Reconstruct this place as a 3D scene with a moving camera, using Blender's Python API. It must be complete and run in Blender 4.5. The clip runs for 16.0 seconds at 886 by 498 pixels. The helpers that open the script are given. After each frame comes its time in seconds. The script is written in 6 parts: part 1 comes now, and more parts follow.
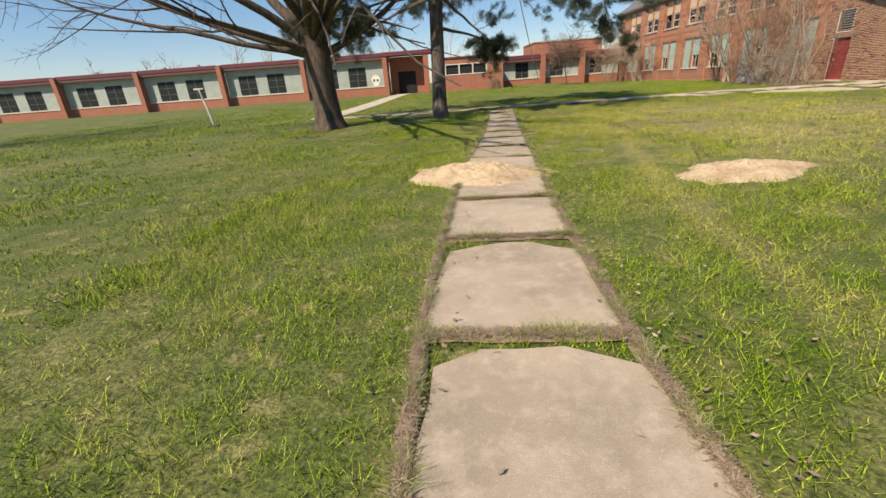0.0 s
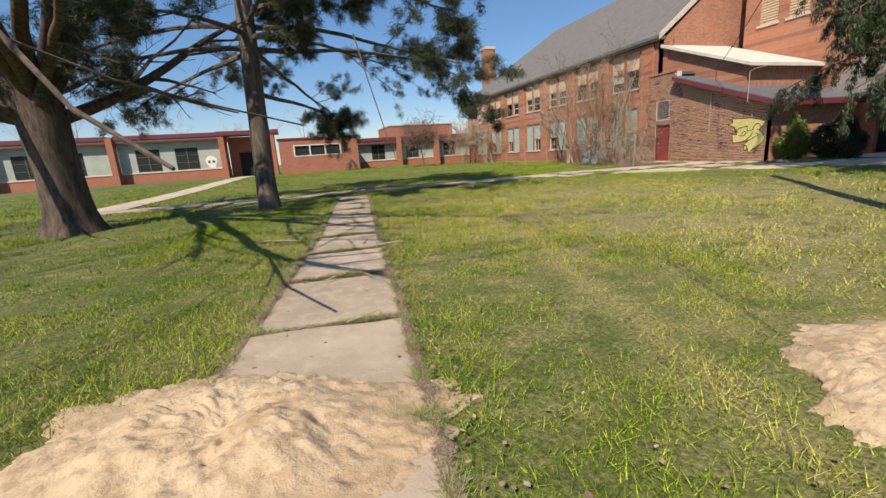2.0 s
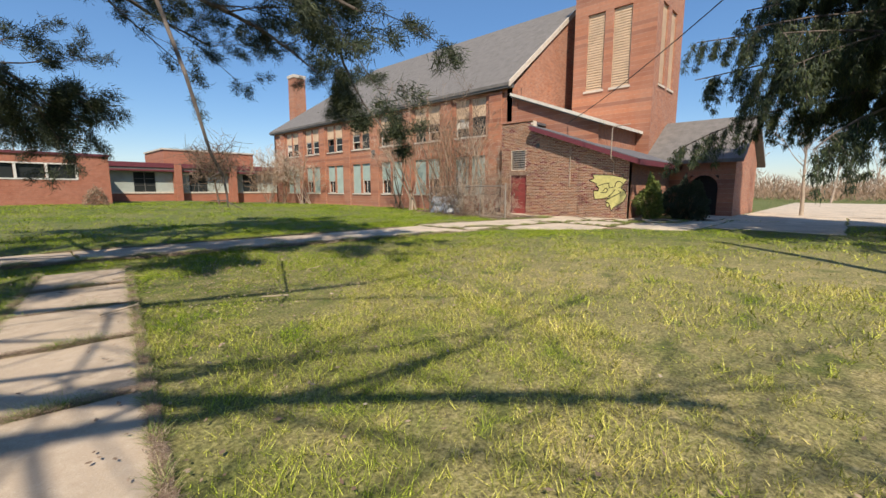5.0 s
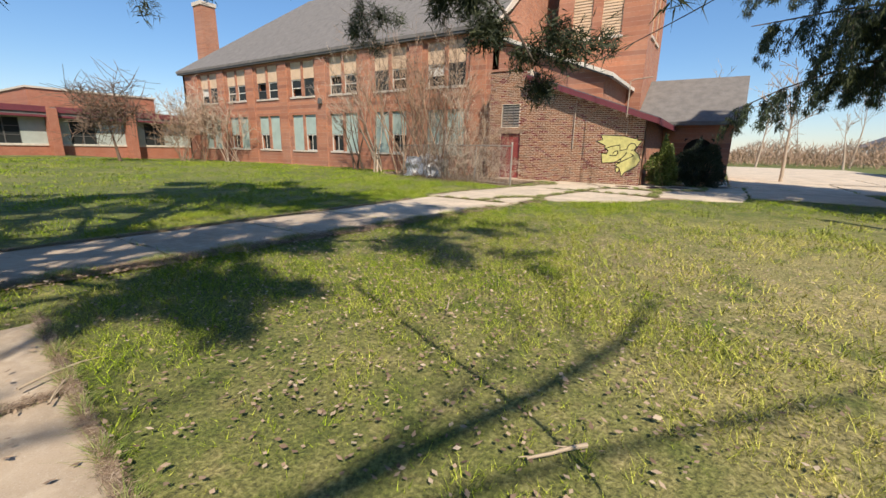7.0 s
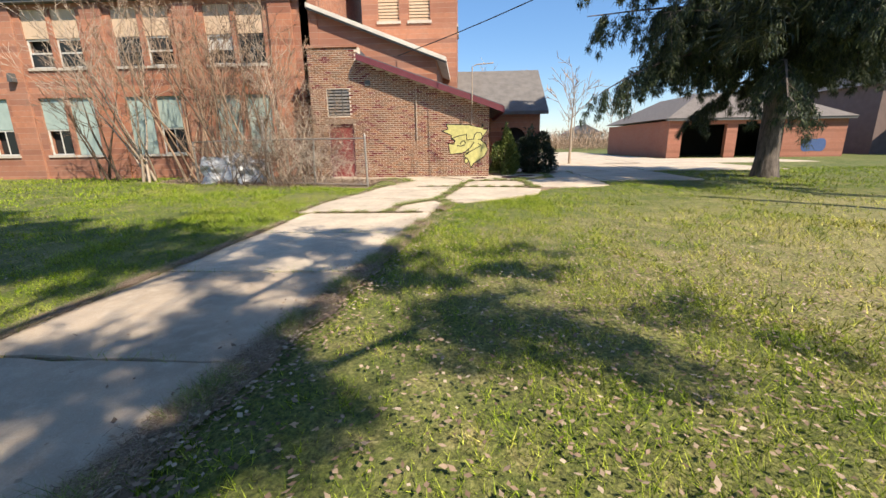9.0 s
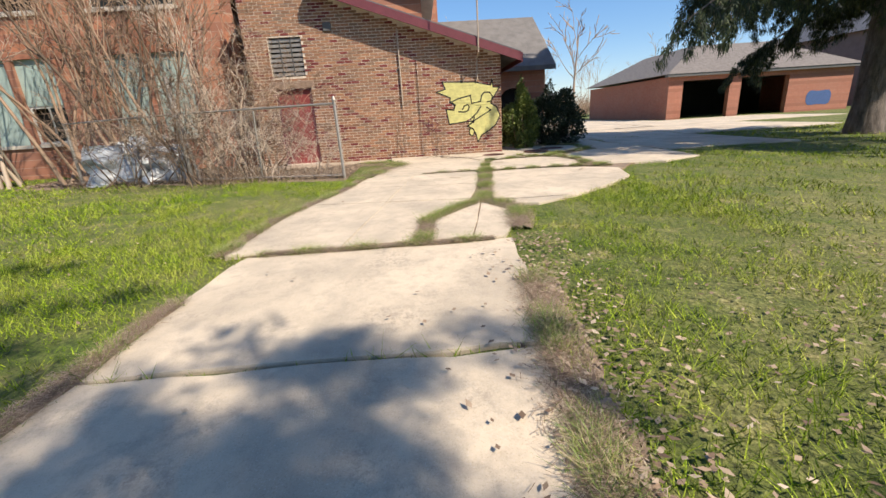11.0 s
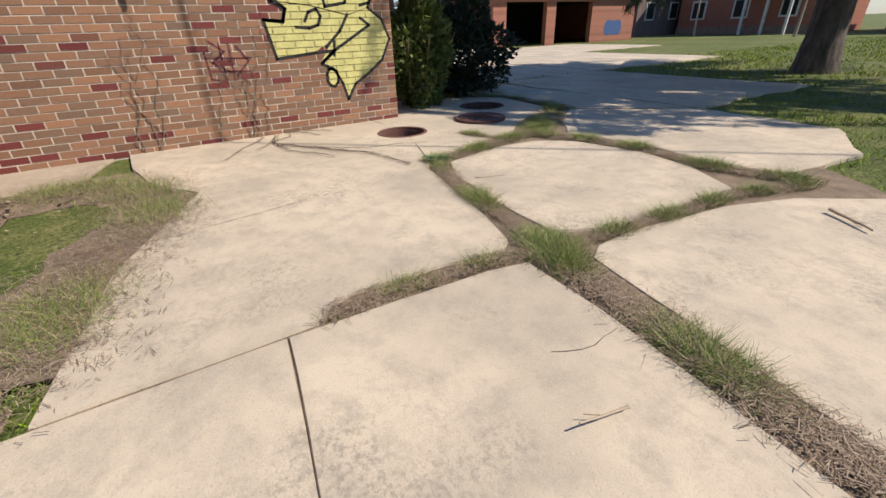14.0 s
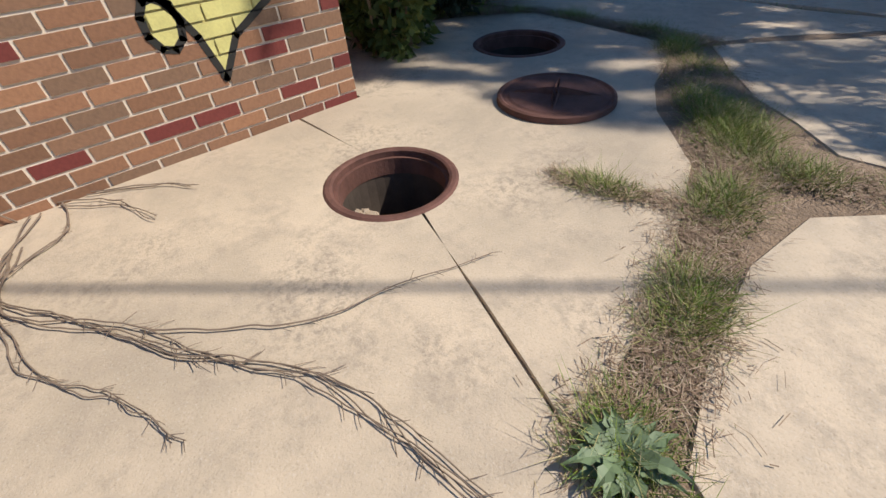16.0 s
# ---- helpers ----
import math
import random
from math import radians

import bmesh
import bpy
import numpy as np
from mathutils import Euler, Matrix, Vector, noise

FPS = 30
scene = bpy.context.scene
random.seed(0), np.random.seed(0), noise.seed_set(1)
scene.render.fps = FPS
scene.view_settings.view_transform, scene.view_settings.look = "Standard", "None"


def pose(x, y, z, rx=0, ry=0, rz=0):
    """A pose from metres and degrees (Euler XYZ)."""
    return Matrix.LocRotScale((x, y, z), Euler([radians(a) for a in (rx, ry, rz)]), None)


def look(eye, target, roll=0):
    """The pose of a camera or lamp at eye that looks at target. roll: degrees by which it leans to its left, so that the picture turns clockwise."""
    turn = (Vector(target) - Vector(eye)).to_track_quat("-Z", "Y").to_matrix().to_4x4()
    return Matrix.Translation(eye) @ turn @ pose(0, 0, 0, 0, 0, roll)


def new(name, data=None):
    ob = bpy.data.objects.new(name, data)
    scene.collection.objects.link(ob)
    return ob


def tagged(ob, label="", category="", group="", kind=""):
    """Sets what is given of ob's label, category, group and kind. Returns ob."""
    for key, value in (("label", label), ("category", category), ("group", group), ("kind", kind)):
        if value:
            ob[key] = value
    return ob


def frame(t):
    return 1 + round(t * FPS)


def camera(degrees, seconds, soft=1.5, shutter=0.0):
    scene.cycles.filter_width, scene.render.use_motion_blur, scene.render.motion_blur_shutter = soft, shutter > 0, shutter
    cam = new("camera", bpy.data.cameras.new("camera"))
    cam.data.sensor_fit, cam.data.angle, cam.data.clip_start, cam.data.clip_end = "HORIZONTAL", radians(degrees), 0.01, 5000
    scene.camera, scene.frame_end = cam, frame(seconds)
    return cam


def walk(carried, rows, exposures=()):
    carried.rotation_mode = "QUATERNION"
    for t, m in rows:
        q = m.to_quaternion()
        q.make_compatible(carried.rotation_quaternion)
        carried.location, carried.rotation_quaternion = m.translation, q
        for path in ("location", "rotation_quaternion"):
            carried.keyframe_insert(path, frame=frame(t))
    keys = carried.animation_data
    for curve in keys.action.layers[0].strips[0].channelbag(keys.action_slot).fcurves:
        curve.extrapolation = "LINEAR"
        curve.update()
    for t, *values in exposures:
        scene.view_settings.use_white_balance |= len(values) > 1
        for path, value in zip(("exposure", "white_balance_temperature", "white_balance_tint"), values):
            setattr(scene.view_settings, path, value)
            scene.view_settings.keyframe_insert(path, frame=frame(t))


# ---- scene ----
cam = camera(93.5, 16.0)
PATH = [
    (0, (-21.559, -18.318, 1.398), (-21.579, -16.462, 0.654), -4.2),
    (0.5, (-21.322, -17.212, 1.364), (-21.172, -15.35, 0.65), -3.8),
    (1, (-21.114, -16.065, 1.373), (-20.726, -14.18, 0.831), -3.0),
    (1.5, (-20.821, -14.932, 1.299), (-20.235, -13.055, 0.931), -3.8),
    (2, (-20.525, -13.794, 1.296), (-19.909, -11.944, 0.852), -3.8),
    (2.5, (-20.265, -12.612, 1.282), (-19.609, -10.755, 0.935), -2.6),
    (3, (-20.079, -11.425, 1.292), (-19.192, -9.659, 0.984), -1.8),
    (3.5, (-19.935, -10.324, 1.243), (-18.799, -8.695, 1.003), -0.9),
    (6, (-19.183, -4.914, 1.344), (-17.642, -3.71, 0.924), -0.2),
    (6.5, (-19.096, -3.791, 1.309), (-17.49, -2.7, 0.829), 0.4),
    (7, (-18.935, -2.722, 1.35), (-17.303, -1.666, 0.882), 1.2),
    (7.5, (-18.848, -1.659, 1.338), (-17.259, -0.532, 0.886), -1.1),
    (8, (-18.594, -0.578, 1.313), (-17.096, 0.568, 0.646), -2.4),
    (8.5, (-17.95, 0.323, 1.294), (-16.1, 0.844, 0.743), -2.3),
    (9, (-17.034, 0.995, 1.306), (-15.097, 1.095, 0.816), -0.8),
    (9.5, (-16.094, 1.485, 1.191), (-14.153, 1.456, 0.711), -3.0),
    (10, (-15.011, 1.92, 1.139), (-13.108, 1.923, 0.524), -3.8),
    (12.5, (-9.061, 2.774, 1.078), (-7.141, 2.617, 0.542), -3.3),
    (13, (-7.883, 2.931, 1.082), (-5.955, 2.986, 0.552), -3.5),
    (13.5, (-6.801, 2.947, 1.125), (-4.933, 2.825, 0.42), -3.7),
    (14, (-5.71, 2.722, 1.139), (-4.189, 1.818, 0.207), -2.2),
    (14.5, (-4.679, 2.388, 1.149), (-3.354, 1.327, 0.091), -1.5),
    (15, (-3.775, 1.974, 1.126), (-2.456, 0.967, 0.011), -1.5),
    (15.5, (-2.983, 1.594, 1.118), (-1.731, 0.584, -0.07), -2.5),
    (16, (-2.397, 1.257, 1.049), (-1.211, 0.348, -0.281), -4.9),
]
EXPO = [(t, e, k, 14) for t, e, k in ((0, 0.28, 7400), (1.5, 0.2, 7050), (3, 0.26, 7100), (3.5, 0.26, 7000), (6, 0.36, 6900), (7.5, 0.5, 7000), (8.5, 0.72, 7100), (9, 0.68, 7000), (10, 0.62, 6900), (12.5, 0.33, 6600), (14, 0.16, 6550), (16, 0.09, 6500))]
walk(cam, [(t, look(eye, target, roll)) for t, eye, target, roll in PATH], EXPO)
# ---- world, sun ----
SUN_EL, SUN_AZ = 48.0, 224.0   # degrees; azimuth clockwise from +y
world = bpy.data.worlds.new("world")
scene.world = world
world.use_nodes = True
wn = world.node_tree
sky = wn.nodes.new("ShaderNodeTexSky")
sky.sky_type, sky.sun_disc = "NISHITA", False
sky.sun_elevation, sky.sun_rotation = radians(SUN_EL), radians(SUN_AZ)
sky.air_density, sky.dust_density, sky.ozone_density = 1.0, 0.25, 2.6
hue = wn.nodes.new("ShaderNodeHueSaturation")
hue.inputs["Saturation"].default_value = 1.3
wn.links.new(sky.outputs[0], hue.inputs["Color"])
haze = wn.nodes.new("ShaderNodeMix")
haze.data_type = "RGBA"
haze.inputs[0].default_value = 0.3
haze.inputs[7].default_value = (1.7, 3.1, 5.9, 1)
wn.links.new(hue.outputs[0], haze.inputs[6])
wn.links.new(haze.outputs[2], wn.nodes["Background"].inputs[0])
wn.nodes["Background"].inputs[1].default_value = 0.112
sun = new("sun", bpy.data.lights.new("sun", "SUN"))
sun.data.energy, sun.data.angle, sun.data.color = 5.0, radians(0.55), (1.0, 0.93, 0.80)
sdir = Vector((math.sin(radians(SUN_AZ)), math.cos(radians(SUN_AZ)), math.tan(radians(SUN_EL))))
sun.matrix_world = look(sdir * 40, (0, 0, 0))

# ---- mesh helpers ----
rng = random.Random(7)
nrg = np.random.default_rng(11)


W = {}


def link(name, bm, mat, parent=None, label="", smooth=False):
    me = bpy.data.meshes.new(name)
    if smooth:
        for f in bm.faces:
            f.smooth = True
    bm.to_mesh(me)
    bm.free()
    return place(name, me, mat, parent, label)


def place(name, me, mat, parent=None, label=""):
    for m in (mat if isinstance(mat, (list, tuple)) else [mat]):
        if len(me.materials) == 0 or isinstance(mat, (list, tuple)):
            me.materials.append(m)
    ob = new(name, me)
    if parent:
        ob.parent = parent
        ob.matrix_parent_inverse = W.get(parent.name, Matrix()).inverted()
    if label:
        ob["label"] = label
    return ob


def thing(name, label, category, at=(0, 0, 0), group="", kind=""):
    ob = new(name)
    ob.location = at
    ob.empty_display_size = 0.2
    W[ob.name] = Matrix.Translation(at)
    return tagged(ob, label, category, group, kind)


def raw(name, verts, faces, mat, parent=None, label="", smooth=False):
    me = bpy.data.meshes.new(name)
    me.from_pydata([tuple(v) for v in verts], [], [tuple(f) for f in faces])
    if smooth:
        me.polygons.foreach_set("use_smooth", [True] * len(me.polygons))
    me.update()
    return place(name, me, mat, parent, label)


def polys(name, verts, nper, mat, parent=None, label=""):
    """Many separate faces of nper corners each, from an array of corners."""
    verts = np.asarray(verts, dtype=np.float32).reshape(-1, 3)
    n = len(verts) // nper
    me = bpy.data.meshes.new(name)
    me.vertices.add(len(verts))
    me.vertices.foreach_set("co", verts.ravel())
    me.loops.add(n * nper)
    me.loops.foreach_set("vertex_index", np.arange(n * nper, dtype=np.int32))
    me.polygons.add(n)
    me.polygons.foreach_set("loop_start", np.arange(0, n * nper, nper, dtype=np.int32))
    me.update(calc_edges=True)
    return place(name, me, mat, parent, label)


def part(name, bm, mat, parent, label="", smooth=False):
    return link(name, bm, mat, parent, label, smooth)


def box(bm, x0, x1, y0, y1, z0, z1, bev=0.0):
    m = Matrix.Translation(((x0 + x1) / 2, (y0 + y1) / 2, (z0 + z1) / 2)) @ Matrix.Diagonal((abs(x1 - x0), abs(y1 - y0), abs(z1 - z0), 1))
    r = bmesh.ops.create_cube(bm, size=1, matrix=m)
    if bev:
        es = list({e for v in r["verts"] for e in v.link_edges})
        bmesh.ops.bevel(bm, geom=es, offset=bev, segments=1, affect="EDGES")
    return r["verts"]


def boxbm(*a, **k):
    bm = bmesh.new()
    box(bm, *a, **k)
    return bm


def tube(bm, pts, radii, sides=8, cap=True):
    """A round limb along points with a radius at each."""
    pts = [Vector(p) for p in pts]
    rings = []
    ref = Vector((0.31, 0.17, 0.93))
    for i, p in enumerate(pts):
        d = (pts[min(i + 1, len(pts) - 1)] - pts[max(i - 1, 0)]).normalized()
        a = d.cross(ref)
        if a.length < 0.05:
            a = d.cross(Vector((1, 0, 0)))
        a.normalize()
        b = d.cross(a)
        r = radii[i]
        rings.append([bm.verts.new(p + (a * math.cos(k * math.tau / sides) + b * math.sin(k * math.tau / sides)) * r) for k in range(sides)])
    for q, w in zip(rings, rings[1:]):
        for k in range(sides):
            bm.faces.new((q[k], q[(k + 1) % sides], w[(k + 1) % sides], w[k]))
    if cap:
        bm.faces.new(rings[0][::-1])
        bm.faces.new(rings[-1])


def prism(bm, pts, axis, a, b):
    """An outline in the two other axes, swept along axis from a to b."""
    def at(p, v):
        c = list(p)
        c.insert("xyz".index(axis), v)
        return c
    lo = [bm.verts.new(at(p, a)) for p in pts]
    hi = [bm.verts.new(at(p, b)) for p in pts]
    bm.faces.new(lo[::-1])
    bm.faces.new(hi)
    n = len(pts)
    for i in range(n):
        bm.faces.new((lo[i], lo[(i + 1) % n], hi[(i + 1) % n], hi[i]))
    bmesh.ops.recalc_face_normals(bm, faces=bm.faces[:])


def prismbm(pts, axis, a, b):
    bm = bmesh.new()
    prism(bm, pts, axis, a, b)
    return bm


def wall_cells(u0, u1, z0, z1, holes):
    """Rectangles that fill a wall round its rectangular openings (ua, ub, za, zb)."""
    us = sorted({u0, u1, *[h[0] for h in holes], *[h[1] for h in holes]})
    out = []
    for a, b in zip(us, us[1:]):
        mid = (a + b) / 2
        cuts = sorted((h[2], h[3]) for h in holes if h[0] < mid < h[1])
        z = z0
        for c, d in cuts:
            if c > z:
                out.append((a, b, z, c))
            z = max(z, d)
        if z < z1:
            out.append((a, b, z, z1))
    return out


def smooth01(v):
    v = min(1.0, max(0.0, v))
    return v * v * (3 - 2 * v)


def gz(x, y):
    """Height of the ground."""
    return 0.3 * smooth01((y - 9) / 24) * smooth01((-2 - x) / 6)


# ---- materials ----
def mat(name, rough=0.8, metal=0.0):
    m = bpy.data.materials.new(name)
    m.use_nodes = True
    b = m.node_tree.nodes["Principled BSDF"]
    b.inputs["Roughness"].default_value = rough
    b.inputs["Metallic"].default_value = metal
    return m, m.node_tree, b


def node(nt, kind, **inputs):
    n = nt.nodes.new(kind)
    for k, v in inputs.items():
        n.inputs[k.replace("_", " ")].default_value = v
    return n


def coords(nt, scale=(1, 1, 1), turn=(0, 0, 0)):
    tc = nt.nodes.new("ShaderNodeTexCoord")
    mp = nt.nodes.new("ShaderNodeMapping")
    mp.inputs["Scale"].default_value = scale
    mp.inputs["Rotation"].default_value = [radians(a) for a in turn]
    nt.links.new(tc.outputs["Object"], mp.inputs[0])
    return mp.outputs[0]


def noise_tex(nt, co, scale, detail=4, rough=0.6):
    n = node(nt, "ShaderNodeTexNoise", Scale=scale, Detail=detail, Roughness=rough)
    nt.links.new(co, n.inputs["Vector"])
    return n.outputs["Fac"]


def ramp(nt, fac, stops):
    r = nt.nodes.new("ShaderNodeValToRGB")
    el = r.color_ramp.elements
    while len(el) < len(stops):
        el.new(0.5)
    for e, (p, c) in zip(el, stops):
        e.position, e.color = p, (*c, 1) if len(c) == 3 else c
    nt.links.new(fac, r.inputs[0])
    return r.outputs[0]


def mix(nt, fac, a, b, blend="MIX"):
    m = nt.nodes.new("ShaderNodeMix")
    m.data_type, m.blend_type = "RGBA", blend
    for sock, v in ((m.inputs[0], fac), (m.inputs[6], a), (m.inputs[7], b)):
        if isinstance(v, bpy.types.NodeSocket):
            nt.links.new(v, sock)
        else:
            sock.default_value = v if not isinstance(v, tuple) or len(v) == 4 else (*v, 1)
    return m.outputs[2]


def bump(nt, b, height, strength=0.4, dist=0.01):
    n = node(nt, "ShaderNodeBump", Strength=strength, Distance=dist)
    nt.links.new(height, n.inputs["Height"])
    nt.links.new(n.outputs[0], b.inputs["Normal"])


def plain(name, c, rough=0.7, metal=0.0, grain=8.0, spread=0.18, fine=90.0, bump_s=0.25, bd=0.004):
    """A painted or bare surface with large stains and fine grain."""
    m, nt, b = mat(name, rough, metal)
    co = coords(nt)
    big, small = noise_tex(nt, co, grain, 5), noise_tex(nt, co, fine, 3)
    lo, hi = tuple(v * (1 - spread) for v in c), tuple(min(1, v * (1 + spread)) for v in c)
    col = ramp(nt, big, [(0.3, lo), (0.7, hi)])
    col = mix(nt, 0.25, col, ramp(nt, small, [(0.35, tuple(v * 0.75 for v in c)), (0.65, tuple(min(1, v * 1.2) for v in c))]))
    nt.links.new(col, b.inputs["Base Color"])
    bump(nt, b, small, bump_s, bd)
    return m


def brick_wall(name, c1, c2, mortar, turn=(0, 0, 0), stain=0.25):
    """Brickwork for walls that stay far off: courses with joints, mottled."""
    m, nt, b = mat(name, 0.85)
    co = coords(nt, (1, 1, 1), turn)
    t = node(nt, "ShaderNodeTexBrick", Scale=1.0, Mortar_Size=0.006, Mortar_Smooth=0.3, Bias=-0.1, Brick_Width=0.235, Row_Height=0.077)
    t.inputs["Color1"].default_value, t.inputs["Color2"].default_value, t.inputs["Mortar"].default_value = (*c1, 1), (*c2, 1), (*mortar, 1)
    nt.links.new(co, t.inputs["Vector"])
    o = coords(nt)
    big, mid = noise_tex(nt, o, 0.7, 5), noise_tex(nt, o, 6, 4)
    col = mix(nt, ramp(nt, mid, [(0.4, (0, 0, 0)), (0.75, (0.5, 0.5, 0.5))]), t.outputs["Color"], tuple(v * 0.55 for v in c1))
    col = mix(nt, ramp(nt, big, [(0.35, (0, 0, 0)), (0.8, (stain, stain, stain))]), col, (0.42, 0.33, 0.27))
    nt.links.new(col, b.inputs["Base Color"])
    bump(nt, b, t.outputs["Fac"], -0.5, 0.006)
    return m


def island_mat(name, stops, rough=0.85, per_object=False, grain=60.0, bs=0.4):
    """Pieces that differ from one another."""
    m, nt, b = mat(name, rough)
    if per_object:
        r = nt.nodes.new("ShaderNodeObjectInfo").outputs["Random"]
    else:
        r = nt.nodes.new("ShaderNodeNewGeometry").outputs["Random Per Island"]
    co = coords(nt)
    g = noise_tex(nt, co, grain, 4)
    col = ramp(nt, r, stops)
    col = mix(nt, ramp(nt, g, [(0.35, (0, 0, 0)), (0.75, (0.55, 0.55, 0.55))]), col, mix(nt, 1.0, col, (0.55, 0.55, 0.58), "MULTIPLY"))
    nt.links.new(col, b.inputs["Base Color"])
    bump(nt, b, g, bs, 0.004)
    return m


def turf(nt, fine, green, dry):
    """Green turf that turns to straw in patches, most of all on the open lawn south of the cross walk."""
    co = coords(nt)
    big, mid = noise_tex(nt, co, 0.35, 5, 0.65), noise_tex(nt, co, 2.6, 6, 0.7)
    tc = nt.nodes.new("ShaderNodeTexCoord")
    d = nt.nodes.new("ShaderNodeVectorMath")
    d.operation = "DISTANCE"
    d.inputs[1].default_value = (-13.5, -6.8, 0)
    nt.links.new(tc.outputs["Object"], d.inputs[0])
    mr = node(nt, "ShaderNodeMapRange")
    for k, v in zip((1, 2, 3, 4), (3.0, 9.0, 1.0, 0.0)):
        mr.inputs[k].default_value = v
    nt.links.new(d.outputs["Value"], mr.inputs[0])
    f = mix(nt, 0.5, ramp(nt, big, [(0.42, (0, 0, 0)), (0.7, (1, 1, 1))]), ramp(nt, mid, [(0.42, (0, 0, 0)), (0.68, (1, 1, 1))]))
    f = mix(nt, mr.outputs[0], mix(nt, 1.0, f, (0.5, 0.5, 0.5), "MULTIPLY"), mix(nt, 0.4, f, (1, 1, 1)))
    bare = noise_tex(nt, co, 3.4, 4, 0.6)
    f = mix(nt, ramp(nt, bare, [(0.57, (0, 0, 0)), (0.7, (0.5, 0.5, 0.5))]), f, (1, 1, 1))
    lush = noise_tex(nt, co, 1.5, 4, 0.6)
    f = mix(nt, ramp(nt, lush, [(0.54, (0, 0, 0)), (0.66, (0.8, 0.8, 0.8))]), f, (0.05, 0.05, 0.05))
    sep = nt.nodes.new("ShaderNodeSeparateXYZ")
    nt.links.new(tc.outputs["Object"], sep.inputs[0])
    lane = nt.nodes.new("ShaderNodeFloatCurve")
    curve = lane.mapping.curves[0]
    for p, (u, v) in zip(curve.points, ((0.0, 0.06), (1.0, 0.95))):
        p.location = (u, v)
    for u, v in ((0.23, 0.16), (0.38, 0.27), (0.55, 0.42)):
        curve.points.new(u, v)
    lane.mapping.update()
    ry = node(nt, "ShaderNodeMapRange")
    for k, v in zip((1, 2, 3, 4), (-17.0, -3.0, 0.0, 1.0)):
        ry.inputs[k].default_value = v
    nt.links.new(sep.outputs["Y"], ry.inputs[0])
    nt.links.new(ry.outputs[0], lane.inputs["Value"])
    rx = node(nt, "ShaderNodeMapRange")
    for k, v in zip((1, 2, 3, 4), (-19.7, -14.7, 0.0, 1.0)):
        rx.inputs[k].default_value = v
    nt.links.new(sep.outputs["X"], rx.inputs[0])
    off = nt.nodes.new("ShaderNodeMath")
    off.operation = "SUBTRACT"
    nt.links.new(rx.outputs[0], off.inputs[0])
    nt.links.new(lane.outputs[0], off.inputs[1])
    band = nt.nodes.new("ShaderNodeMath")
    band.operation = "ABSOLUTE"
    nt.links.new(off.outputs[0], band.inputs[0])
    wear = node(nt, "ShaderNodeMapRange")
    for k, v in zip((1, 2, 3, 4), (0.0, 0.06, 0.36, 0.0)):
        wear.inputs[k].default_value = v
    nt.links.new(band.outputs[0], wear.inputs[0])
    ends = node(nt, "ShaderNodeMapRange")
    for k, v in zip((1, 2, 3, 4), (0.42, 0.5, 1.0, 0.0)):
        ends.inputs[k].default_value = v
    half = nt.nodes.new("ShaderNodeMath")
    half.operation = "SUBTRACT"
    half.inputs[1].default_value = 0.5
    nt.links.new(ry.outputs[0], half.inputs[0])
    away = nt.nodes.new("ShaderNodeMath")
    away.operation = "ABSOLUTE"
    nt.links.new(half.outputs[0], away.inputs[0])
    nt.links.new(away.outputs[0], ends.inputs[0])
    trk = mix(nt, 1.0, wear.outputs[0], ends.outputs[0], "MULTIPLY")
    f = mix(nt, trk, f, (1, 1, 1))
    return mix(nt, f, ramp(nt, fine, green), ramp(nt, fine, dry))


def lawn_mat():
    m, nt, b = mat("lawn_soil", 0.95)
    fine = noise_tex(nt, coords(nt), 38, 4, 0.7)
    col = turf(nt, fine, [(0.32, (0.022, 0.036, 0.005)), (0.5, (0.06, 0.095, 0.008)), (0.68, (0.13, 0.17, 0.018))], [(0.32, (0.12, 0.095, 0.045)), (0.5, (0.36, 0.29, 0.12)), (0.68, (0.62, 0.50, 0.27))])
    nt.links.new(col, b.inputs["Base Color"])
    bump(nt, b, fine, 0.8, 0.03)
    return m


def blade_mat():
    m, nt, b = mat("grass_blades", 0.6)
    fine = noise_tex(nt, coords(nt), 70, 2, 0.5)
    col = turf(nt, fine, [(0.34, (0.035, 0.085, 0.003)), (0.5, (0.165, 0.28, 0.008)), (0.66, (0.28, 0.38, 0.025))], [(0.34, (0.22, 0.21, 0.035)), (0.5, (0.55, 0.46, 0.15)), (0.66, (0.80, 0.67, 0.34))])
    one = nt.nodes.new("ShaderNodeNewGeometry").outputs["Random Per Island"]
    col = mix(nt, 1.0, col, ramp(nt, one, [(0.0, (0.45, 0.5, 0.4)), (0.5, (1.0, 1.02, 0.85)), (1.0, (1.35, 1.25, 1.1))]), "MULTIPLY")
    nt.links.new(col, b.inputs["Base Color"])
    b.inputs["Specular IOR Level"].default_value = 0.06
    return m


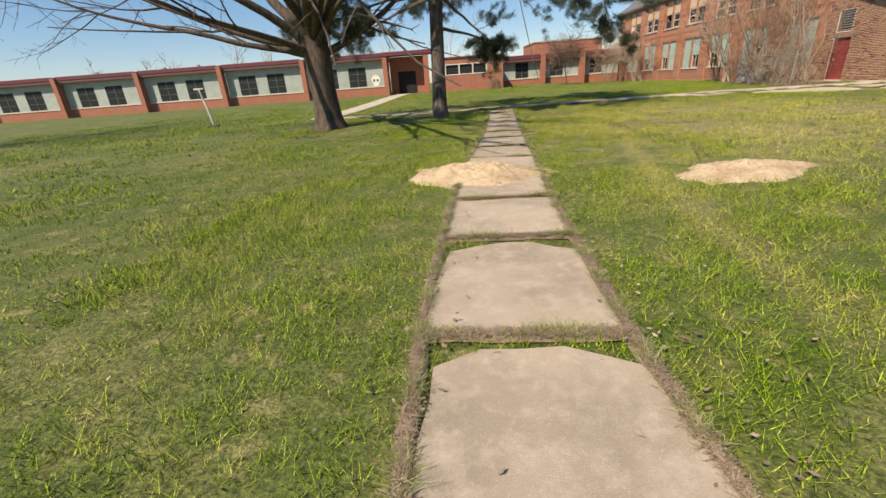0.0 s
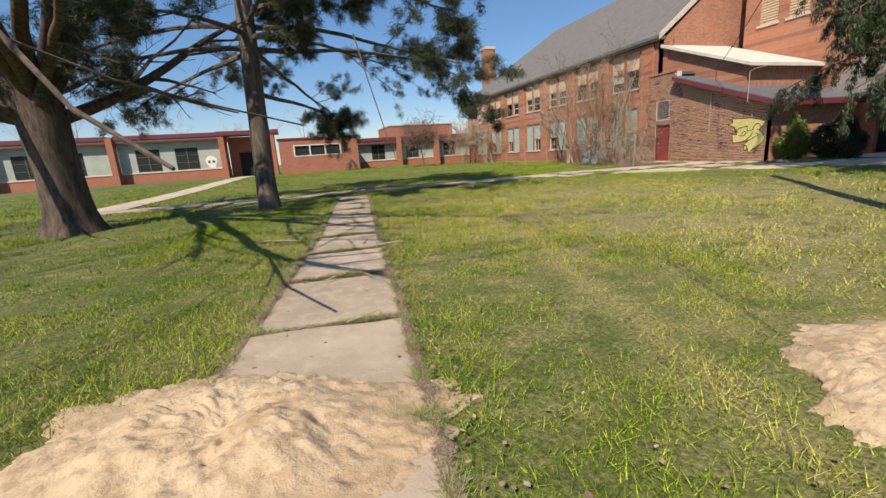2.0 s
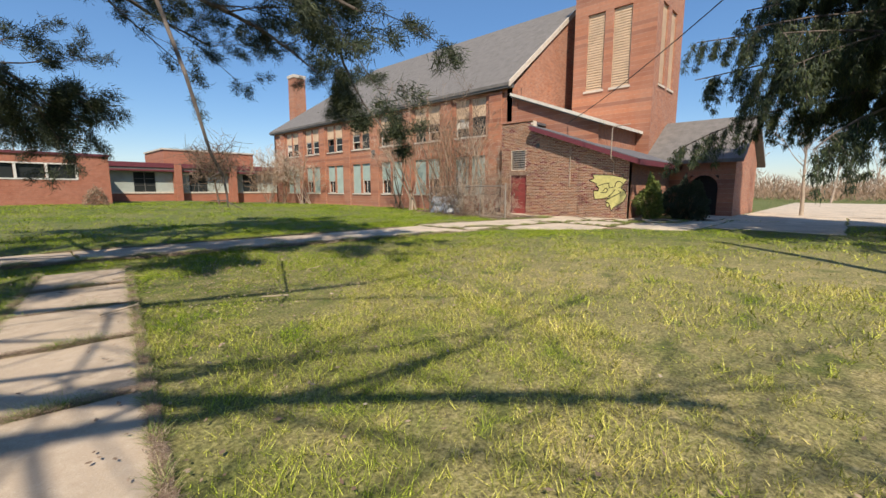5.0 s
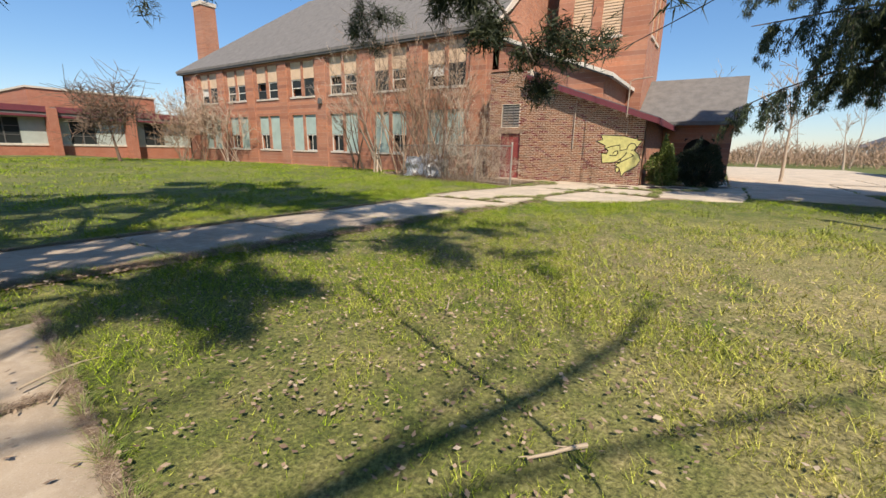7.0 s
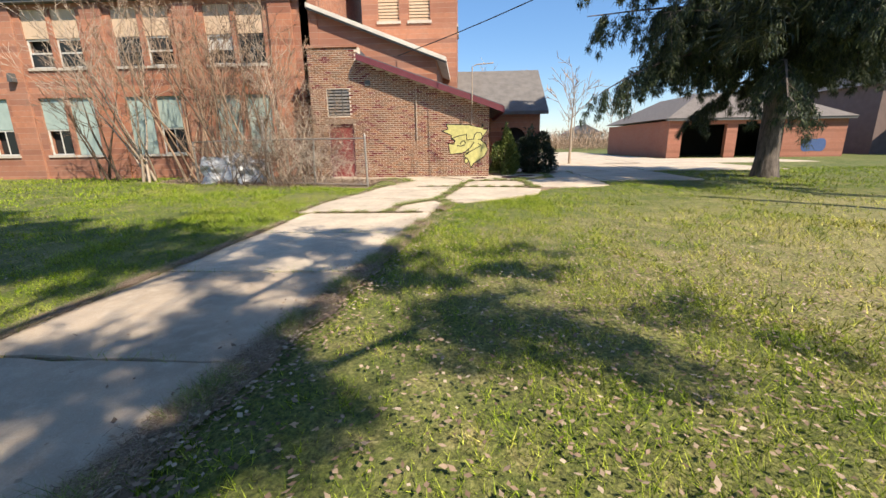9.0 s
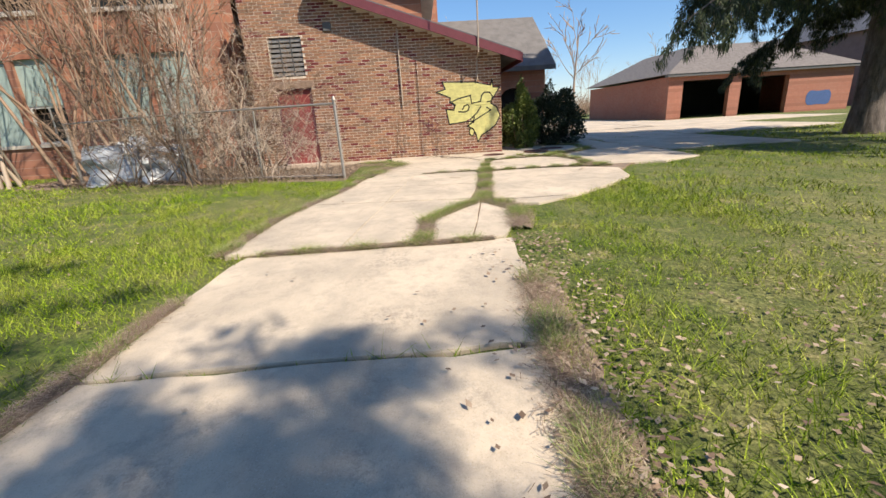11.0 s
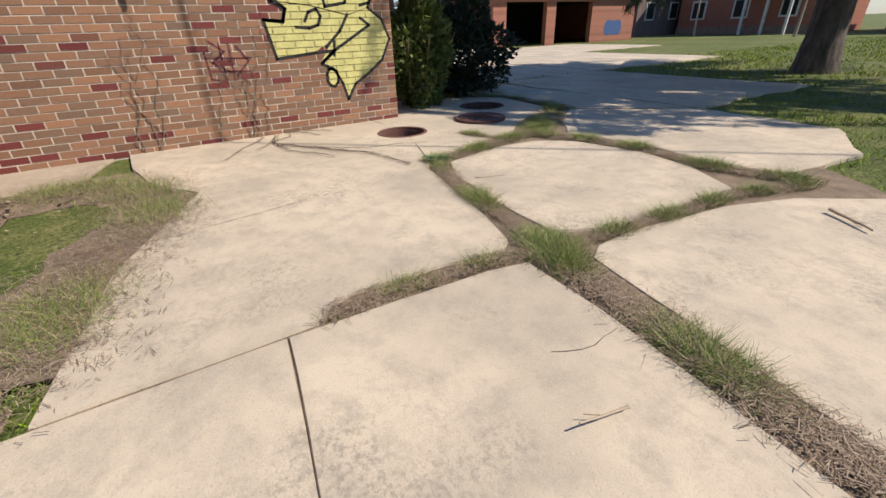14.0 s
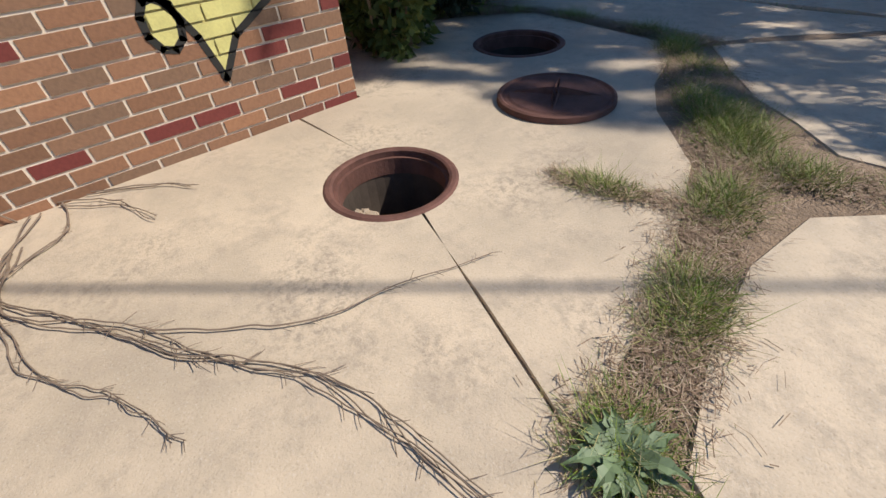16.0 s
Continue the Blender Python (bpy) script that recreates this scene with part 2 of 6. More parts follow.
def concrete_mat(name, base, warm, stain):
    m, nt, b = mat(name, 0.9)
    co = coords(nt)
    big, mid, fine = noise_tex(nt, co, 0.9, 5, 0.65), noise_tex(nt, co, 7, 5, 0.7), noise_tex(nt, co, 130, 3, 0.7)
    col = ramp(nt, big, [(0.36, base), (0.6, warm)])
    spots = noise_tex(nt, co, 30, 5, 0.8)
    wear = noise_tex(nt, co, 1.7, 4, 0.6)
    col = mix(nt, ramp(nt, mid, [(0.47, (0, 0, 0)), (0.66, (0.6, 0.6, 0.6))]), col, stain)
    rough = mix(nt, 1.0, ramp(nt, wear, [(0.48, (0, 0, 0)), (0.66, (1, 1, 1))]), ramp(nt, spots, [(0.46, (0, 0, 0)), (0.6, (0.8, 0.8, 0.8))]), "MULTIPLY")
    col = mix(nt, rough, col, tuple(v * 0.8 for v in stain))
    col = mix(nt, ramp(nt, fine, [(0.30, (0.42, 0.42, 0.42)), (0.44, (0, 0, 0))]), col, mix(nt, 1.0, col, (0.5, 0.47, 0.44), "MULTIPLY"))
    col = mix(nt, ramp(nt, fine, [(0.58, (0, 0, 0)), (0.75, (0.5, 0.5, 0.5))]), col, (0.62, 0.58, 0.52))
    nt.links.new(col, b.inputs["Base Color"])
    bump(nt, b, mix(nt, 0.5, mid, fine), 0.5, 0.008)
    return m


def bark_mat(name, dark, light, stretch=5.0):
    m, nt, b = mat(name, 0.95)
    co = coords(nt, (stretch, stretch, 1.0))
    a, f = noise_tex(nt, co, 2.2, 6, 0.7), noise_tex(nt, coords(nt), 40, 3)
    col = ramp(nt, a, [(0.36, dark), (0.62, light)])
    nt.links.new(mix(nt, 0.25, col, ramp(nt, f, [(0.3, dark), (0.7, light)])), b.inputs["Base Color"])
    bump(nt, b, a, 1.0, 0.03)
    return m


M_lawn, M_blade = lawn_mat(), blade_mat()
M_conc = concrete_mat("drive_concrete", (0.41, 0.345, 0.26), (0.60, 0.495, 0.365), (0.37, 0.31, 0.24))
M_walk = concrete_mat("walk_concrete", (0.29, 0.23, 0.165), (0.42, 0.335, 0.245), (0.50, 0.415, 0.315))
def sand_mat():
    m, nt, b = mat("sand", 0.95)
    co = coords(nt)
    big, mid, fine = noise_tex(nt, co, 2.2, 5, 0.65), noise_tex(nt, co, 9, 5, 0.7), noise_tex(nt, co, 60, 3, 0.7)
    col = ramp(nt, big, [(0.36, (0.40, 0.285, 0.17)), (0.6, (0.55, 0.42, 0.27))])
    col = mix(nt, ramp(nt, mid, [(0.5, (0, 0, 0)), (0.64, (0.75, 0.75, 0.75))]), col, (0.33, 0.22, 0.125))
    col = mix(nt, ramp(nt, fine, [(0.3, (0.5, 0.5, 0.5)), (0.45, (0, 0, 0))]), col, (0.26, 0.18, 0.11))
    nt.links.new(col, b.inputs["Base Color"])
    bump(nt, b, mix(nt, 0.5, mid, fine), 0.8, 0.02)
    return m


M_sand = sand_mat()
M_soil = plain("joint_soil", (0.235, 0.17, 0.115), 0.95, grain=6, spread=0.4, fine=70, bump_s=0.8, bd=0.02)
M_crack = plain("crack_dirt", (0.11, 0.085, 0.065), 0.95, grain=20)
M_mortar = plain("mortar", (0.66, 0.57, 0.46), 0.95, grain=3)
M_brickpc = island_mat("brick_near", [(0.0, (0.20, 0.105, 0.06)), (0.22, (0.33, 0.165, 0.09)), (0.42, (0.21, 0.13, 0.082)), (0.62, (0.38, 0.19, 0.10)), (0.84, (0.27, 0.145, 0.085)), (0.865, (0.15, 0.028, 0.025)), (1.0, (0.20, 0.045, 0.035))], per_object=True)
M_brickis = island_mat("brick_near_joined", [(0.0, (0.20, 0.105, 0.06)), (0.22, (0.33, 0.165, 0.09)), (0.42, (0.21, 0.13, 0.082)), (0.62, (0.38, 0.19, 0.10)), (0.84, (0.27, 0.145, 0.085)), (0.865, (0.15, 0.028, 0.025)), (1.0, (0.20, 0.045, 0.035))])
B1, B2, BM = (0.46, 0.185, 0.10), (0.25, 0.095, 0.06), (0.42, 0.30, 0.22)
M_brick_x = brick_wall("brick_main_front", B1, B2, BM, (90, 0, 90))
M_brick_y = brick_wall("brick_main_side", B1, B2, BM, (90, 0, 0))
M_lowbrick = brick_wall("brick_low_wing", (0.40, 0.14, 0.08), (0.31, 0.105, 0.06), (0.36, 0.2, 0.14), (90, 0, 0), 0.12)
M_lowbrick_x = brick_wall("brick_low_wing_side", (0.38, 0.15, 0.095), (0.27, 0.105, 0.065), (0.36, 0.2, 0.14), (90, 0, 90), 0.12)
M_shingle = plain("grey_shingles", (0.15, 0.14, 0.13), 0.9, grain=2.5, spread=0.25, fine=25, bump_s=0.6, bd=0.02)
M_shingle_d = plain("dark_shingles", (0.115, 0.115, 0.125), 0.9, grain=2.5, spread=0.25, fine=25, bump_s=0.6, bd=0.02)
M_white_roof = plain("pale_roofing", (0.62, 0.58, 0.50), 0.7, grain=2)
M_redtrim = plain("dark_red_trim", (0.145, 0.032, 0.042), 0.55, grain=4)
M_teal = plain("pale_teal_board", (0.34, 0.43, 0.39), 0.75, grain=1.5, spread=0.2)
M_tan = plain("tan_board", (0.60, 0.44, 0.30), 0.8, grain=1.5)
M_greypanel = plain("grey_panel", (0.36, 0.40, 0.36), 0.75, grain=1.2)
M_sill = plain("limestone_sill", (0.55, 0.48, 0.40), 0.85, grain=5)
M_lintel = plain("stained_lintel", (0.26, 0.18, 0.13), 0.9, grain=5, spread=0.3)
M_frame = plain("white_window_frame", (0.62, 0.60, 0.54), 0.6, grain=8)
M_dframe = plain("dark_window_frame", (0.10, 0.10, 0.095), 0.6, grain=8)
# near-black that paints the shade inside rooms, bays and openings
M_shade_black = plain("interior_shade_black", (0.018, 0.017, 0.016), 0.9, grain=2)
M_door = plain("faded_red_door", (0.25, 0.05, 0.045), 0.6, grain=3, spread=0.3)
M_steel = plain("galvanised_steel", (0.36, 0.33, 0.29), 0.5, 0.6, grain=12)
M_rust = plain("rusty_iron", (0.145, 0.068, 0.052), 0.8, 0.2, grain=10, spread=0.35, bump_s=0.6)
M_yellow = plain("yellow_spray_paint", (0.60, 0.56, 0.21), 0.7, grain=7, spread=0.2)
M_black = plain("black_spray_paint", (0.02, 0.02, 0.018), 0.7, grain=9)
M_skull = plain("white_spray_paint", (0.75, 0.75, 0.70), 0.7, grain=9)
M_blue = plain("blue_spray_paint", (0.05, 0.10, 0.24), 0.7, grain=9)
M_pipe = plain("conduit", (0.42, 0.34, 0.27), 0.6, 0.3, grain=9)
M_cable = plain("black_cable", (0.02, 0.02, 0.022), 0.6)
M_pole = plain("weathered_pole", (0.66, 0.61, 0.55), 0.85, grain=6, spread=0.25)
M_bark = bark_mat("maple_bark", (0.028, 0.02, 0.015), (0.15, 0.11, 0.085))
M_pbark = bark_mat("pine_bark", (0.04, 0.031, 0.026), (0.19, 0.155, 0.13), 4)
M_twig = plain("bare_twigs", (0.31, 0.21, 0.14), 0.9, grain=3)
M_twig_g = plain("grey_twigs", (0.42, 0.335, 0.255), 0.9, grain=3)
M_stemd = plain("dark_stems", (0.14, 0.095, 0.065), 0.9, grain=5, spread=0.35)
M_vine = plain("dry_vine", (0.20, 0.15, 0.11), 0.9, grain=6)
M_needle = island_mat("pine_needles", [(0, (0.018, 0.03, 0.014)), (0.6, (0.035, 0.052, 0.022)), (1, (0.085, 0.10, 0.04))], 0.7, grain=3, bs=0)
M_spruce = island_mat("spruce_needles", [(0, (0.012, 0.026, 0.012)), (0.6, (0.03, 0.052, 0.02)), (1, (0.10, 0.125, 0.035))], 0.7, grain=3, bs=0)
M_bush = island_mat("bush_leaves", [(0, (0.06, 0.10, 0.02)), (0.6, (0.13, 0.17, 0.03)), (1, (0.22, 0.25, 0.06))], 0.6, grain=3, bs=0)
M_dbush = island_mat("dark_bush_leaves", [(0, (0.015, 0.028, 0.012)), (1, (0.045, 0.06, 0.025))], 0.6, grain=3, bs=0)
M_leaf = island_mat("dead_leaves", [(0, (0.13, 0.08, 0.05)), (0.5, (0.30, 0.21, 0.14)), (0.85, (0.40, 0.30, 0.205)), (1, (0.52, 0.42, 0.31))], 0.9, grain=20, bs=0.2)
M_weed = island_mat("weed_blades", [(0, (0.08, 0.15, 0.015)), (0.5, (0.21, 0.31, 0.035)), (0.68, (0.33, 0.32, 0.10)), (1, (0.50, 0.40, 0.24))], 0.6, grain=3, bs=0)
# shaft brick darkened to near-black, the hole's shade put into its colour
M_shaft_shade = plain("shaft_brick_shaded", (0.06, 0.045, 0.035), 0.95, grain=8, spread=0.4)
M_groof = plain("old_shingles", (0.16, 0.14, 0.125), 0.9, grain=5, spread=0.35, fine=30, bump_s=0.4, bd=0.01)
M_thistle = island_mat("thistle_leaves", [(0, (0.09, 0.15, 0.07)), (1, (0.20, 0.27, 0.14))], 0.6, grain=8, bs=0.2)
M_tarp = plain("grey_sheet_metal", (0.42, 0.44, 0.45), 0.45, 0.3, grain=3, spread=0.4)
M_house = plain("house_siding", (0.17, 0.12, 0.105), 0.8, grain=2)
M_bark_red = plain("dry_wood", (0.42, 0.33, 0.23), 0.85, grain=10)
mg, ntg, bg = mat("window_glass", 0.12)
bg.inputs["Specular IOR Level"].default_value = 0.08
bg.inputs["Base Color"].default_value = (0.03, 0.035, 0.035, 1)
M_glass = mg

# ---- ground ----
WELLS = [(-0.96, 0.42, 0.25), (-0.05, -1.47, 0.30)]
gxs = np.unique(np.concatenate([np.linspace(-900, -90, 14), np.linspace(-80, -30, 21), np.arange(-28, -3, 0.5), np.arange(-3, 2, 0.25), np.arange(2, 30, 2.0), np.linspace(40, 900, 14)]))
gys = np.unique(np.concatenate([np.linspace(-900, -60, 12), np.linspace(-50, -24, 10), np.arange(-22, -3, 0.5), np.arange(-3, 2, 0.25), np.arange(2, 10, 0.5), np.arange(10, 60, 2.0), np.linspace(70, 900, 14)]))
gv, gf = [], []
for gy in gys:
    for gx in gxs:
        near = 1.0 if (-28 < gx < 1.5 and -22 < gy < 20) else 0.0
        gv.append((gx, gy, gz(gx, gy) - 0.012 + near * 0.022 * noise.noise((gx * 0.8, gy * 0.8, 0.3))))
nx = len(gxs)
for j in range(len(gys) - 1):
    for i in range(nx - 1):
        mx, my = (gxs[i] + gxs[i + 1]) / 2, (gys[j] + gys[j + 1]) / 2
        if any(math.hypot(mx - a, my - b) < r + 0.2 for a, b, r in WELLS):
            continue
        gf.append((j * nx + i, j * nx + i + 1, (j + 1) * nx + i + 1, (j + 1) * nx + i))
tagged(raw("ground", gv, gf, M_lawn, smooth=True), "patchy green lawn with dry straw spots and bare soil", "ground", kind="structure")


# ---- paving ----
def wobbly(pts, step=0.22, amp=0.025, seed=0.0):
    out = []
    n = len(pts)
    for i in range(n):
        a, b = Vector(pts[i]), Vector(pts[(i + 1) % n])
        k = max(1, int((b - a).length / step))
        d = (b - a).normalized()
        nrm = Vector((-d.y, d.x))
        for s in range(k):
            p = a + (b - a) * s / k
            w = noise.noise((p.x * 2.3 + seed, p.y * 2.3, seed)) * amp * 2 + noise.noise((p.x * 9, p.y * 9, seed)) * amp * 0.6
            out.append((p.x + nrm.x * w, p.y + nrm.y * w))
    return out


from mathutils.geometry import tessellate_polygon

PAVED = []


def slab(pts, top=0.03, name="slab", m=None, parent=None, holes=(), tilt=(0, 0), amp=0.03, thick=0.12):
    """A concrete slab with worn edges, and round openings."""
    PAVED.append([(p[0], p[1]) for p in pts])
    bm = bmesh.new()
    ring = wobbly(pts, amp=amp, seed=rng.random() * 50)
    cx, cy = sum(p[0] for p in ring) / len(ring), sum(p[1] for p in ring) / len(ring)
    zz = lambda x, y: gz(x, y) + top + (x - cx) * tilt[0] + (y - cy) * tilt[1]
    loops, rings2 = [], [ring, *[[(hx + r * math.cos(k * math.tau / 40), hy + r * math.sin(k * math.tau / 40)) for k in range(40)] for hx, hy, r in holes]]
    for loop in rings2:
        loops.append([bm.verts.new((x, y, zz(x, y))) for x, y in loop])
    flat = [v for vs in loops for v in vs]
    for t in tessellate_polygon([[Vector((x, y, 0)) for x, y in loop] for loop in rings2]):
        f = bm.faces.new([flat[k] for k in t])
        f.normal_update()
        if f.normal.z < 0:
            f.normal_flip()
    for n_l, vs in enumerate(loops):
        mid = []
        for v in vs:
            if n_l == 0:
                d = Vector((v.co.x - cx, v.co.y - cy, 0)).normalized() * 0.006
            else:
                d = Vector((0, 0, 0))
            mid.append(bm.verts.new(v.co + d - Vector((0, 0, 0.014))))
        low = [bm.verts.new(v.co - Vector((0, 0, thick))) for v in mid]
        k = len(vs)
        for i in range(k):
            bm.faces.new((vs[i], mid[i], mid[(i + 1) % k], vs[(i + 1) % k]))
            bm.faces.new((mid[i], low[i], low[(i + 1) % k], mid[(i + 1) % k]))
    return link(name, bm, m or M_conc, parent)


# old front walk
walk_old = thing("front_walk", "old cracked concrete front walk of heaved grey slabs in the lawn", "walk", (-20.5, -9, 0), kind="structure")
LEFT = [(-21.9, -20.2), (-21.75, -16.1), (-21.45, -13.2), (-20.9, -9.6), (-20.3, -6.3), (-19.75, -2.3), (-19.2, 1.6)]
RIGHT = [(-20.75, -20.2), (-20.55, -16.2), (-20.24, -13.3), (-19.72, -9.8), (-19.3, -6.6), (-18.72, -2.6), (-18.1, 1.6)]


def along(line, y):
    for (xa, ya), (xb, yb) in zip(line, line[1:]):
        if y <= yb or (xb, yb) == line[-1]:
            return xa + (xb - xa) * (y - ya) / (yb - ya)


cuts = [-20.2, -18.0, -16.22, -14.62, -13.25, -11.9, -10.5, -9.05, -7.7, -6.4, -5.1, -3.8, -2.5, -1.2, 0.2, 1.55]
for a, b in zip(cuts, cuts[1:]):
    g = 0.045
    q = [(along(LEFT, a + g), a + g), (along(RIGHT, a + g), a + g - 0.12), (along(RIGHT, b - g), b - g - 0.12), (along(LEFT, b - g), b - g)]
    if a < -16:
        mdx = (q[2][0] + q[3][0]) / 2
        q = [q[0], q[1], (q[2][0] - 0.03, q[2][1] - 0.28), (mdx + 0.2, q[2][1] - 0.02), (mdx - 0.25, q[2][1] - 0.02), (q[3][0] + 0.08, q[3][1] - 0.25)]
    slab(q, 0.022 + rng.uniform(-0.008, 0.012), "slab", M_walk, walk_old, tilt=(rng.uniform(-0.012, 0.012), rng.uniform(-0.02, 0.02)), amp=0.03)

cross = thing("cross_walk", "broad concrete cross walk of grey slabs strewn with leaves", "walk", (-16, 3, 0), kind="structure")
ft = lambda x: 4.45 - 0.045 * (x + 18)
nt_ = lambda x: 2.75 - 0.125 * (x + 18)
xs_ = [-27.5, -25.2, -23.0, -20.8, -18.6, -16.6, -14.75, -12.9, -10.9, -9.05]
for a, b in zip(xs_, xs_[1:]):
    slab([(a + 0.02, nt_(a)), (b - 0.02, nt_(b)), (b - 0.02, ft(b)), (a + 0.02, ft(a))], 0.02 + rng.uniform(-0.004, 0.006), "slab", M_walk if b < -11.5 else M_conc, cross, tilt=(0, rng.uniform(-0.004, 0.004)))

porch_walk = thing("porch_walk", "pale concrete walk running to the low wing's porch", "walk", (-26, 20, 0), kind="structure")
pw = [(-27.6, 5.0), (-27.5, 8), (-27.1, 13), (-26.6, 19), (-26.1, 26), (-25.7, 32), (-25.4, 36.4)]
for (xa, ya), (xb, yb) in zip(pw, pw[1:]):
    slab([(xa - 0.8, ya + 0.03), (xa + 0.8, ya + 0.03), (xb + 0.8, yb - 0.03), (xb - 0.8, yb - 0.03)], 0.02, "slab", M_conc, porch_walk)

drive = thing("drive", "sunlit cream concrete drive, cracked into slabs with weeds in the joints", "drive", (-4, 1, 0), kind="structure")
jy = lambda x: 2.56 - 0.128 * (x + 4.0)
xa_ = lambda y: -6.93 + 0.135 * (y - 2.94)
xb_ = lambda y: -5.62 + 0.15 * (y - 2.75)
J = 0.012
SL = [
    [(-9.0, jy(-9) + 0.008), (xa_(2.95) - J, jy(-6.93) + 0.008), (xa_(4.06) - J, 4.08), (-7.8, 4.17), (-9.0, 4.25)],
    [(xa_(2.95) + J, jy(-6.93) + 0.008), (xb_(2.77) - J, jy(-5.62) + 0.008), (xb_(3.7) - J, 3.7), (xa_(4.06) + J, 4.06)],
    [(xb_(2.77) + J, jy(-5.62) + 0.008), (-4.2, jy(-4.2) + 0.008), (-4.2, 3.5), (xb_(3.69) + J, 3.69)],
    [(-9.0, jy(-9) - 0.008), (-8.95, 2.55), (-8.1, 2.44), (-7.83, 2.27), (-7.25, 1.86), (xa_(1.8) - J, 1.82), (xa_(2.93) - J, jy(-6.93) - 0.008)],
    [(xa_(1.8) + J, 1.8), (-6.5, 1.66), (xb_(1.55) - J, 1.53), (xb_(2.75) - J, jy(-5.62) - 0.008), (xa_(2.93) + J, jy(-6.93) - 0.008)],
    [(xb_(1.55) + J, 1.52), (-5.2, 1.43), (-4.8, 1.38), (-4.48, 1.37), (-4.29, 1.36), (-4.24, 1.6), (-4.2, jy(-4.2) - 0.008), (xb_(2.75) + J, jy(-5.62) - 0.008)],
    [(-7.40, 1.70), (-8.3, 1.86), (-9.0, 2.0), (-9.0, 2.38), (-8.15, 2.3), (-7.9, 2.1)],
    [(-7.40, 1.68), (-7.9, 1.45), (-8.3, 1.42), (-9.0, 1.7), (-9.0, 1.985), (-8.3, 1.845)],
    [(-4.37, 0.90), (-4.35, 0.6), (-4.42, 0.14), (-4.47, -0.23), (-4.67, -0.73), (-5.04, -1.2), (-6.0, -0.95), (-6.55, -0.45), (-7.3, 0.4), (-7.3, 1.40), (-7.1, 1.48), (-6.9, 1.46), (-5.7, 1.28), (-4.94, 1.13), (-4.45, 1.03)],
    [(-7.315, 0.42), (-7.65, 1.0), (-7.55, 1.28), (-7.315, 1.39)],
    [(-4.08, 0.97), (-4.24, 0.67), (-4.29, 0.32), (-4.32, -0.59), (-3.84, -0.89), (-3.3, -1.0), (-2.6, -0.82), (-2.3, -0.52), (-2.27, -0.11), (-2.33, 0.31), (-2.44, 0.66), (-2.82, 0.84), (-3.33, 0.92), (-3.77, 0.96)],
]
for q in SL:
    slab(q, 0.03 + rng.uniform(-0.002, 0.002), "slab", M_conc, drive, amp=0.004 if min(p[0] for p in q) < -4.5 else 0.012, tilt=(rng.uniform(-0.002, 0.002), rng.uniform(-0.002, 0.002)))
slab([(-9, 1.9), (-9, 4.1), (-5.4, 3.55), (-3.9, 3.4), (-0.05, 3.2), (-0.05, -0.05), (1.3, -0.05), (1.3, -2.2), (-1, -3.3), (-4.0, -3.2), (-4.5, -1.7), (-6.2, -0.45), (-7.45, 1.1), (-8.2, 1.55)], 0.017, "slab_bed", M_soil, drive, amp=0.01, holes=[(a, b, r + 0.05) for a, b, r in WELLS], thick=0.03)
WX, WY, WR = WELLS[0][0], WELLS[0][1], WELLS[0][2] + 0.045
jl = lambda x: 0.41 - 0.172 * x
arc_up = [(WX + WR * math.cos(a), WY + WR * math.sin(a)) for a in [radians(171 + (-11 - 171) * k / 14) for k in range(15)]]
arc_dn = [(WX + WR * math.cos(a), WY + WR * math.sin(a)) for a in [radians(-10 - 180 * k / 14) for k in range(15)]]
slab([(-0.004, jl(0) + 0.008), (-0.004, 3.3), (-0.7, 3.25), (-1.35, 3.1), (-1.9, 2.75), (-2.5, 3.0), (-3.1, 3.25), (-4.17, 3.42), (-4.165, 2.45), (-4.03, 2.25), (-4.05, 1.73), (-4.13, 1.4), (-4.02, 1.27), (-3.53, 1.13), (-3.12, 1.06), (-2.5, 0.93), (-2.3, jl(-2.3) + 0.012)] + arc_up, 0.03, "slab", M_conc, drive, amp=0.006)
slab([(-0.004, jl(0) - 0.008)] + arc_dn + [(-2.25, jl(-2.25) - 0.012), (-2.18, 0.5), (-2.12, 0.14), (-1.97, -0.25), (-1.84, -0.6), (-1.45, -1.0), (-1.25, -1.35), (-1.0, -2.1), (0.6, -2.3), (1.4, -1.0), (1.4, -0.02), (-0.004, -0.02)], 0.03, "slab", M_conc, drive, amp=0.006, holes=[(WELLS[1][0], WELLS[1][1], WELLS[1][2] + 0.045)])
slab([(-0.004, 3.45), (-0.004, 7.2), (-1.0, 7.2), (-1.5, 5.6), (-1.3, 4.4), (-0.9, 3.7)], 0.02, "slab", M_walk, drive, amp=0.03)
slab([(-1.2, -2.25), (-1.75, -1.5), (-2.25, -1.1), (-2.9, -1.22), (-3.6, -1.2), (-4.1, -1.1), (-4.42, -1.3), (-4.5, -2.4), (-4.0, -3.4), (-2.4, -3.6)], 0.025, "slab", M_conc, drive, amp=0.03)
for xa, xb, ya, yb in ((-2.3, 2.4, -7.2, -3.7), (2.5, 8.4, -7.2, -3.2), (8.5, 15.5, -9.5, -3.2), (2.5, 9, -13.5, -7.3), (9.1, 15.5, -20, -9.6), (15.6, 26, -13.5, -3.2), (1.5, 8.4, -3.1, -1.4), (26.1, 40, -13.5, -3.2)):
    slab([(xa, ya), (xb, ya), (xb, yb), (xa, yb)], 0.02, "slab", M_conc, drive, amp=0.05)
slab([(-1.2, -2.4), (2.4, -2.4), (2.4, -3.6), (-2.2, -3.6)], 0.02, "slab", M_conc, drive, amp=0.04)

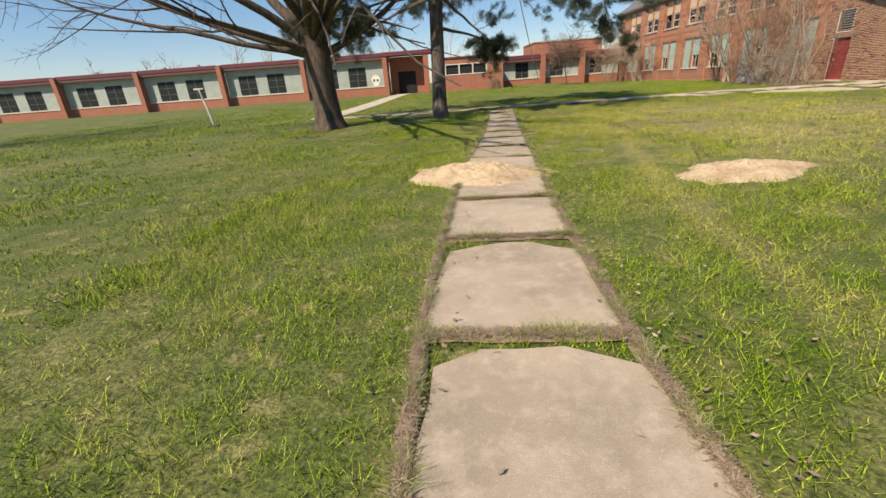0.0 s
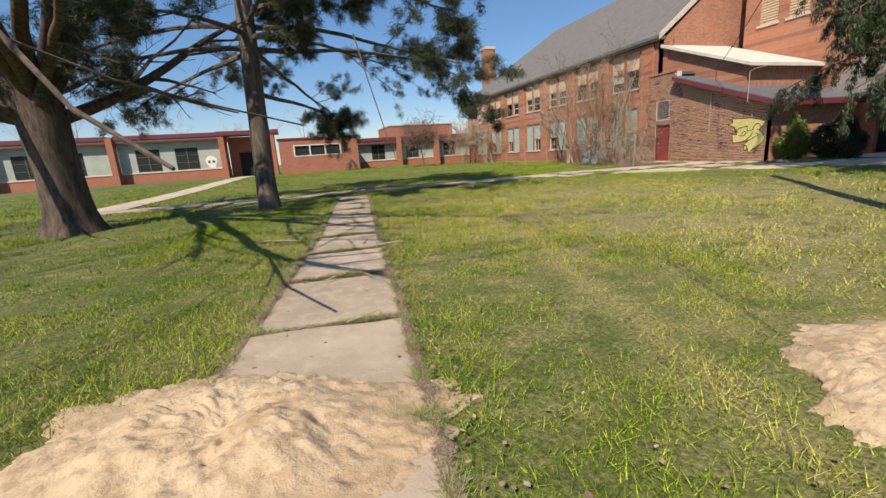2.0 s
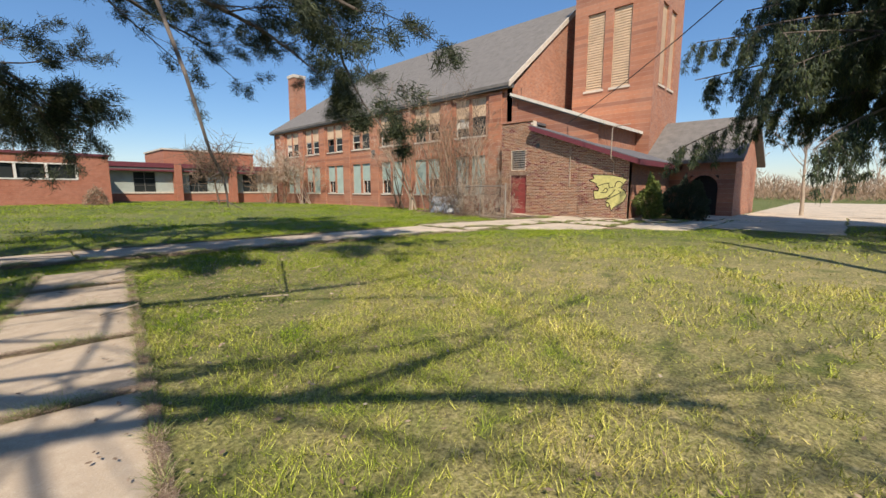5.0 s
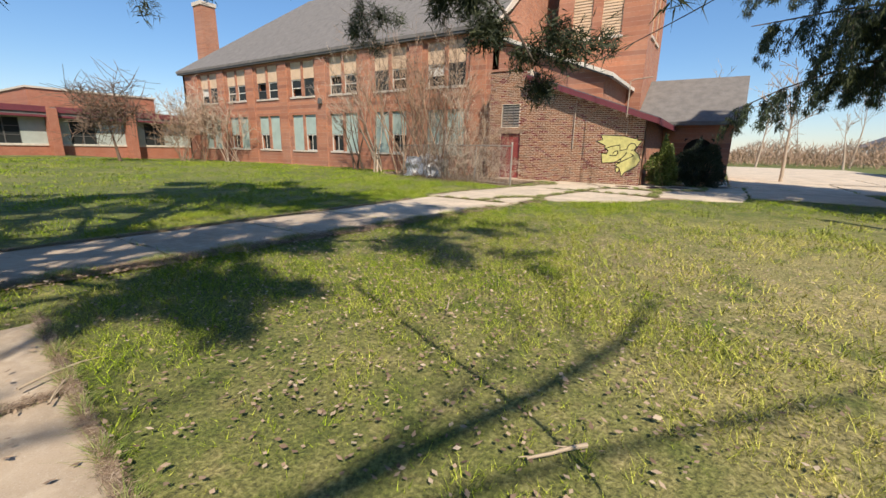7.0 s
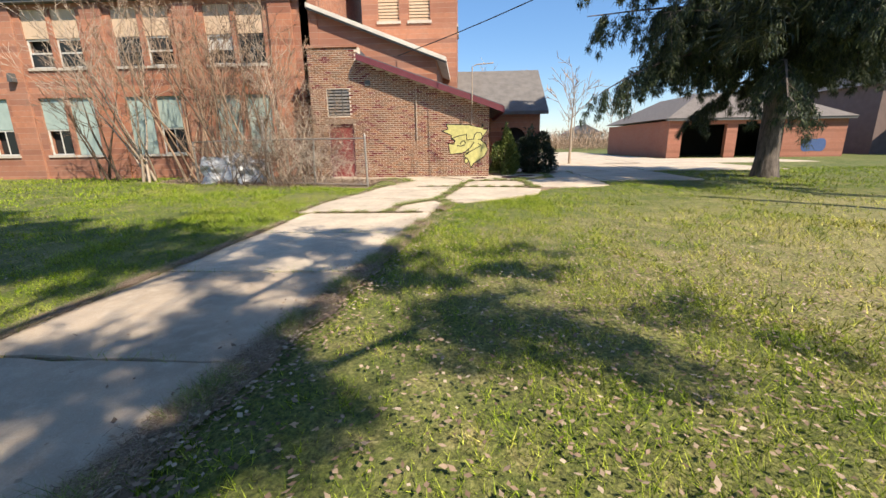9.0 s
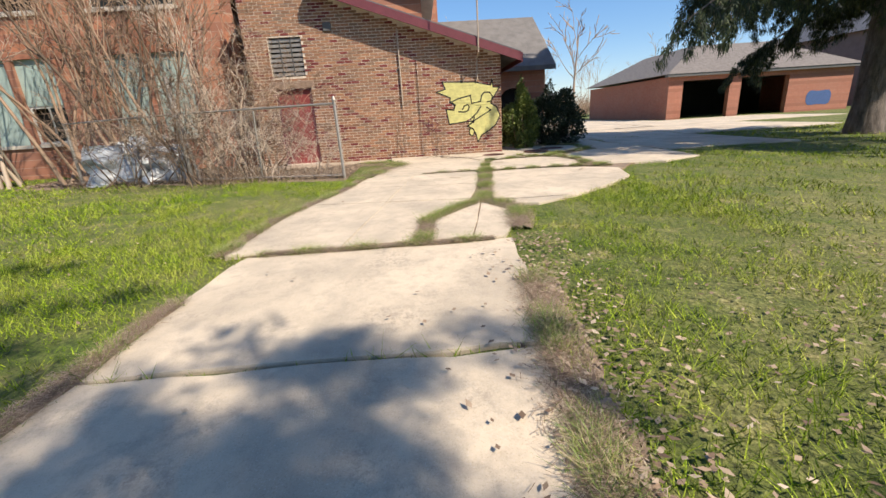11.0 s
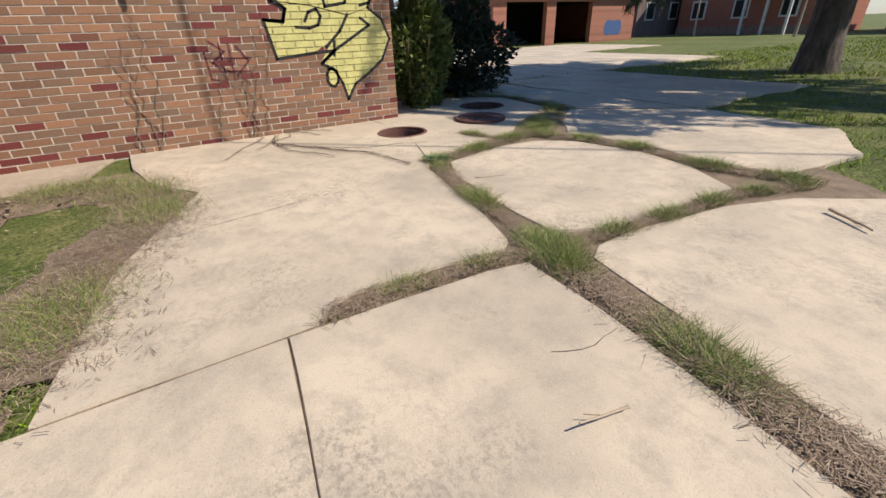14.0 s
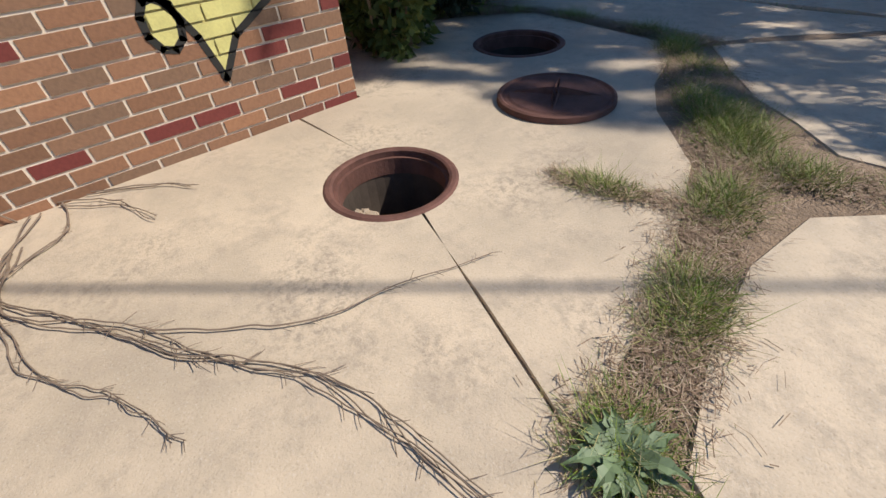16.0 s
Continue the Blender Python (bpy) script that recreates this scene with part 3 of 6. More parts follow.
# ---- main school building ----
school = thing("school_building", "two-storey orange-red brick school with boarded windows and grey roof", "building", (1.25, 22, 0))
FX, Y0, Y1, EAVE = 1.25, 6.9, 38.0, 7.1
pairs = [(9.15 + 3.93 * k, 11.62 + 3.93 * k) for k in range(7)]
low_w, up_w = [], []
for a, b in pairs:
    w = (b - a - 0.2) / 2
    for u in (a, a + w + 0.2):
        low_w.append((u, u + w, 1.04, 3.45))
        up_w.append((u, u + w, 4.65, 6.92))
bm = bmesh.new()
for a, b, c, d in wall_cells(Y0, Y1, -0.3, EAVE, low_w + up_w):
    box(bm, FX, FX + 0.35, a, b, c, d)
part("wall", bm, M_brick_x, school)
# one black sheet stands in for the unlit rooms
part("wall", boxbm(FX + 0.36, FX + 0.40, Y0, Y1, -0.3, EAVE), M_shade_black, school, "near-black sheet painted as the shade of the rooms behind the windows")
for a, b in pairs:
    part("pilaster", boxbm(FX - 0.13, FX - 0.003, b + 0.28, b + 1.18, -0.3, 7.0, bev=0.01), M_brick_x, school)
part("pilaster", boxbm(FX - 0.13, FX - 0.003, 7.9, 8.85, -0.3, 7.0, bev=0.01), M_brick_x, school)
part("eave", boxbm(FX - 0.3, FX + 0.1, Y0 + 0.3, Y1 + 0.3, EAVE + 0.0, EAVE + 0.2), M_dframe, school, "dark weathered eave board")


def window_low(k, a, b, c, d):
    """Ground-floor opening: boarded in pale teal, some with the lower sash open."""
    half = k in (2, 5, 6, 9, 11)
    win = part("window", boxbm(FX + 0.10, FX + 0.16, a, b, 2.15 if half else c, d), M_teal, school, "pale teal boarded window")
    part("sill", boxbm(FX - 0.06, FX + 0.3, a - 0.06, b + 0.06, c - 0.1, c), M_sill, win)
    if half:
        bm = bmesh.new()
        for u0, u1, z0, z1 in ((a, b, 2.08, 2.15), (a, b, c, c + 0.06), (a, a + 0.06, c + 0.06, 2.08), (b - 0.06, b, c + 0.06, 2.08), ((a + b) / 2 - 0.02, (a + b) / 2 + 0.02, c + 0.06, 2.08)):
            box(bm, FX + 0.12, FX + 0.17, u0, u1, z0, z1)
        part("frame", bm, M_frame, win)
        bm = bmesh.new()
        box(bm, FX + 0.142, FX + 0.148, a + 0.06, a + (b - a) * 0.48, c + 0.06, 2.08)
        part("pane", bm, M_glass, win, "broken glass pane")


def window_up(k, a, b, c, d):
    """Upper opening: tan board over a sash."""
    win = part("window", boxbm(FX + 0.08, FX + 0.15, a, b, 5.82, d), M_tan, school, "tan boarded upper window")
    part("sill", boxbm(FX - 0.06, FX + 0.3, a - 0.06, b + 0.06, c - 0.1, c), M_sill, win)
    bm = bmesh.new()
    zc = 5.25
    for u0, u1, z0, z1 in ((a, b, 5.74, 5.82), (a, b, c, c + 0.07), (a, a + 0.06, c + 0.07, 5.74), (b - 0.06, b, c + 0.07, 5.74), (a + 0.06, b - 0.06, zc - 0.03, zc + 0.03)):
        box(bm, FX + 0.12, FX + 0.18, u0, u1, z0, z1)
    part("frame", bm, M_frame if k % 3 else M_dframe, win)
    if k % 3 == 1:
        part("blind", boxbm(FX + 0.19, FX + 0.2, a + 0.06, b - 0.06, zc, 5.74), M_frame, win, "torn white window blind")
    if k % 4 != 1:
        part("pane", boxbm(FX + 0.142, FX + 0.148, a + 0.06, b - 0.06, zc + 0.03, 5.74), M_glass, win)
    if k % 5 != 2:
        part("pane", boxbm(FX + 0.142, FX + 0.148, a + 0.06, b - 0.06, c + 0.07, zc - 0.03), M_glass, win)


for k, q in enumerate(low_w):
    window_low(k, *q)
for k, q in enumerate(up_w):
    window_up(k, *q)
# roof with a hipped far end, gable wall at the near end
RX, RZ = 9.2, 13.8
rv = [(FX - 0.35, Y0 + 0.35, EAVE + 0.12), (FX - 0.35, Y1 + 0.4, EAVE + 0.12), (RX, Y1 - 7.6, RZ), (RX, Y0 + 0.35, RZ), (2 * RX - FX, Y1 + 0.4, EAVE + 0.12), (2 * RX - FX, Y0 + 0.35, EAVE + 0.12)]
ru = [(x, y, z + 0.18) for x, y, z in rv]
faces = [(0, 3, 2, 1), (2, 4, 1), (3, 5, 4, 2)]
up = [tuple(i + 6 for i in f) for f in faces]
rim = [(0, 1, 7, 6), (0, 6, 9, 3), (3, 9, 11, 5), (5, 11, 10, 4), (1, 4, 10, 7)]
raw("roof", rv + ru, faces + up + rim, M_shingle, school, "long grey shingle roof")
part("rake_board", prismbm([(FX - 0.4, EAVE + 0.02), (RX, RZ - 0.1), (RX, RZ + 0.24), (FX - 0.4, EAVE + 0.34)], "y", Y0 + 0.26, Y0 + 0.345), M_sill, school, "pale worn rake board")
part("gable_wall", prismbm([(FX, -0.3), (2 * RX - FX, -0.3), (2 * RX - FX, EAVE), (RX, RZ - 0.05), (FX, EAVE)], "y", Y0 + 0.36, Y0 + 0.7), M_brick_y, school)
part("end_wall", boxbm(FX, 2 * RX - FX, Y1 - 0.3, Y1, -0.3, EAVE), M_brick_y, school)
part("back_wall", boxbm(2 * RX - FX - 0.3, 2 * RX - FX, Y0 + 0.7, Y1 - 0.3, -0.3, EAVE), M_brick_x, school)
part("wall_lamp", prismbm([(20.05, 4.1), (20.3, 4.1), (20.25, 4.45), (20.1, 4.45)], "x", FX - 0.35, FX - 0.13), M_dframe, school, "rusted wall lamp")

chimney = thing("chimney", "tall square orange brick chimney stack", "chimney", (8.8, 47, 0))
part("shaft", prismbm([(7.9, -0.3), (9.75, -0.3), (9.6, 15.8), (8.05, 15.8)], "y", 46.2, 47.8), M_brick_y, chimney)
part("cap", boxbm(7.95, 9.7, 46.1, 47.9, 15.8, 16.2, bev=0.03), M_sill, chimney)

tower = thing("bell_tower", "tall square red brick tower with tall tan louvred openings", "tower", (8.6, 3.8, 0))
TX, TY0, TY1, TZ = 6.4, 1.35, 6.2, 14.6
lou = [(4.28, 5.36), (2.7, 3.78)]
bm = bmesh.new()
for a, b, c, d in wall_cells(TY0, TY1, -0.3, TZ, [(a, b, 7.43, 11.9) for a, b in lou]):
    box(bm, TX, TX + 0.4, a, b, c, d)
part("wall", bm, M_brick_x, tower)
bm = bmesh.new()
slou = [(7.3, 8.3), (8.9, 9.9)]
for a, b, c, d in wall_cells(TX + 0.4, 11.2, -0.3, TZ, [(a, b, 7.43, 11.9) for a, b in slou]):
    box(bm, a, b, TY0, TY0 + 0.4, c, d)
part("wall", bm, M_brick_y, tower)
part("wall", boxbm(TX + 0.4, 11.2, TY1 - 0.4, TY1, -0.3, TZ), M_brick_y, tower)
part("wall", boxbm(10.8, 11.2, TY0 + 0.4, TY1 - 0.4, -0.3, TZ), M_brick_x, tower)
part("coping", boxbm(TX - 0.08, 11.28, TY0 - 0.08, TY1 + 0.08, TZ, TZ + 0.25, bev=0.03), M_sill, tower)
for a, b in lou:
    bm = bmesh.new()
    for k in range(30):
        z = 7.46 + k * 0.148
        box(bm, TX + 0.10, TX + 0.2, a, b, z, z + 0.105)
    lv = part("louvre", bm, M_tan, tower, "tan slatted louvre")
    part("sill", boxbm(TX - 0.07, TX + 0.3, a - 0.08, b + 0.08, 7.3, 7.428), M_sill, lv)
    part("backing", boxbm(TX + 0.21, TX + 0.3, a, b, 7.43, 11.9), M_dframe, lv)
for a, b in slou:
    bm = bmesh.new()
    for k in range(30):
        z = 7.46 + k * 0.148
        box(bm, a, b, TY0 + 0.10, TY0 + 0.2, z, z + 0.105)
    lv = part("louvre", bm, M_tan, tower, "tan slatted louvre")
    part("sill", boxbm(a - 0.08, b + 0.08, TY0 - 0.07, TY0 + 0.3, 7.3, 7.428), M_sill, lv)
    part("backing", boxbm(a, b, TY0 + 0.21, TY0 + 0.3, 7.43, 11.9), M_dframe, lv)

# link between the annex and the gable, with a pale sloping roof
lnk = thing("link_block", "brick link block under a pale sloping roof", "building", (3.5, 4.5, 0))
part("wall", prismbm([(2.1, 2.0), (7.2, 2.0), (7.2, 6.62), (2.1, 4.68)], "x", FX + 0.05, TX - 0.004), M_brick_x, lnk)
part("roof", prismbm([(1.7, 4.52), (7.25, 6.64), (7.25, 6.80), (1.7, 4.68)], "x", FX - 0.25, TX - 0.006), M_white_roof, lnk)
part("gutter", prismbm([(1.68, 4.45), (7.25, 6.57), (7.25, 6.64), (1.68, 4.52)], "x", FX - 0.22, FX - 0.1), M_dframe, lnk)

# annex
annex = thing("annex", "low brown brick annex with a sloping dark roof and red fascia", "building", (2.5, 3.4, 0))
AY1 = 7.0
slope = 0.352
atop = lambda y: 2.74 + slope * y
DOOR = (5.36, 6.36, 0.05, 2.12)
VENT = (5.46, 6.36, 2.42, 3.42)
bm = bmesh.new()
prism(bm, [(0.0, -0.3), (5.0, -0.3), (5.0, atop(5.0)), (0.0, 2.74)], "x", 0.005, 0.3)
wall_w = part("wall_west", bm, M_mortar, annex)
bm = bmesh.new()
for a, b, c, d in wall_cells(5.0, AY1, -0.3, 4.9, [DOOR, VENT]):
    box(bm, 0.005, 0.3, a, b, c, d)
part("door_wall", bm, M_mortar, annex)
part("wall_south", boxbm(0.3, 6.0, 0.012, 0.3, -0.3, 2.7), M_brick_y, annex)
part("wall_corner", boxbm(0.0125, 0.3, 0.0, 0.0115, -0.3, 2.73), M_brick_y, annex)
part("wall_north", boxbm(0.3, FX - 0.003, AY1 - 0.3, AY1, -0.3, 4.9), M_brick_y, annex)
part("parapet", boxbm(-0.05, 0.35, 5.03, AY1 + 0.05, 4.9, 5.0, bev=0.01), M_brick_x, annex)
part("door_section_roof", boxbm(0.3, FX + 0.04, 5.03, AY1, 4.75, 4.88), M_shingle_d, annex)
part("roof", prismbm([(-0.5, atop(-0.5) - 0.02), (5.02, atop(5.02) - 0.02), (5.02, atop(5.02) + 0.14), (-0.5, atop(-0.5) + 0.14)], "x", -0.36, 6.35), M_shingle_d, annex, "dark shingle shed roof")
part("fascia", prismbm([(-0.52, atop(-0.52) - 0.12), (5.02, atop(5.02) - 0.12), (5.02, atop(5.02) + 0.10), (-0.52, atop(-0.52) + 0.10)], "x", -0.41, -0.363), M_redtrim, annex, "faded dark red fascia board")
part("fascia", boxbm(-0.36, 6.3, -0.55, -0.505, atop(-0.5) - 0.14, atop(-0.5) + 0.1), M_redtrim, annex, "faded dark red fascia board")
part("soffit", prismbm([(-0.48, atop(-0.48) - 0.05), (4.98, atop(4.98) - 0.05), (4.98, atop(4.98) - 0.025), (-0.48, atop(-0.48) - 0.025)], "x", -0.355, 0.01), M_redtrim, annex)
dr = part("door", boxbm(0.09, 0.14, DOOR[0] + 0.06, DOOR[1] - 0.06, DOOR[2], DOOR[3] - 0.06), M_door, annex, "faded dark red steel door, shut")
bm = bmesh.new()
box(bm, 0.04, 0.16, DOOR[0], DOOR[0] + 0.06, 0.05, 2.12)
box(bm, 0.04, 0.16, DOOR[1] - 0.06, DOOR[1], 0.05, 2.12)
box(bm, 0.04, 0.16, DOOR[0] + 0.06, DOOR[1] - 0.06, 2.06, 2.12)
part("door_frame", bm, M_redtrim, dr)
part("handle", boxbm(0.05, 0.09, 6.12, 6.2, 1.0, 1.12, bev=0.01), M_steel, dr)
part("lintel", boxbm(-0.012, 0.15, 5.25, 6.48, 2.12, 2.30), M_lintel, annex, "stained concrete lintel")
# black backing paints the shade behind the slats
vent = part("vent", boxbm(0.2, 0.26, VENT[0], VENT[1], VENT[2], VENT[3]), M_shade_black, annex, "rusted louvre grille over the door")
for k in range(8):
    z = VENT[2] + 0.03 + k * 0.122
    part("slat", boxbm(0.05, 0.13, VENT[0], VENT[1], z, z + 0.075), M_steel, vent)
for k in range(2):
    part("bar", boxbm(0.03, 0.05, VENT[0] + 0.28 + 0.3 * k, VENT[0] + 0.31 + 0.3 * k, VENT[2], VENT[3]), M_dframe, vent)


def conduit(y, z0, z1):
    bm = bmesh.new()
    tube(bm, [(-0.05, y, z0), (-0.05, y, z1)], [0.022, 0.022], 8)
    for z in (z0 + 0.25, (z0 + z1) / 2, z1 - 0.2):
        box(bm, -0.07, 0.0, y - 0.05, y + 0.05, z - 0.015, z + 0.015)
    return bm


part("conduit", conduit(2.84, 1.5, 3.48), M_pipe, annex, "thin metal conduit with a rust stain")
mast = bmesh.new()
tube(mast, [(-0.05, 0.68, 2.05), (-0.05, 0.68, 2.6), (-0.44, 0.68, 2.72), (-0.44, 0.68, 4.05), (-0.44, 0.5, 4.12), (-0.44, -0.1, 4.16)], [0.022] * 6, 8)
part("service_mast", mast, M_pipe, annex, "bent conduit mast carrying the overhead cable")
part("wall_vent", boxbm(-0.04, 0.0, 4.6, 4.82, 3.5, 3.72, bev=0.015), M_dframe, annex, "small dark wall vent")

# rear wing behind the annex
rear = thing("rear_wing", "low brick rear wing with a grey gabled roof and arched opening", "building", (9, 0, 0))
bm = bmesh.new()
for a, b, c, d in wall_cells(-3.0, 1.3, -0.3, 2.95, [(-2.3, -1.0, 0.0, 2.1)]):
    box(bm, 6.0, 6.3, a, b, c, d)
part("wall", bm, M_brick_x, rear)
part("wall", prismbm([(6.3, -0.3), (12.4, -0.3), (12.4, 2.95), (9.35, 5.0), (6.3, 2.95)], "y", -3.0, -2.7), M_brick_y, rear)
part("roof", prismbm([(5.6, 2.72), (9.35, 5.2), (13.1, 2.72), (13.1, 2.9), (9.35, 5.4), (5.6, 2.9)], "y", -3.35, 1.34), M_shingle, rear)
# black sheet for the shade seen through the opening
part("shade_sheet", boxbm(6.32, 6.4, -2.6, 1.2, -0.2, 2.9), M_shade_black, rear)
bm = bmesh.new()
for k in range(12):
    a0, a1 = math.pi * k / 12, math.pi * (k + 1) / 12
    prism(bm, [(-1.65 + 0.65 * math.cos(a0), 1.45 + 0.65 * math.sin(a0)), (-1.65 + 0.8 * math.cos(a0), 1.45 + 0.8 * math.sin(a0)), (-1.65 + 0.8 * math.cos(a1), 1.45 + 0.8 * math.sin(a1)), (-1.65 + 0.65 * math.cos(a1), 1.45 + 0.65 * math.sin(a1))], "x", 5.94, 6.0)
part("arch", bm, M_brick_x, rear)

# ---- low wing ----
wing = thing("low_wing", "long brick classroom wing with grey panels and red fascia", "building", (-45, 38.3, 0.3))
LY = 38.8


def low_front(x0, x1, top, sill, wins, wt):
    """A stretch of low front: brick base, pale sill, grey panels with windows, red fascia, roof."""
    part("base_wall", boxbm(x0, x1, LY, LY + 0.3, -0.2, sill - 0.14), M_lowbrick, wing)
    part("sill_course", boxbm(x0, x1, LY - 0.06, LY + 0.3, sill - 0.14, sill, bev=0.01), M_sill, wing)
    for a, b, c, d in wall_cells(x0, x1, sill, top - 0.75, [(a, b, sill + 0.02, wt) for a, b in wins]):
        part("panel", boxbm(a, b, LY + 0.03, LY + 0.2, c, d), M_greypanel, wing, "pale grey-green wall panel")
    part("fascia", boxbm(x0, x1, LY - 0.7, LY - 0.62, top - 0.42, top, bev=0.01), M_redtrim, wing, "dark red fascia")
    part("soffit", boxbm(x0, x1, LY - 0.62, LY + 0.3, top - 0.75, top - 0.6), M_redtrim, wing)
    part("roof", boxbm(x0, x1, LY - 0.62, LY + 9, top - 0.6, top - 0.02), M_shingle, wing, "flat roof")
    # indoor shade as a black sheet behind the panes
    part("shade_sheet", boxbm(x0, x1, LY + 0.8, LY + 0.9, sill, top - 0.75), M_shade_black, wing)
    for a, b in wins:
        bm = bmesh.new()
        zs, m = [sill + 0.02, sill + 0.02 + (wt - sill) * 0.33, sill + 0.02 + (wt - sill) * 0.66, wt], (a + b) / 2
        for z in zs:
            box(bm, a, b, LY + 0.06, LY + 0.13, z - 0.025, z + 0.025)
        for u in (a, m, b):
            box(bm, u - 0.035, u + 0.035, LY + 0.055, LY + 0.135, zs[0], wt)
        w = part("window", bm, M_dframe, wing)
        for i in range(3):
            for u0, u1 in ((a, m), (m, b)):
                part("pane", boxbm(u0 + 0.045, u1 - 0.045, LY + 0.09, LY + 0.10, zs[i] + 0.035, zs[i + 1] - 0.035), M_glass, w)


def pier(x, top, y0=None):
    part("pier", boxbm(x - 0.28, x + 0.28, LY - 0.95 if y0 is None else y0, LY - 0.003, -0.2, top, bev=0.015), M_lowbrick, wing, "red brick pier")


PX = [-27.55 - 10.3 * k for k in range(6)]
for k, x in enumerate(PX):
    pier(x, 5.0)
    if k < 5:
        low_front(PX[k + 1] + 0.28, x - 0.28, 5.15, 1.42, [(x - 8.5, x - 6.3), (x - 4.9, x - 2.7)], 3.72)
# porch
part("porch_back", boxbm(-27.2, -22.4, 38.9, 39.2, -0.2, 4.6), M_lowbrick, wing)
# no real opening: the doorway's shade is a black box on the wall
part("porch_door", boxbm(-26.2, -24.0, 38.8, 38.895, 0.3, 2.9), M_shade_black, wing, "near-black sheet painted as the shade in the open porch doorway")
part("porch_roof", boxbm(-27.9, -21.8, 36.6, 39.3, 4.66, 5.1, bev=0.02), M_redtrim, wing)
part("pier", boxbm(-22.9, -22.3, 36.7, 38.9, -0.2, 4.65, bev=0.015), M_lowbrick, wing, "red brick pier")
part("pier", boxbm(-27.83, -27.28, 36.7, 37.84, -0.2, 4.65, bev=0.015), M_lowbrick, wing, "red brick pier")
# projecting block with three small windows
bm = bmesh.new()
bw = [(-20.35, -18.95), (-18.8, -17.45), (-17.3, -15.9)]
for a, b, c, d in wall_cells(-21.8, -14.05, -0.2, 3.62, [(a, b, 2.05, 3.0) for a, b in bw]):
    box(bm, a, b, 31.6, 31.95, c, d)
part("block_wall", bm, M_lowbrick, wing)
part("block_wall", boxbm(-21.8, -21.45, 31.95, 38.7, -0.2, 3.62), M_lowbrick_x, wing)
part("block_wall", boxbm(-14.4, -14.05, 31.95, 38.7, -0.2, 3.62), M_lowbrick_x, wing)
part("block_roof", boxbm(-21.9, -13.95, 31.5, 39, 3.62, 3.8, bev=0.02), M_redtrim, wing, "dark red roof edge")
# black sheet as the shade behind the strip window
part("block_shade_sheet", boxbm(-21.4, -14.45, 32.5, 32.6, 0, 3.6), M_shade_black, wing)
bm = bmesh.new()
for z in (1.97, 3.0):
    box(bm, -20.45, -15.8, 31.56, 31.7, z, z + 0.09)
for u in (-20.4, -18.875, -17.375, -15.85):
    box(bm, u - 0.07, u + 0.07, 31.56, 31.7, 2.06, 3.0)
w = part("window", bm, M_frame, wing, "white-framed strip window")
for a, b in bw:
    part("pane", boxbm(a + 0.03, b - 0.03, 31.72, 31.73, 2.06, 2.99), M_glass, w)
low_front(-14.0, -8.35, 3.72, 1.1, [(-11.4, -9.75)], 2.9)
low_front(-7.8, -3.45, 3.72, 1.1, [(-7.0, -5.4)], 2.9)
low_front(-2.9, 1.9, 3.72, 1.1, [(-2.0, -0.5)], 2.9)
pier(-8.08, 3.6)
pier(-3.18, 3.6)
part("back_block", boxbm(-7.8, 1.3, 44, 52, 0, 5.4), M_lowbrick, wing, "taller brick block behind the wing")
part("back_coping", boxbm(-7.9, 1.4, 43.9, 52, 5.4, 5.55), M_sill, wing)
for x in (-66, -57, -52.5, -36, -18.5):
    bm = bmesh.new()
    tube(bm, [(x, 42, 5.1 if x < -22 else 3.7), (x, 42, 5.6 if x < -22 else 4.2)], [0.25, 0.22], 10)
    part("roof_vent", bm, M_steel, wing)
# skull sprayed on the panel
sk = thing("skull_graffiti", "small white spray-painted skull on the grey panel", "graffiti", (-29.1, LY, 2.0))
bm = bmesh.new()
pts = [(-29.1 + 0.55 * math.cos(a) * (1 + 0.05 * math.sin(3 * a)), 2.15 + 0.6 * math.sin(a)) for a in [k * math.tau / 24 for k in range(24)]]
prism(bm, pts, "y", LY + 0.018, LY + 0.027)
prism(bm, [(-29.45, 1.62), (-28.75, 1.62), (-28.8, 1.45), (-29.4, 1.45)], "y", LY + 0.016, LY + 0.0265)
part("paint", bm, M_skull, sk)
for dx in (-0.22, 0.22):
    part("eye", prismbm([(-29.1 + dx + 0.15 * math.cos(k), 2.1 + 0.17 * math.sin(k)) for k in np.arange(0, 6.2, 0.6)], "y", LY + 0.008, LY + 0.015), M_dframe, sk)

# ---- garage and far houses ----
gar = thing("garage", "brick garage with two dark open bays and a hipped grey roof", "garage", (18, -21, 0))
GX = 16.5
bm = bmesh.new()
for a, b, c, d in wall_cells(-27.4, -14.5, -0.2, 2.75, [(-18.75, -15.5, -0.2, 2.45), (-22.9, -19.55, -0.2, 2.45)]):
    box(bm, GX, GX + 0.35, a, b, c, d)
part("wall_front", bm, M_lowbrick_x, gar)
part("wall_side", boxbm(GX + 0.35, 30, -14.85, -14.5, -0.2, 2.75), M_lowbrick, gar)
part("wall_side", boxbm(GX + 0.35, 30, -27.4, -27.05, -0.2, 2.75), M_lowbrick, gar)
# back wall and ceiling coloured black for the shade in the bays
part("wall_back", boxbm(24, 24.3, -27, -14.9, -0.2, 2.75), M_shade_black, gar)
part("ceiling", boxbm(GX + 0.36, 24, -27, -14.9, 2.6, 2.74), M_shade_black, gar)
part("eave", boxbm(GX - 0.35, GX + 0.02, -27.7, -14.2, 2.72, 2.9), M_dframe, gar)
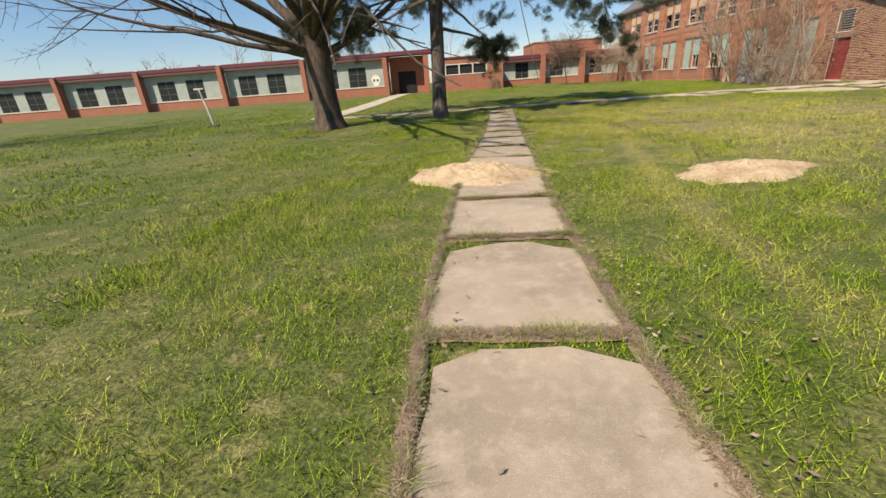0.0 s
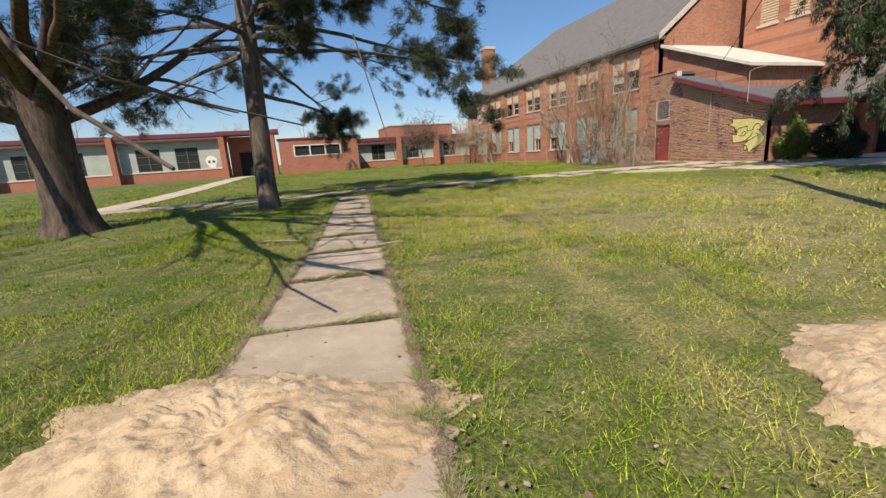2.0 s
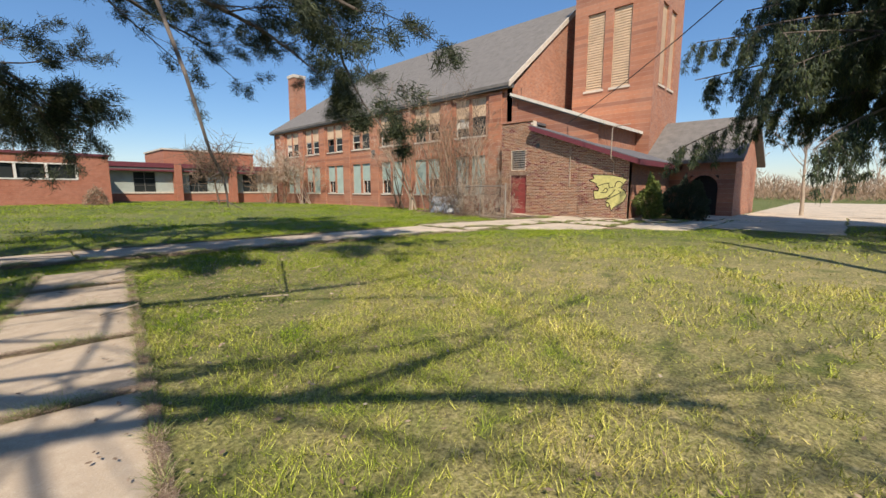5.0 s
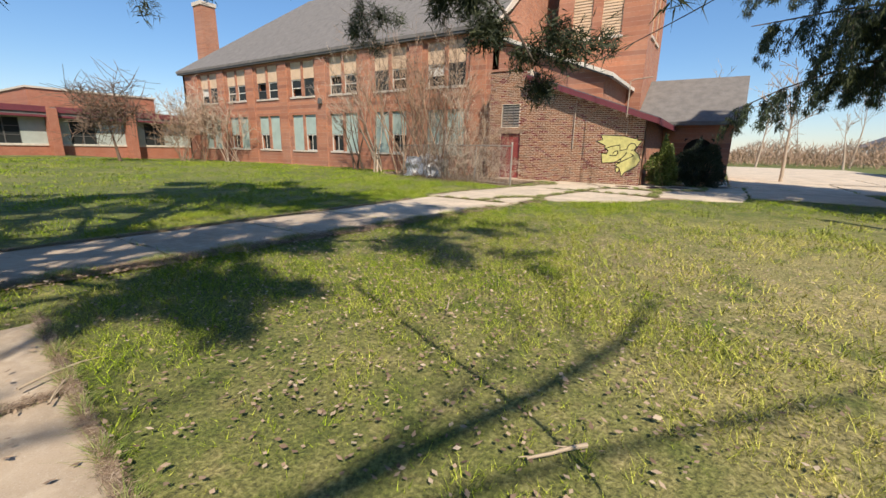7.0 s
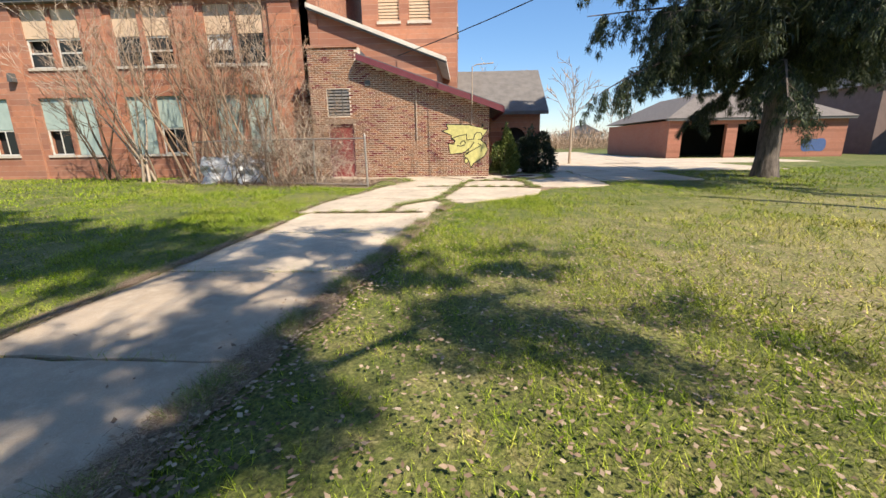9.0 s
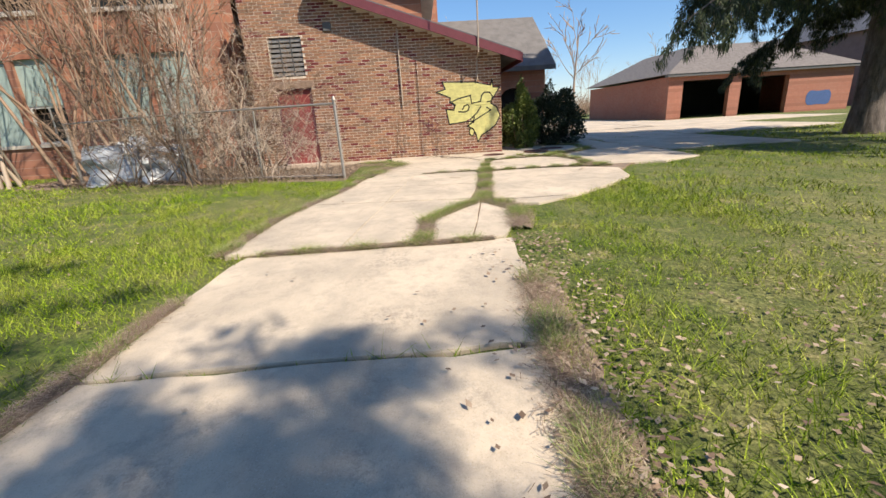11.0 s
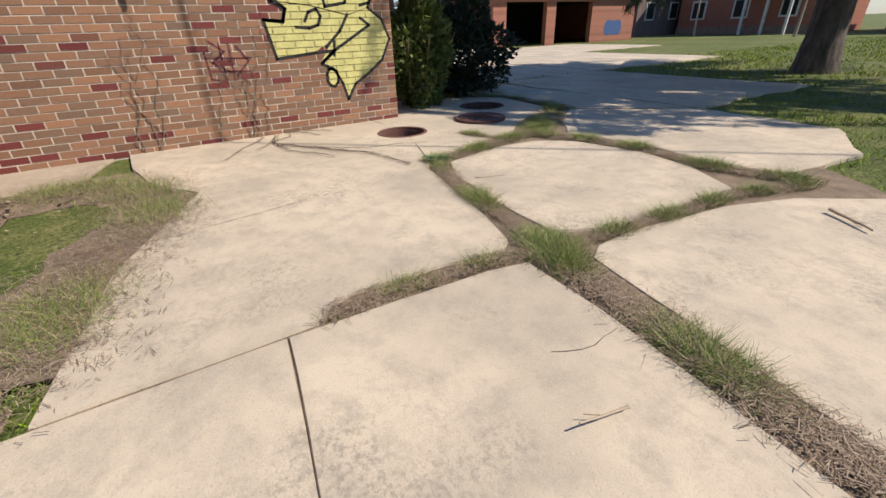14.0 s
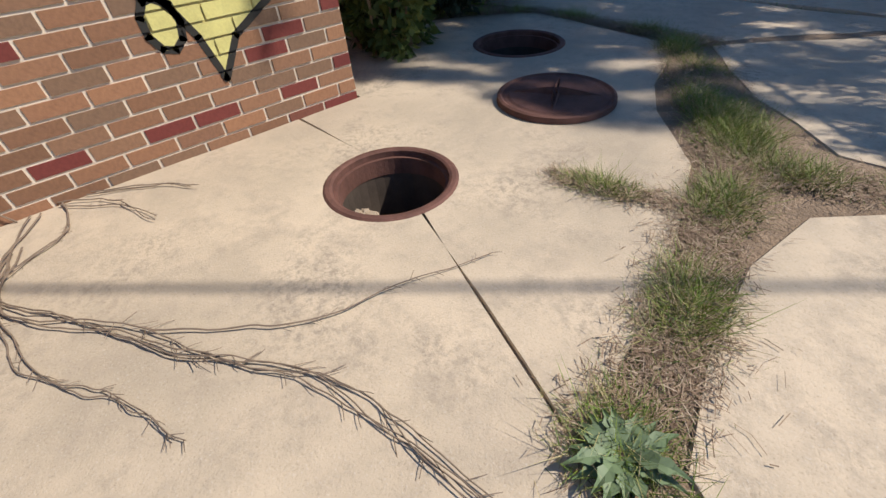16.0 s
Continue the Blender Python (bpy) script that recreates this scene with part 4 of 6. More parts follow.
raw("roof", [(GX - 0.4, -14.15, 2.9), (GX - 0.4, -27.8, 2.9), (30.3, -27.8, 2.9), (30.3, -14.15, 2.9), (20.0, -18.2, 5.0), (20.0, -23.8, 5.0), (27, -18.2, 5.0), (27, -23.8, 5.0)], [(0, 1, 5, 4), (1, 2, 7, 5), (2, 3, 6, 7), (3, 0, 4, 6), (4, 5, 7, 6), (3, 2, 1, 0)], M_groof, gar)
part("paint_patch", prismbm([(-25.2 + 0.9 * math.cos(k), 0.85 + 0.55 * math.sin(k) + 0.12 * math.sin(3 * k)) for k in np.arange(0, 6.25, 0.3)], "x", GX - 0.012, GX - 0.003), M_blue, gar, "blue graffiti blob")


def house(at, w, d, h, roof, wall_m, label):
    x, y = at
    t = thing("house", label, "house", (x, y, 0), group="far houses")
    part("wall", boxbm(x, x + d, y - w / 2, y + w / 2, -0.2, h), wall_m, t)
    part("roof", prismbm([(y - w / 2 - 0.4, h - 0.05), (y + w / 2 + 0.4, h - 0.05), (y, h + roof)], "x", x - 0.4, x + d + 0.4), M_shingle_d, t)
    for k in range(3):
        yy = y - w / 2 + w * (k + 0.5) / 3
        for zz in ((1.2, 2.6), (3.9, 5.1)) if h > 5 else ((1.1, 2.3),):
            wd = part("window", boxbm(x - 0.07, x - 0.003, yy - 0.6, yy + 0.6, zz[0], zz[1]), M_frame, t)
            part("pane", boxbm(x - 0.085, x - 0.072, yy - 0.48, yy + 0.48, zz[0] + 0.12, zz[1] - 0.12), M_glass, wd)


def brick_house(x, yn, w, d, h, label):
    """A brick house seen from the lawn: windows with white frames to the north and a white porch."""
    t = thing("house", label, "house", (x + w / 2, yn - d / 2, 0), group="far houses")
    part("wall", boxbm(x, x + w, yn - d, yn, -0.2, h), M_lowbrick, t)
    part("roof", prismbm([(x - 0.4, h - 0.05), (x + w + 0.4, h - 0.05), (x + w / 2, h + 3.2)], "y", yn - d - 0.4, yn + 0.4), M_shingle_d, t)
    part("foundation", boxbm(x - 0.04, x + w + 0.04, yn + 0.003, yn + 0.05, -0.2, 0.55), M_lintel, t)
    for k in range(3):
        u = x + w * (k + 0.5) / 3
        for z0, z1 in ((1.1, 2.5), (3.8, 5.0)):
            wd = part("window", boxbm(u - 0.6, u + 0.6, yn + 0.003, yn + 0.08, z0, z1, bev=0.01), M_frame, t)
            part("pane", boxbm(u - 0.46, u + 0.46, yn + 0.082, yn + 0.095, z0 + 0.13, z1 - 0.13), M_glass, wd)
    pc = part("porch", boxbm(x + w * 0.08, x + w * 0.42, yn + 0.06, yn + 1.8, 2.75, 3.0, bev=0.02), M_frame, t, "white porch roof")
    for u in (x + w * 0.1, x + w * 0.25, x + w * 0.4):
        part("post", boxbm(u - 0.08, u + 0.08, yn + 1.5, yn + 1.66, -0.1, 2.748), M_frame, pc)


brick_house(9.0, -37.0, 10.0, 9.0, 5.4, "red brick two-storey house with a white porch")
brick_house(-3.5, -39.0, 9.0, 9.0, 5.4, "red brick two-storey house with a white porch")
house((20, -37.5), 10, 9, 5.6, 3.6, M_house, "dark two-storey house with white window frames")
house((95, -30), 9, 8, 3.2, 2.4, M_frame, "small white far house")
house((48, -48), 10, 9, 5.4, 3.2, M_house, "dark two-storey house with white window frames")


# ---- trees ----
class Limbs:
    def __init__(self):
        self.v, self.f = [], []

    def tube(self, pts, radii, sides):
        base = len(self.v)
        ref = Vector((0.31, 0.17, 0.93))
        n = len(pts)
        for i, p in enumerate(pts):
            d = (pts[min(i + 1, n - 1)] - pts[max(i - 1, 0)]).normalized()
            a = d.cross(ref)
            if a.length < 0.05:
                a = d.cross(Vector((1, 0, 0)))
            a.normalize()
            b = d.cross(a)
            for k in range(sides):
                c = k * math.tau / sides
                self.v.append(p + (a * math.cos(c) + b * math.sin(c)) * radii[i])
        for i in range(n - 1):
            for k in range(sides):
                k2 = (k + 1) % sides
                self.f.append((base + i * sides + k, base + i * sides + k2, base + (i + 1) * sides + k2, base + (i + 1) * sides + k))


def limb(out, p, d, length, r0, r1, rnd, wander=0.12, lift=0.0, n=7, sides=6):
    """A crooked limb; returns its points and radii."""
    p, d = Vector(p), Vector(d).normalized()
    pts, rad = [p.copy()], [r0]
    for i in range(1, n + 1):
        d = (d + Vector((rnd.uniform(-1, 1), rnd.uniform(-1, 1), rnd.uniform(-1, 1))) * wander + Vector((0, 0, lift))).normalized()
        p = p + d * (length / n)
        pts.append(p.copy())
        rad.append(r0 + (r1 - r0) * (i / n) ** 0.8)
    out.tube(pts, rad, sides)
    return pts, rad


def side_dir(d, rnd, spread):
    d = d.normalized()
    q = Vector((rnd.uniform(-1, 1), rnd.uniform(-1, 1), rnd.uniform(-1, 1)))
    q = (q - d * q.dot(d)).normalized()
    return (d * math.cos(spread) + q * math.sin(spread)).normalized()


def branch_out(out, pts, rad, level, rnd, count, ratio=0.5, spread=0.8, lift=0.03, flat=1.0, tips=None, sides=4, minr=0.004, wander=0.16):
    """Side branches along a limb, down to twigs."""
    length = sum((b - a).length for a, b in zip(pts, pts[1:]))
    for _ in range(count):
        s = rnd.uniform(0.25, 1.0) * (len(pts) - 1)
        i = min(int(s), len(pts) - 2)
        p = pts[i].lerp(pts[i + 1], s - i)
        r = max(minr, (rad[i] + (rad[i + 1] - rad[i]) * (s - i)) * 0.55)
        d = side_dir(pts[i + 1] - pts[i], rnd, spread * rnd.uniform(0.6, 1.2))
        d.z *= flat
        q, w = limb(out, p, d, length * ratio * rnd.uniform(0.6, 1.2), r, max(minr * 0.6, r * 0.3), rnd, wander, lift, 4 if level > 1 else 3, sides if level > 1 else 3)
        if tips is not None:
            tips.append((q[-1], q[-1] - q[-2]))
            tips.append((q[len(q) // 2], q[-1] - q[-2]))
        if level > 1:
            branch_out(out, q, w, level - 1, rnd, max(2, int(count * 0.7)), ratio, spread, lift, flat, tips, sides, minr, wander)


def needles(tips, per, length, width, rnd_seed, droop=0.0, spread=1.0):
    """Sprays of needle blades round the given points."""
    r = np.random.default_rng(rnd_seed)
    P = np.array([t[0] for t in tips], dtype=np.float64)
    D = np.array([t[1].normalized() for t in tips], dtype=np.float64)
    n = len(P)
    c = np.repeat(P, per, 0) + r.normal(0, 0.07, (n * per, 3)) * spread
    d = np.repeat(D, per, 0) * 0.6 + r.normal(0, 0.7, (n * per, 3))
    d[:, 2] -= droop
    d /= np.linalg.norm(d, axis=1, keepdims=True)
    s = np.cross(d, r.normal(0, 1, (n * per, 3)))
    s /= np.linalg.norm(s, axis=1, keepdims=True)
    L = length * r.uniform(0.6, 1.3, (n * per, 1))
    wd = width * r.uniform(0.7, 1.3, (n * per, 1))
    v = np.stack([c - s * wd, c + s * wd, c + d * L], 1)
    return v.reshape(-1, 3)


def trunk_mesh(base, top_pts, radii, flare, m, parent, sides=20, lobes=5, seed=0):
    """A tapering trunk with root flare and furrowed bark."""
    pts = [Vector(p) for p in top_pts]
    V, F = [], []
    N = 16
    for i in range(N + 1):
        s = i / N * (len(pts) - 1)
        k = min(int(s), len(pts) - 2)
        p = pts[k].lerp(pts[k + 1], s - k)
        r = radii[k] + (radii[k + 1] - radii[k]) * (s - k)
        h = p.z - base[2]
        fl = flare * math.exp(-max(h, 0) / 0.28)
        for a in range(sides):
            c = a * math.tau / sides
            rr = r * (1 + 0.07 * noise.noise((math.cos(c) * 2, math.sin(c) * 2, h * 0.6 + seed)) + 0.05 * math.sin(a * 2.1)) + fl * (0.45 + 0.55 * math.cos(lobes * c + seed) ** 2)
            V.append((p.x + rr * math.cos(c), p.y + rr * math.sin(c), p.z))
    for i in range(N):
        for a in range(sides):
            b = (a + 1) % sides
            F.append((i * sides + a, i * sides + b, (i + 1) * sides + b, (i + 1) * sides + a))
    return raw("trunk", V, F, m, parent, smooth=True)


# maple
rm = random.Random(21)
maple = thing("maple_tree", "large bare maple tree with a thick furrowed trunk", "tree", (-25.85, -1.4, 0))
trunk_mesh((0, 0, 0), [(-25.8, -1.4, -0.05), (-25.8, -1.4, 1.4), (-25.85, -1.4, 2.6), (-25.95, -1.35, 3.4)], [0.47, 0.42, 0.47, 0.50], 0.30, M_bark, maple, seed=2)
big, tw = Limbs(), Limbs()
for a, dz, ln, r, z0 in ((-2, 1.25, 8.5, 0.25, 3.1), (175, 0.35, 8.5, 0.17, 2.9), (150, 0.9, 9, 0.22, 3.2), (215, 0.6, 8, 0.18, 3.0), (20, 0.35, 6.0, 0.17, 2.6), (60, 1.6, 9, 0.24, 3.3), (262, 1.1, 8, 0.20, 3.2), (300, 0.5, 6, 0.14, 2.9), (110, 0.5, 7, 0.16, 2.9), (190, 0.15, 8, 0.13, 2.6), (-25, 2.2, 9, 0.22, 3.3), (170, 2.0, 9, 0.24, 3.3), (235, 0.25, 7, 0.13, 2.7), (-72, 0.30, 12, 0.18, 3.2), (-64, 0.24, 12.2, 0.16, 3.2), (-56, 0.32, 12, 0.16, 3.3), (-80, 0.36, 12.5, 0.18, 3.3), (-44, 0.4, 12, 0.15, 3.3), (-88, 0.5, 12.5, 0.16, 3.3)):
    d = Vector((math.cos(radians(a)), math.sin(radians(a)), dz))
    ln = min(ln, 11.0)
    q, w = limb(big, (-25.9 + 0.2 * d.x, -1.38 + 0.2 * d.y, z0), d, ln, r, r * 0.22, rm, 0.13, 0.0, 10, 9)
    branch_out(tw, q, w, 2 if ln > 10 else 3, rm, 7, 0.42, 0.75, 0.02, minr=0.014 if ln > 10 else 0.006)
raw("limb", big.v, big.f, M_bark, maple, smooth=True)
raw("twig_crown", tw.v, tw.f, M_bark, maple)["kind"] = "stuff"

# tall maple far out on the lawn
rm2 = random.Random(44)
maple2 = thing("maple_tree", "tall bare maple tree at the lawn's edge", "tree", (-49.0, -4.0, 0))
trunk_mesh((0, 0, 0), [(-49.0, -4.0, -0.05), (-49.0, -4.0, 3), (-48.9, -3.9, 6), (-48.8, -3.8, 9)], [0.5, 0.45, 0.42, 0.36], 0.25, M_bark, maple2, seed=6)
big, tw = Limbs(), Limbs()
for az, dz, ln, r, z0 in ((45, 2.2, 11, 0.24, 8.5), (10, 1.4, 9, 0.18, 7.5), (80, 1.3, 9, 0.18, 7.8), (140, 1.4, 8, 0.17, 7.5), (200, 1.3, 8, 0.17, 7.2), (260, 1.4, 8, 0.17, 7.6), (320, 1.2, 9, 0.18, 7.4), (30, 3.5, 11, 0.22, 8.8), (100, 3.0, 10, 0.2, 8.8), (350, 2.4, 10, 0.18, 8.6), (60, 0.9, 8, 0.14, 7.0)):
    d = Vector((math.cos(radians(az)), math.sin(radians(az)), dz))
    q, w = limb(big, (-48.8 + 0.15 * d.x, -3.8 + 0.15 * d.y, z0), d, ln, r, r * 0.3, rm2, 0.10, 0.0, 9, 8)
    branch_out(tw, q, w, 2, rm2, 8, 0.42, 0.7, 0.02, minr=0.02)
raw("limb", big.v, big.f, M_bark, maple2, smooth=True)
raw("twig_crown", tw.v, tw.f, M_bark, maple2)["kind"] = "stuff"

# pine
rp = random.Random(5)
pine = thing("pine_tree", "tall pine with dark hanging needle clumps and long level branches", "tree", (-21.45, 0.35, 0))
trunk_mesh((0, 0, 0), [(-21.45, 0.35, -0.05), (-21.38, 0.33, 3), (-21.25, 0.3, 7), (-21.1, 0.3, 16)], [0.29, 0.26, 0.22, 0.07], 0.12, M_pbark, pine, seed=4)
bl, tips = Limbs(), []
for az, z, el, ln in ((12, 4.6, 0.0, 8.0), (-20, 5.2, 0.05, 6.2), (-45, 4.9, 0.0, 2.8), (40, 5.0, 0.0, 8.0), (70, 4.6, 0, 7), (100, 4.9, 0, 6.5), (135, 4.5, 0.05, 5.5), (165, 5.2, 0.1, 6), (200, 4.6, 0.0, 5), (235, 5.0, 0.05, 5), (285, 5.3, 0.1, 3.0), (320, 5.6, 0.1, 3.0), (5, 6.2, 0.15, 7.5), (-35, 6.8, 0.15, 3.4), (30, 7.0, 0.2, 7), (80, 6.8, 0.2, 6), (140, 7, 0.2, 6), (220, 7, 0.2, 6), (300, 7.4, 0.25, 2.8), (20, 8.2, 0.3, 5), (110, 8.4, 0.3, 5), (190, 8.4, 0.3, 4.5), (270, 8.6, 0.3, 2.6), (45, 3.4, -0.02, 4.2), (340, 9.4, 0.5, 3.5), (150, 9.6, 0.5, 3.5), (60, 9.8, 0.6, 3), (-28, 6.0, 0.12, 8.6), (0, 9.4, 0.15, 7.6), (-30, 9.6, 0.2, 7), (35, 10.2, 0.2, 6.2), (-10, 11, 0.25, 6.0), (75, 11, 0.25, 5.4), (-50, 11.4, 0.25, 5), (15, 12.2, 0.3, 5.2), (120, 12.4, 0.3, 4.6), (210, 12, 0.3, 4.6), (290, 12.6, 0.3, 4.4), (50, 13.4, 0.4, 4), (-20, 13.6, 0.4, 4), (170, 14, 0.5, 3.4), (90, 14.6, 0.5, 3), (0, 15, 0.6, 2.6), (250, 14.4, 0.5, 3)):
    d = Vector((math.cos(radians(az)), math.sin(radians(az)), el))
    f = z / 10
    if z > 5.9:
        ln = min(ln, max(2.2, 9.9 - 0.63 * z))
    p0 = (-21.45 + 0.35 * f, 0.34, z)
    q, w = limb(bl, p0, d, ln, 0.085, 0.02, rp, 0.10, -0.035, 9, 6)
    branch_out(bl, q[3:], w[3:], 2, rp, 9, 0.40, 0.9, -0.03, 0.55, tips, 3, 0.006, 0.2)
    tips.append((q[-1], q[-1] - q[-2]))
q, w = limb(bl, (-15.0, -0.2, 4.0), (0.35, -0.1, -0.9), 2.0, 0.03, 0.012, rp, 0.15, 0, 5, 5)
branch_out(bl, q, w, 2, rp, 6, 0.35, 0.9, -0.05, 1, tips, 3, 0.005)
hang = [Vector(p) for p in ((-18.75, -2.6, 4.3), (-18.6, -3.1, 3.2), (-18.42, -3.5, 2.15), (-18.27, -3.43, 1.6), (-18.16, -3.35, 1.42), (-18.12, -3.29, 1.27), (-18.11, -3.27, 1.16))]
bl.tube(hang, [0.022, 0.017, 0.014, 0.012, 0.011, 0.009, 0.005], 7)
for a, b in (((-18.2, -3.4, 1.45), (-18.28, -3.36, 1.40)), ((-18.16, -3.36, 1.22), (-18.05, -3.45, 1.14)), ((-18.16, -3.36, 1.22), (-18.26, -3.32, 1.22))):
    bl.tube([Vector(a), Vector(b)], [0.006, 0.003], 5)
raw("bough_crown", bl.v, bl.f, M_pbark, pine)["kind"] = "stuff"
tips = [t for t in tips if math.hypot(t[0].x + 21.3, t[0].y - 0.3) > 1.7]
polys("crown", needles([t for t in tips if t[0].z < 7.2], 115, 0.135, 0.0068, 3), 3, M_needle, pine)
high = [t for t in tips if t[0].z >= 7.2]
for side in (True, False):
    polys("upper_crown", needles([t for t in high if (t[0].y > 1.2) == side], 70 if side else 18, 0.2, 0.02, 13, spread=1.6), 3, M_needle, pine)["kind"] = "stuff"

# spruce
rs = random.Random(9)
spr = thing("spruce_tree", "big dark spruce with drooping needle sprays and bare lower trunk", "tree", (-1.44, -9.7, 0))
trunk_mesh((0, 0, 0), [(-1.44, -9.7, -0.05), (-1.38, -9.7, 4), (-1.3, -9.7, 9), (-1.3, -9.7, 15)], [0.34, 0.30, 0.22, 0.07], 0.15, M_pbark, spr, seed=7)
bl, tips = Limbs(), []
for k in range(102):
    z = 3.7 + 11.2 * (k / 84) ** 1.1 if k < 84 else rs.uniform(4.2, 8.2)
    az = k * 137.5 + rs.uniform(-15, 15)
    ln = (5.4 - 0.3 * (z - 2.5)) * rs.uniform(0.8, 1.1)
    if 90 < az % 360 < 205 and z > 3.4:
        ln *= 1.5 if 105 < az % 360 < 185 and z < 9 else 1.22
    if k >= 84:
        az, ln = rs.uniform(108, 172), rs.uniform(5.0, 6.3)
    if k in (17, 22):
        az, ln = 88 + k - 17, 6.9
    d = Vector((math.cos(radians(az)), math.sin(radians(az)), 0.05))
    q, w = limb(bl, (-1.38, -9.7, z), d, ln, 0.07, 0.015, rs, 0.08, -0.035, 8, 5)
    for i in range(2, len(q)):
        for _ in range(5):
            p = q[i - 1].lerp(q[i], rs.random())
            sd = side_dir(q[i] - q[i - 1], rs, 1.2)
            sd.z = -abs(sd.z) * 0.4 - 0.35
            qq, ww = limb(bl, p, sd, rs.uniform(0.5, 1.35), 0.012, 0.005, rs, 0.1, -0.3, 4, 3)
            for a in qq[1:]:
                tips.append((a, Vector((0, 0, -1))))
raw("bough_crown", bl.v, bl.f, M_pbark, spr)["kind"] = "stuff"
polys("crown", needles(tips, 66, 0.16, 0.0115, 8, droop=0.9, spread=0.85), 3, M_spruce, spr)


def bare_tree(name, at, h, r, rnd, label, m, spread=0.7, stems=1, levels=3, count=6, group="", lean=0.15, category="tree", ratio=0.5, minr=0.0, crook=0.0):
    x, y = at
    z = gz(x, y)
    t = thing(name, label, category, (x, y, z), group=group)
    tw = Limbs()
    for _ in range(stems):
        tr = Limbs()
        off = 0 if stems == 1 else 0.5
        d = Vector((rnd.uniform(-lean, lean), rnd.uniform(-lean, lean), 1))
        q, w = limb(tr, (x + rnd.uniform(-off, off), y + rnd.uniform(-off, off), z - 0.05), d, h * rnd.uniform(0.7, 1.0), r * rnd.uniform(0.7, 1.2), r * 0.15, rnd, 0.06 + 0.03 * (stems > 1) + crook, 0.02, 9, 6)
        raw("trunk" if stems == 1 else "stem", tr.v, tr.f, m, t, smooth=True)
        branch_out(tw, q[2:], w[2:], levels, rnd, count, ratio, spread, 0.08 if crook < 0.1 else 0.0, minr=minr or max(0.005, r * 0.06), wander=0.16 + crook)
    raw("twig_crown", tw.v, tw.f, m, t)["kind"] = "stuff"
    return t


# small tree on the lawn, wide crowned
small = bare_tree("small_tree", (-8.3, 27), 3.3, 0.13, random.Random(3), "small bare lawn tree with a wide twiggy crown", M_stemd, 1.4, 1, 3, 14, lean=0.05, ratio=0.78, minr=0.018)
# saplings against the school front
rk = random.Random(17)
for k, (x, y, h, s) in enumerate([(-1.3, 11.6, 6.3, 5), (-0.7, 13.2, 6.2, 5), (-1.0, 9.9, 6.5, 5), (-1.4, 8.4, 6.0, 5), (-0.5, 7.6, 5.2, 4), (0.1, 15.6, 4.8, 3), (-0.7, 10.8, 6.4, 4)]):
    bare_tree("sapling_clump", (x, y), h, 0.055, rk, "clump of bare upright saplings against the school wall", (M_twig, M_twig_g, M_stemd)[k % 3], 0.75, s + 2, 3, 7, "saplings by the school", 0.40, "sapling", 0.46, 0.0075, 0.02)
for x, y, h in ((-0.3, 29, 4.6), (-0.8, 31.5, 4.0), (-1.5, 33.5, 3.4), (-0.6, 35.5, 4.6)):
    bare_tree("shrub", (x, y), h, 0.03, rk, "bare grey shrub thicket by the far corner", M_twig_g if h > 4 else M_twig, 0.85, 9, 3, 7, "corner shrubs", 0.6, "shrub", 0.52, 0.015)
for k in range(26):
    x = -90 + k * 7.2 + rk.uniform(-2, 2)
    y = 70 + rk.uniform(0, 25)
    bare_tree("far_tree", (x, y), rk.uniform(7, 11) if x > -50 else rk.uniform(9, 14), 0.22, rk, "far bare tree on the skyline", M_twig_g, 0.7, 1, 3, 6, "far trees", 0.08, minr=0.03)
for x, y, h in ((40, -6, 8), (52, -16, 9), (60, -2, 9), (45, -28, 9), (36, -32, 9), (70, -30, 11), (26, 6, 7), (9.5, -5.5, 5.5), (7.5, -31, 6), (15, -33, 7), (32, 0, 8), (55, -42, 10), (80, -14, 11), (66, -10, 9), (58, -24, 8), (72, 4, 9), (48, 2, 7), (90, -40, 12), (75, -50, 12), (44, -14, 6), (85, -4, 10), (64, -36, 9)):
    bare_tree("far_tree", (x, y), h, 0.13, rk, "far bare tree on the skyline", M_twig_g, 0.7, 1, 3, 7, "far trees", 0.1, minr=0.02)


rb = np.random.default_rng(5)
nb = 42000
fbx, fby = rb.uniform(48, 95, nb), rb.uniform(-75, 14, nb)
fbh = 1.2 + 2.6 * np.abs(np.sin(fbx * 0.37 + np.sin(fby * 0.21) * 3) * np.sin(fby * 0.29 + 1.0))
fbz = rb.random(nb) * fbh
fba = rb.uniform(0, math.tau, nb)
fbl = np.stack([rb.normal(0, 0.35, nb), rb.normal(0, 0.35, nb), rb.uniform(0.3, 0.9, nb)], 1)
fb0 = np.stack([fbx, fby, fbz], 1)
fbw = np.stack([np.cos(fba), np.sin(fba), 0 * fba], 1) * 0.05
tagged(polys("far_brush", np.stack([fb0 - fbw, fb0 + fbw, fb0 + fbl], 1).reshape(-1, 3), 3, M_twig), "far thicket of bare brown brush", "brush", kind="stuff")


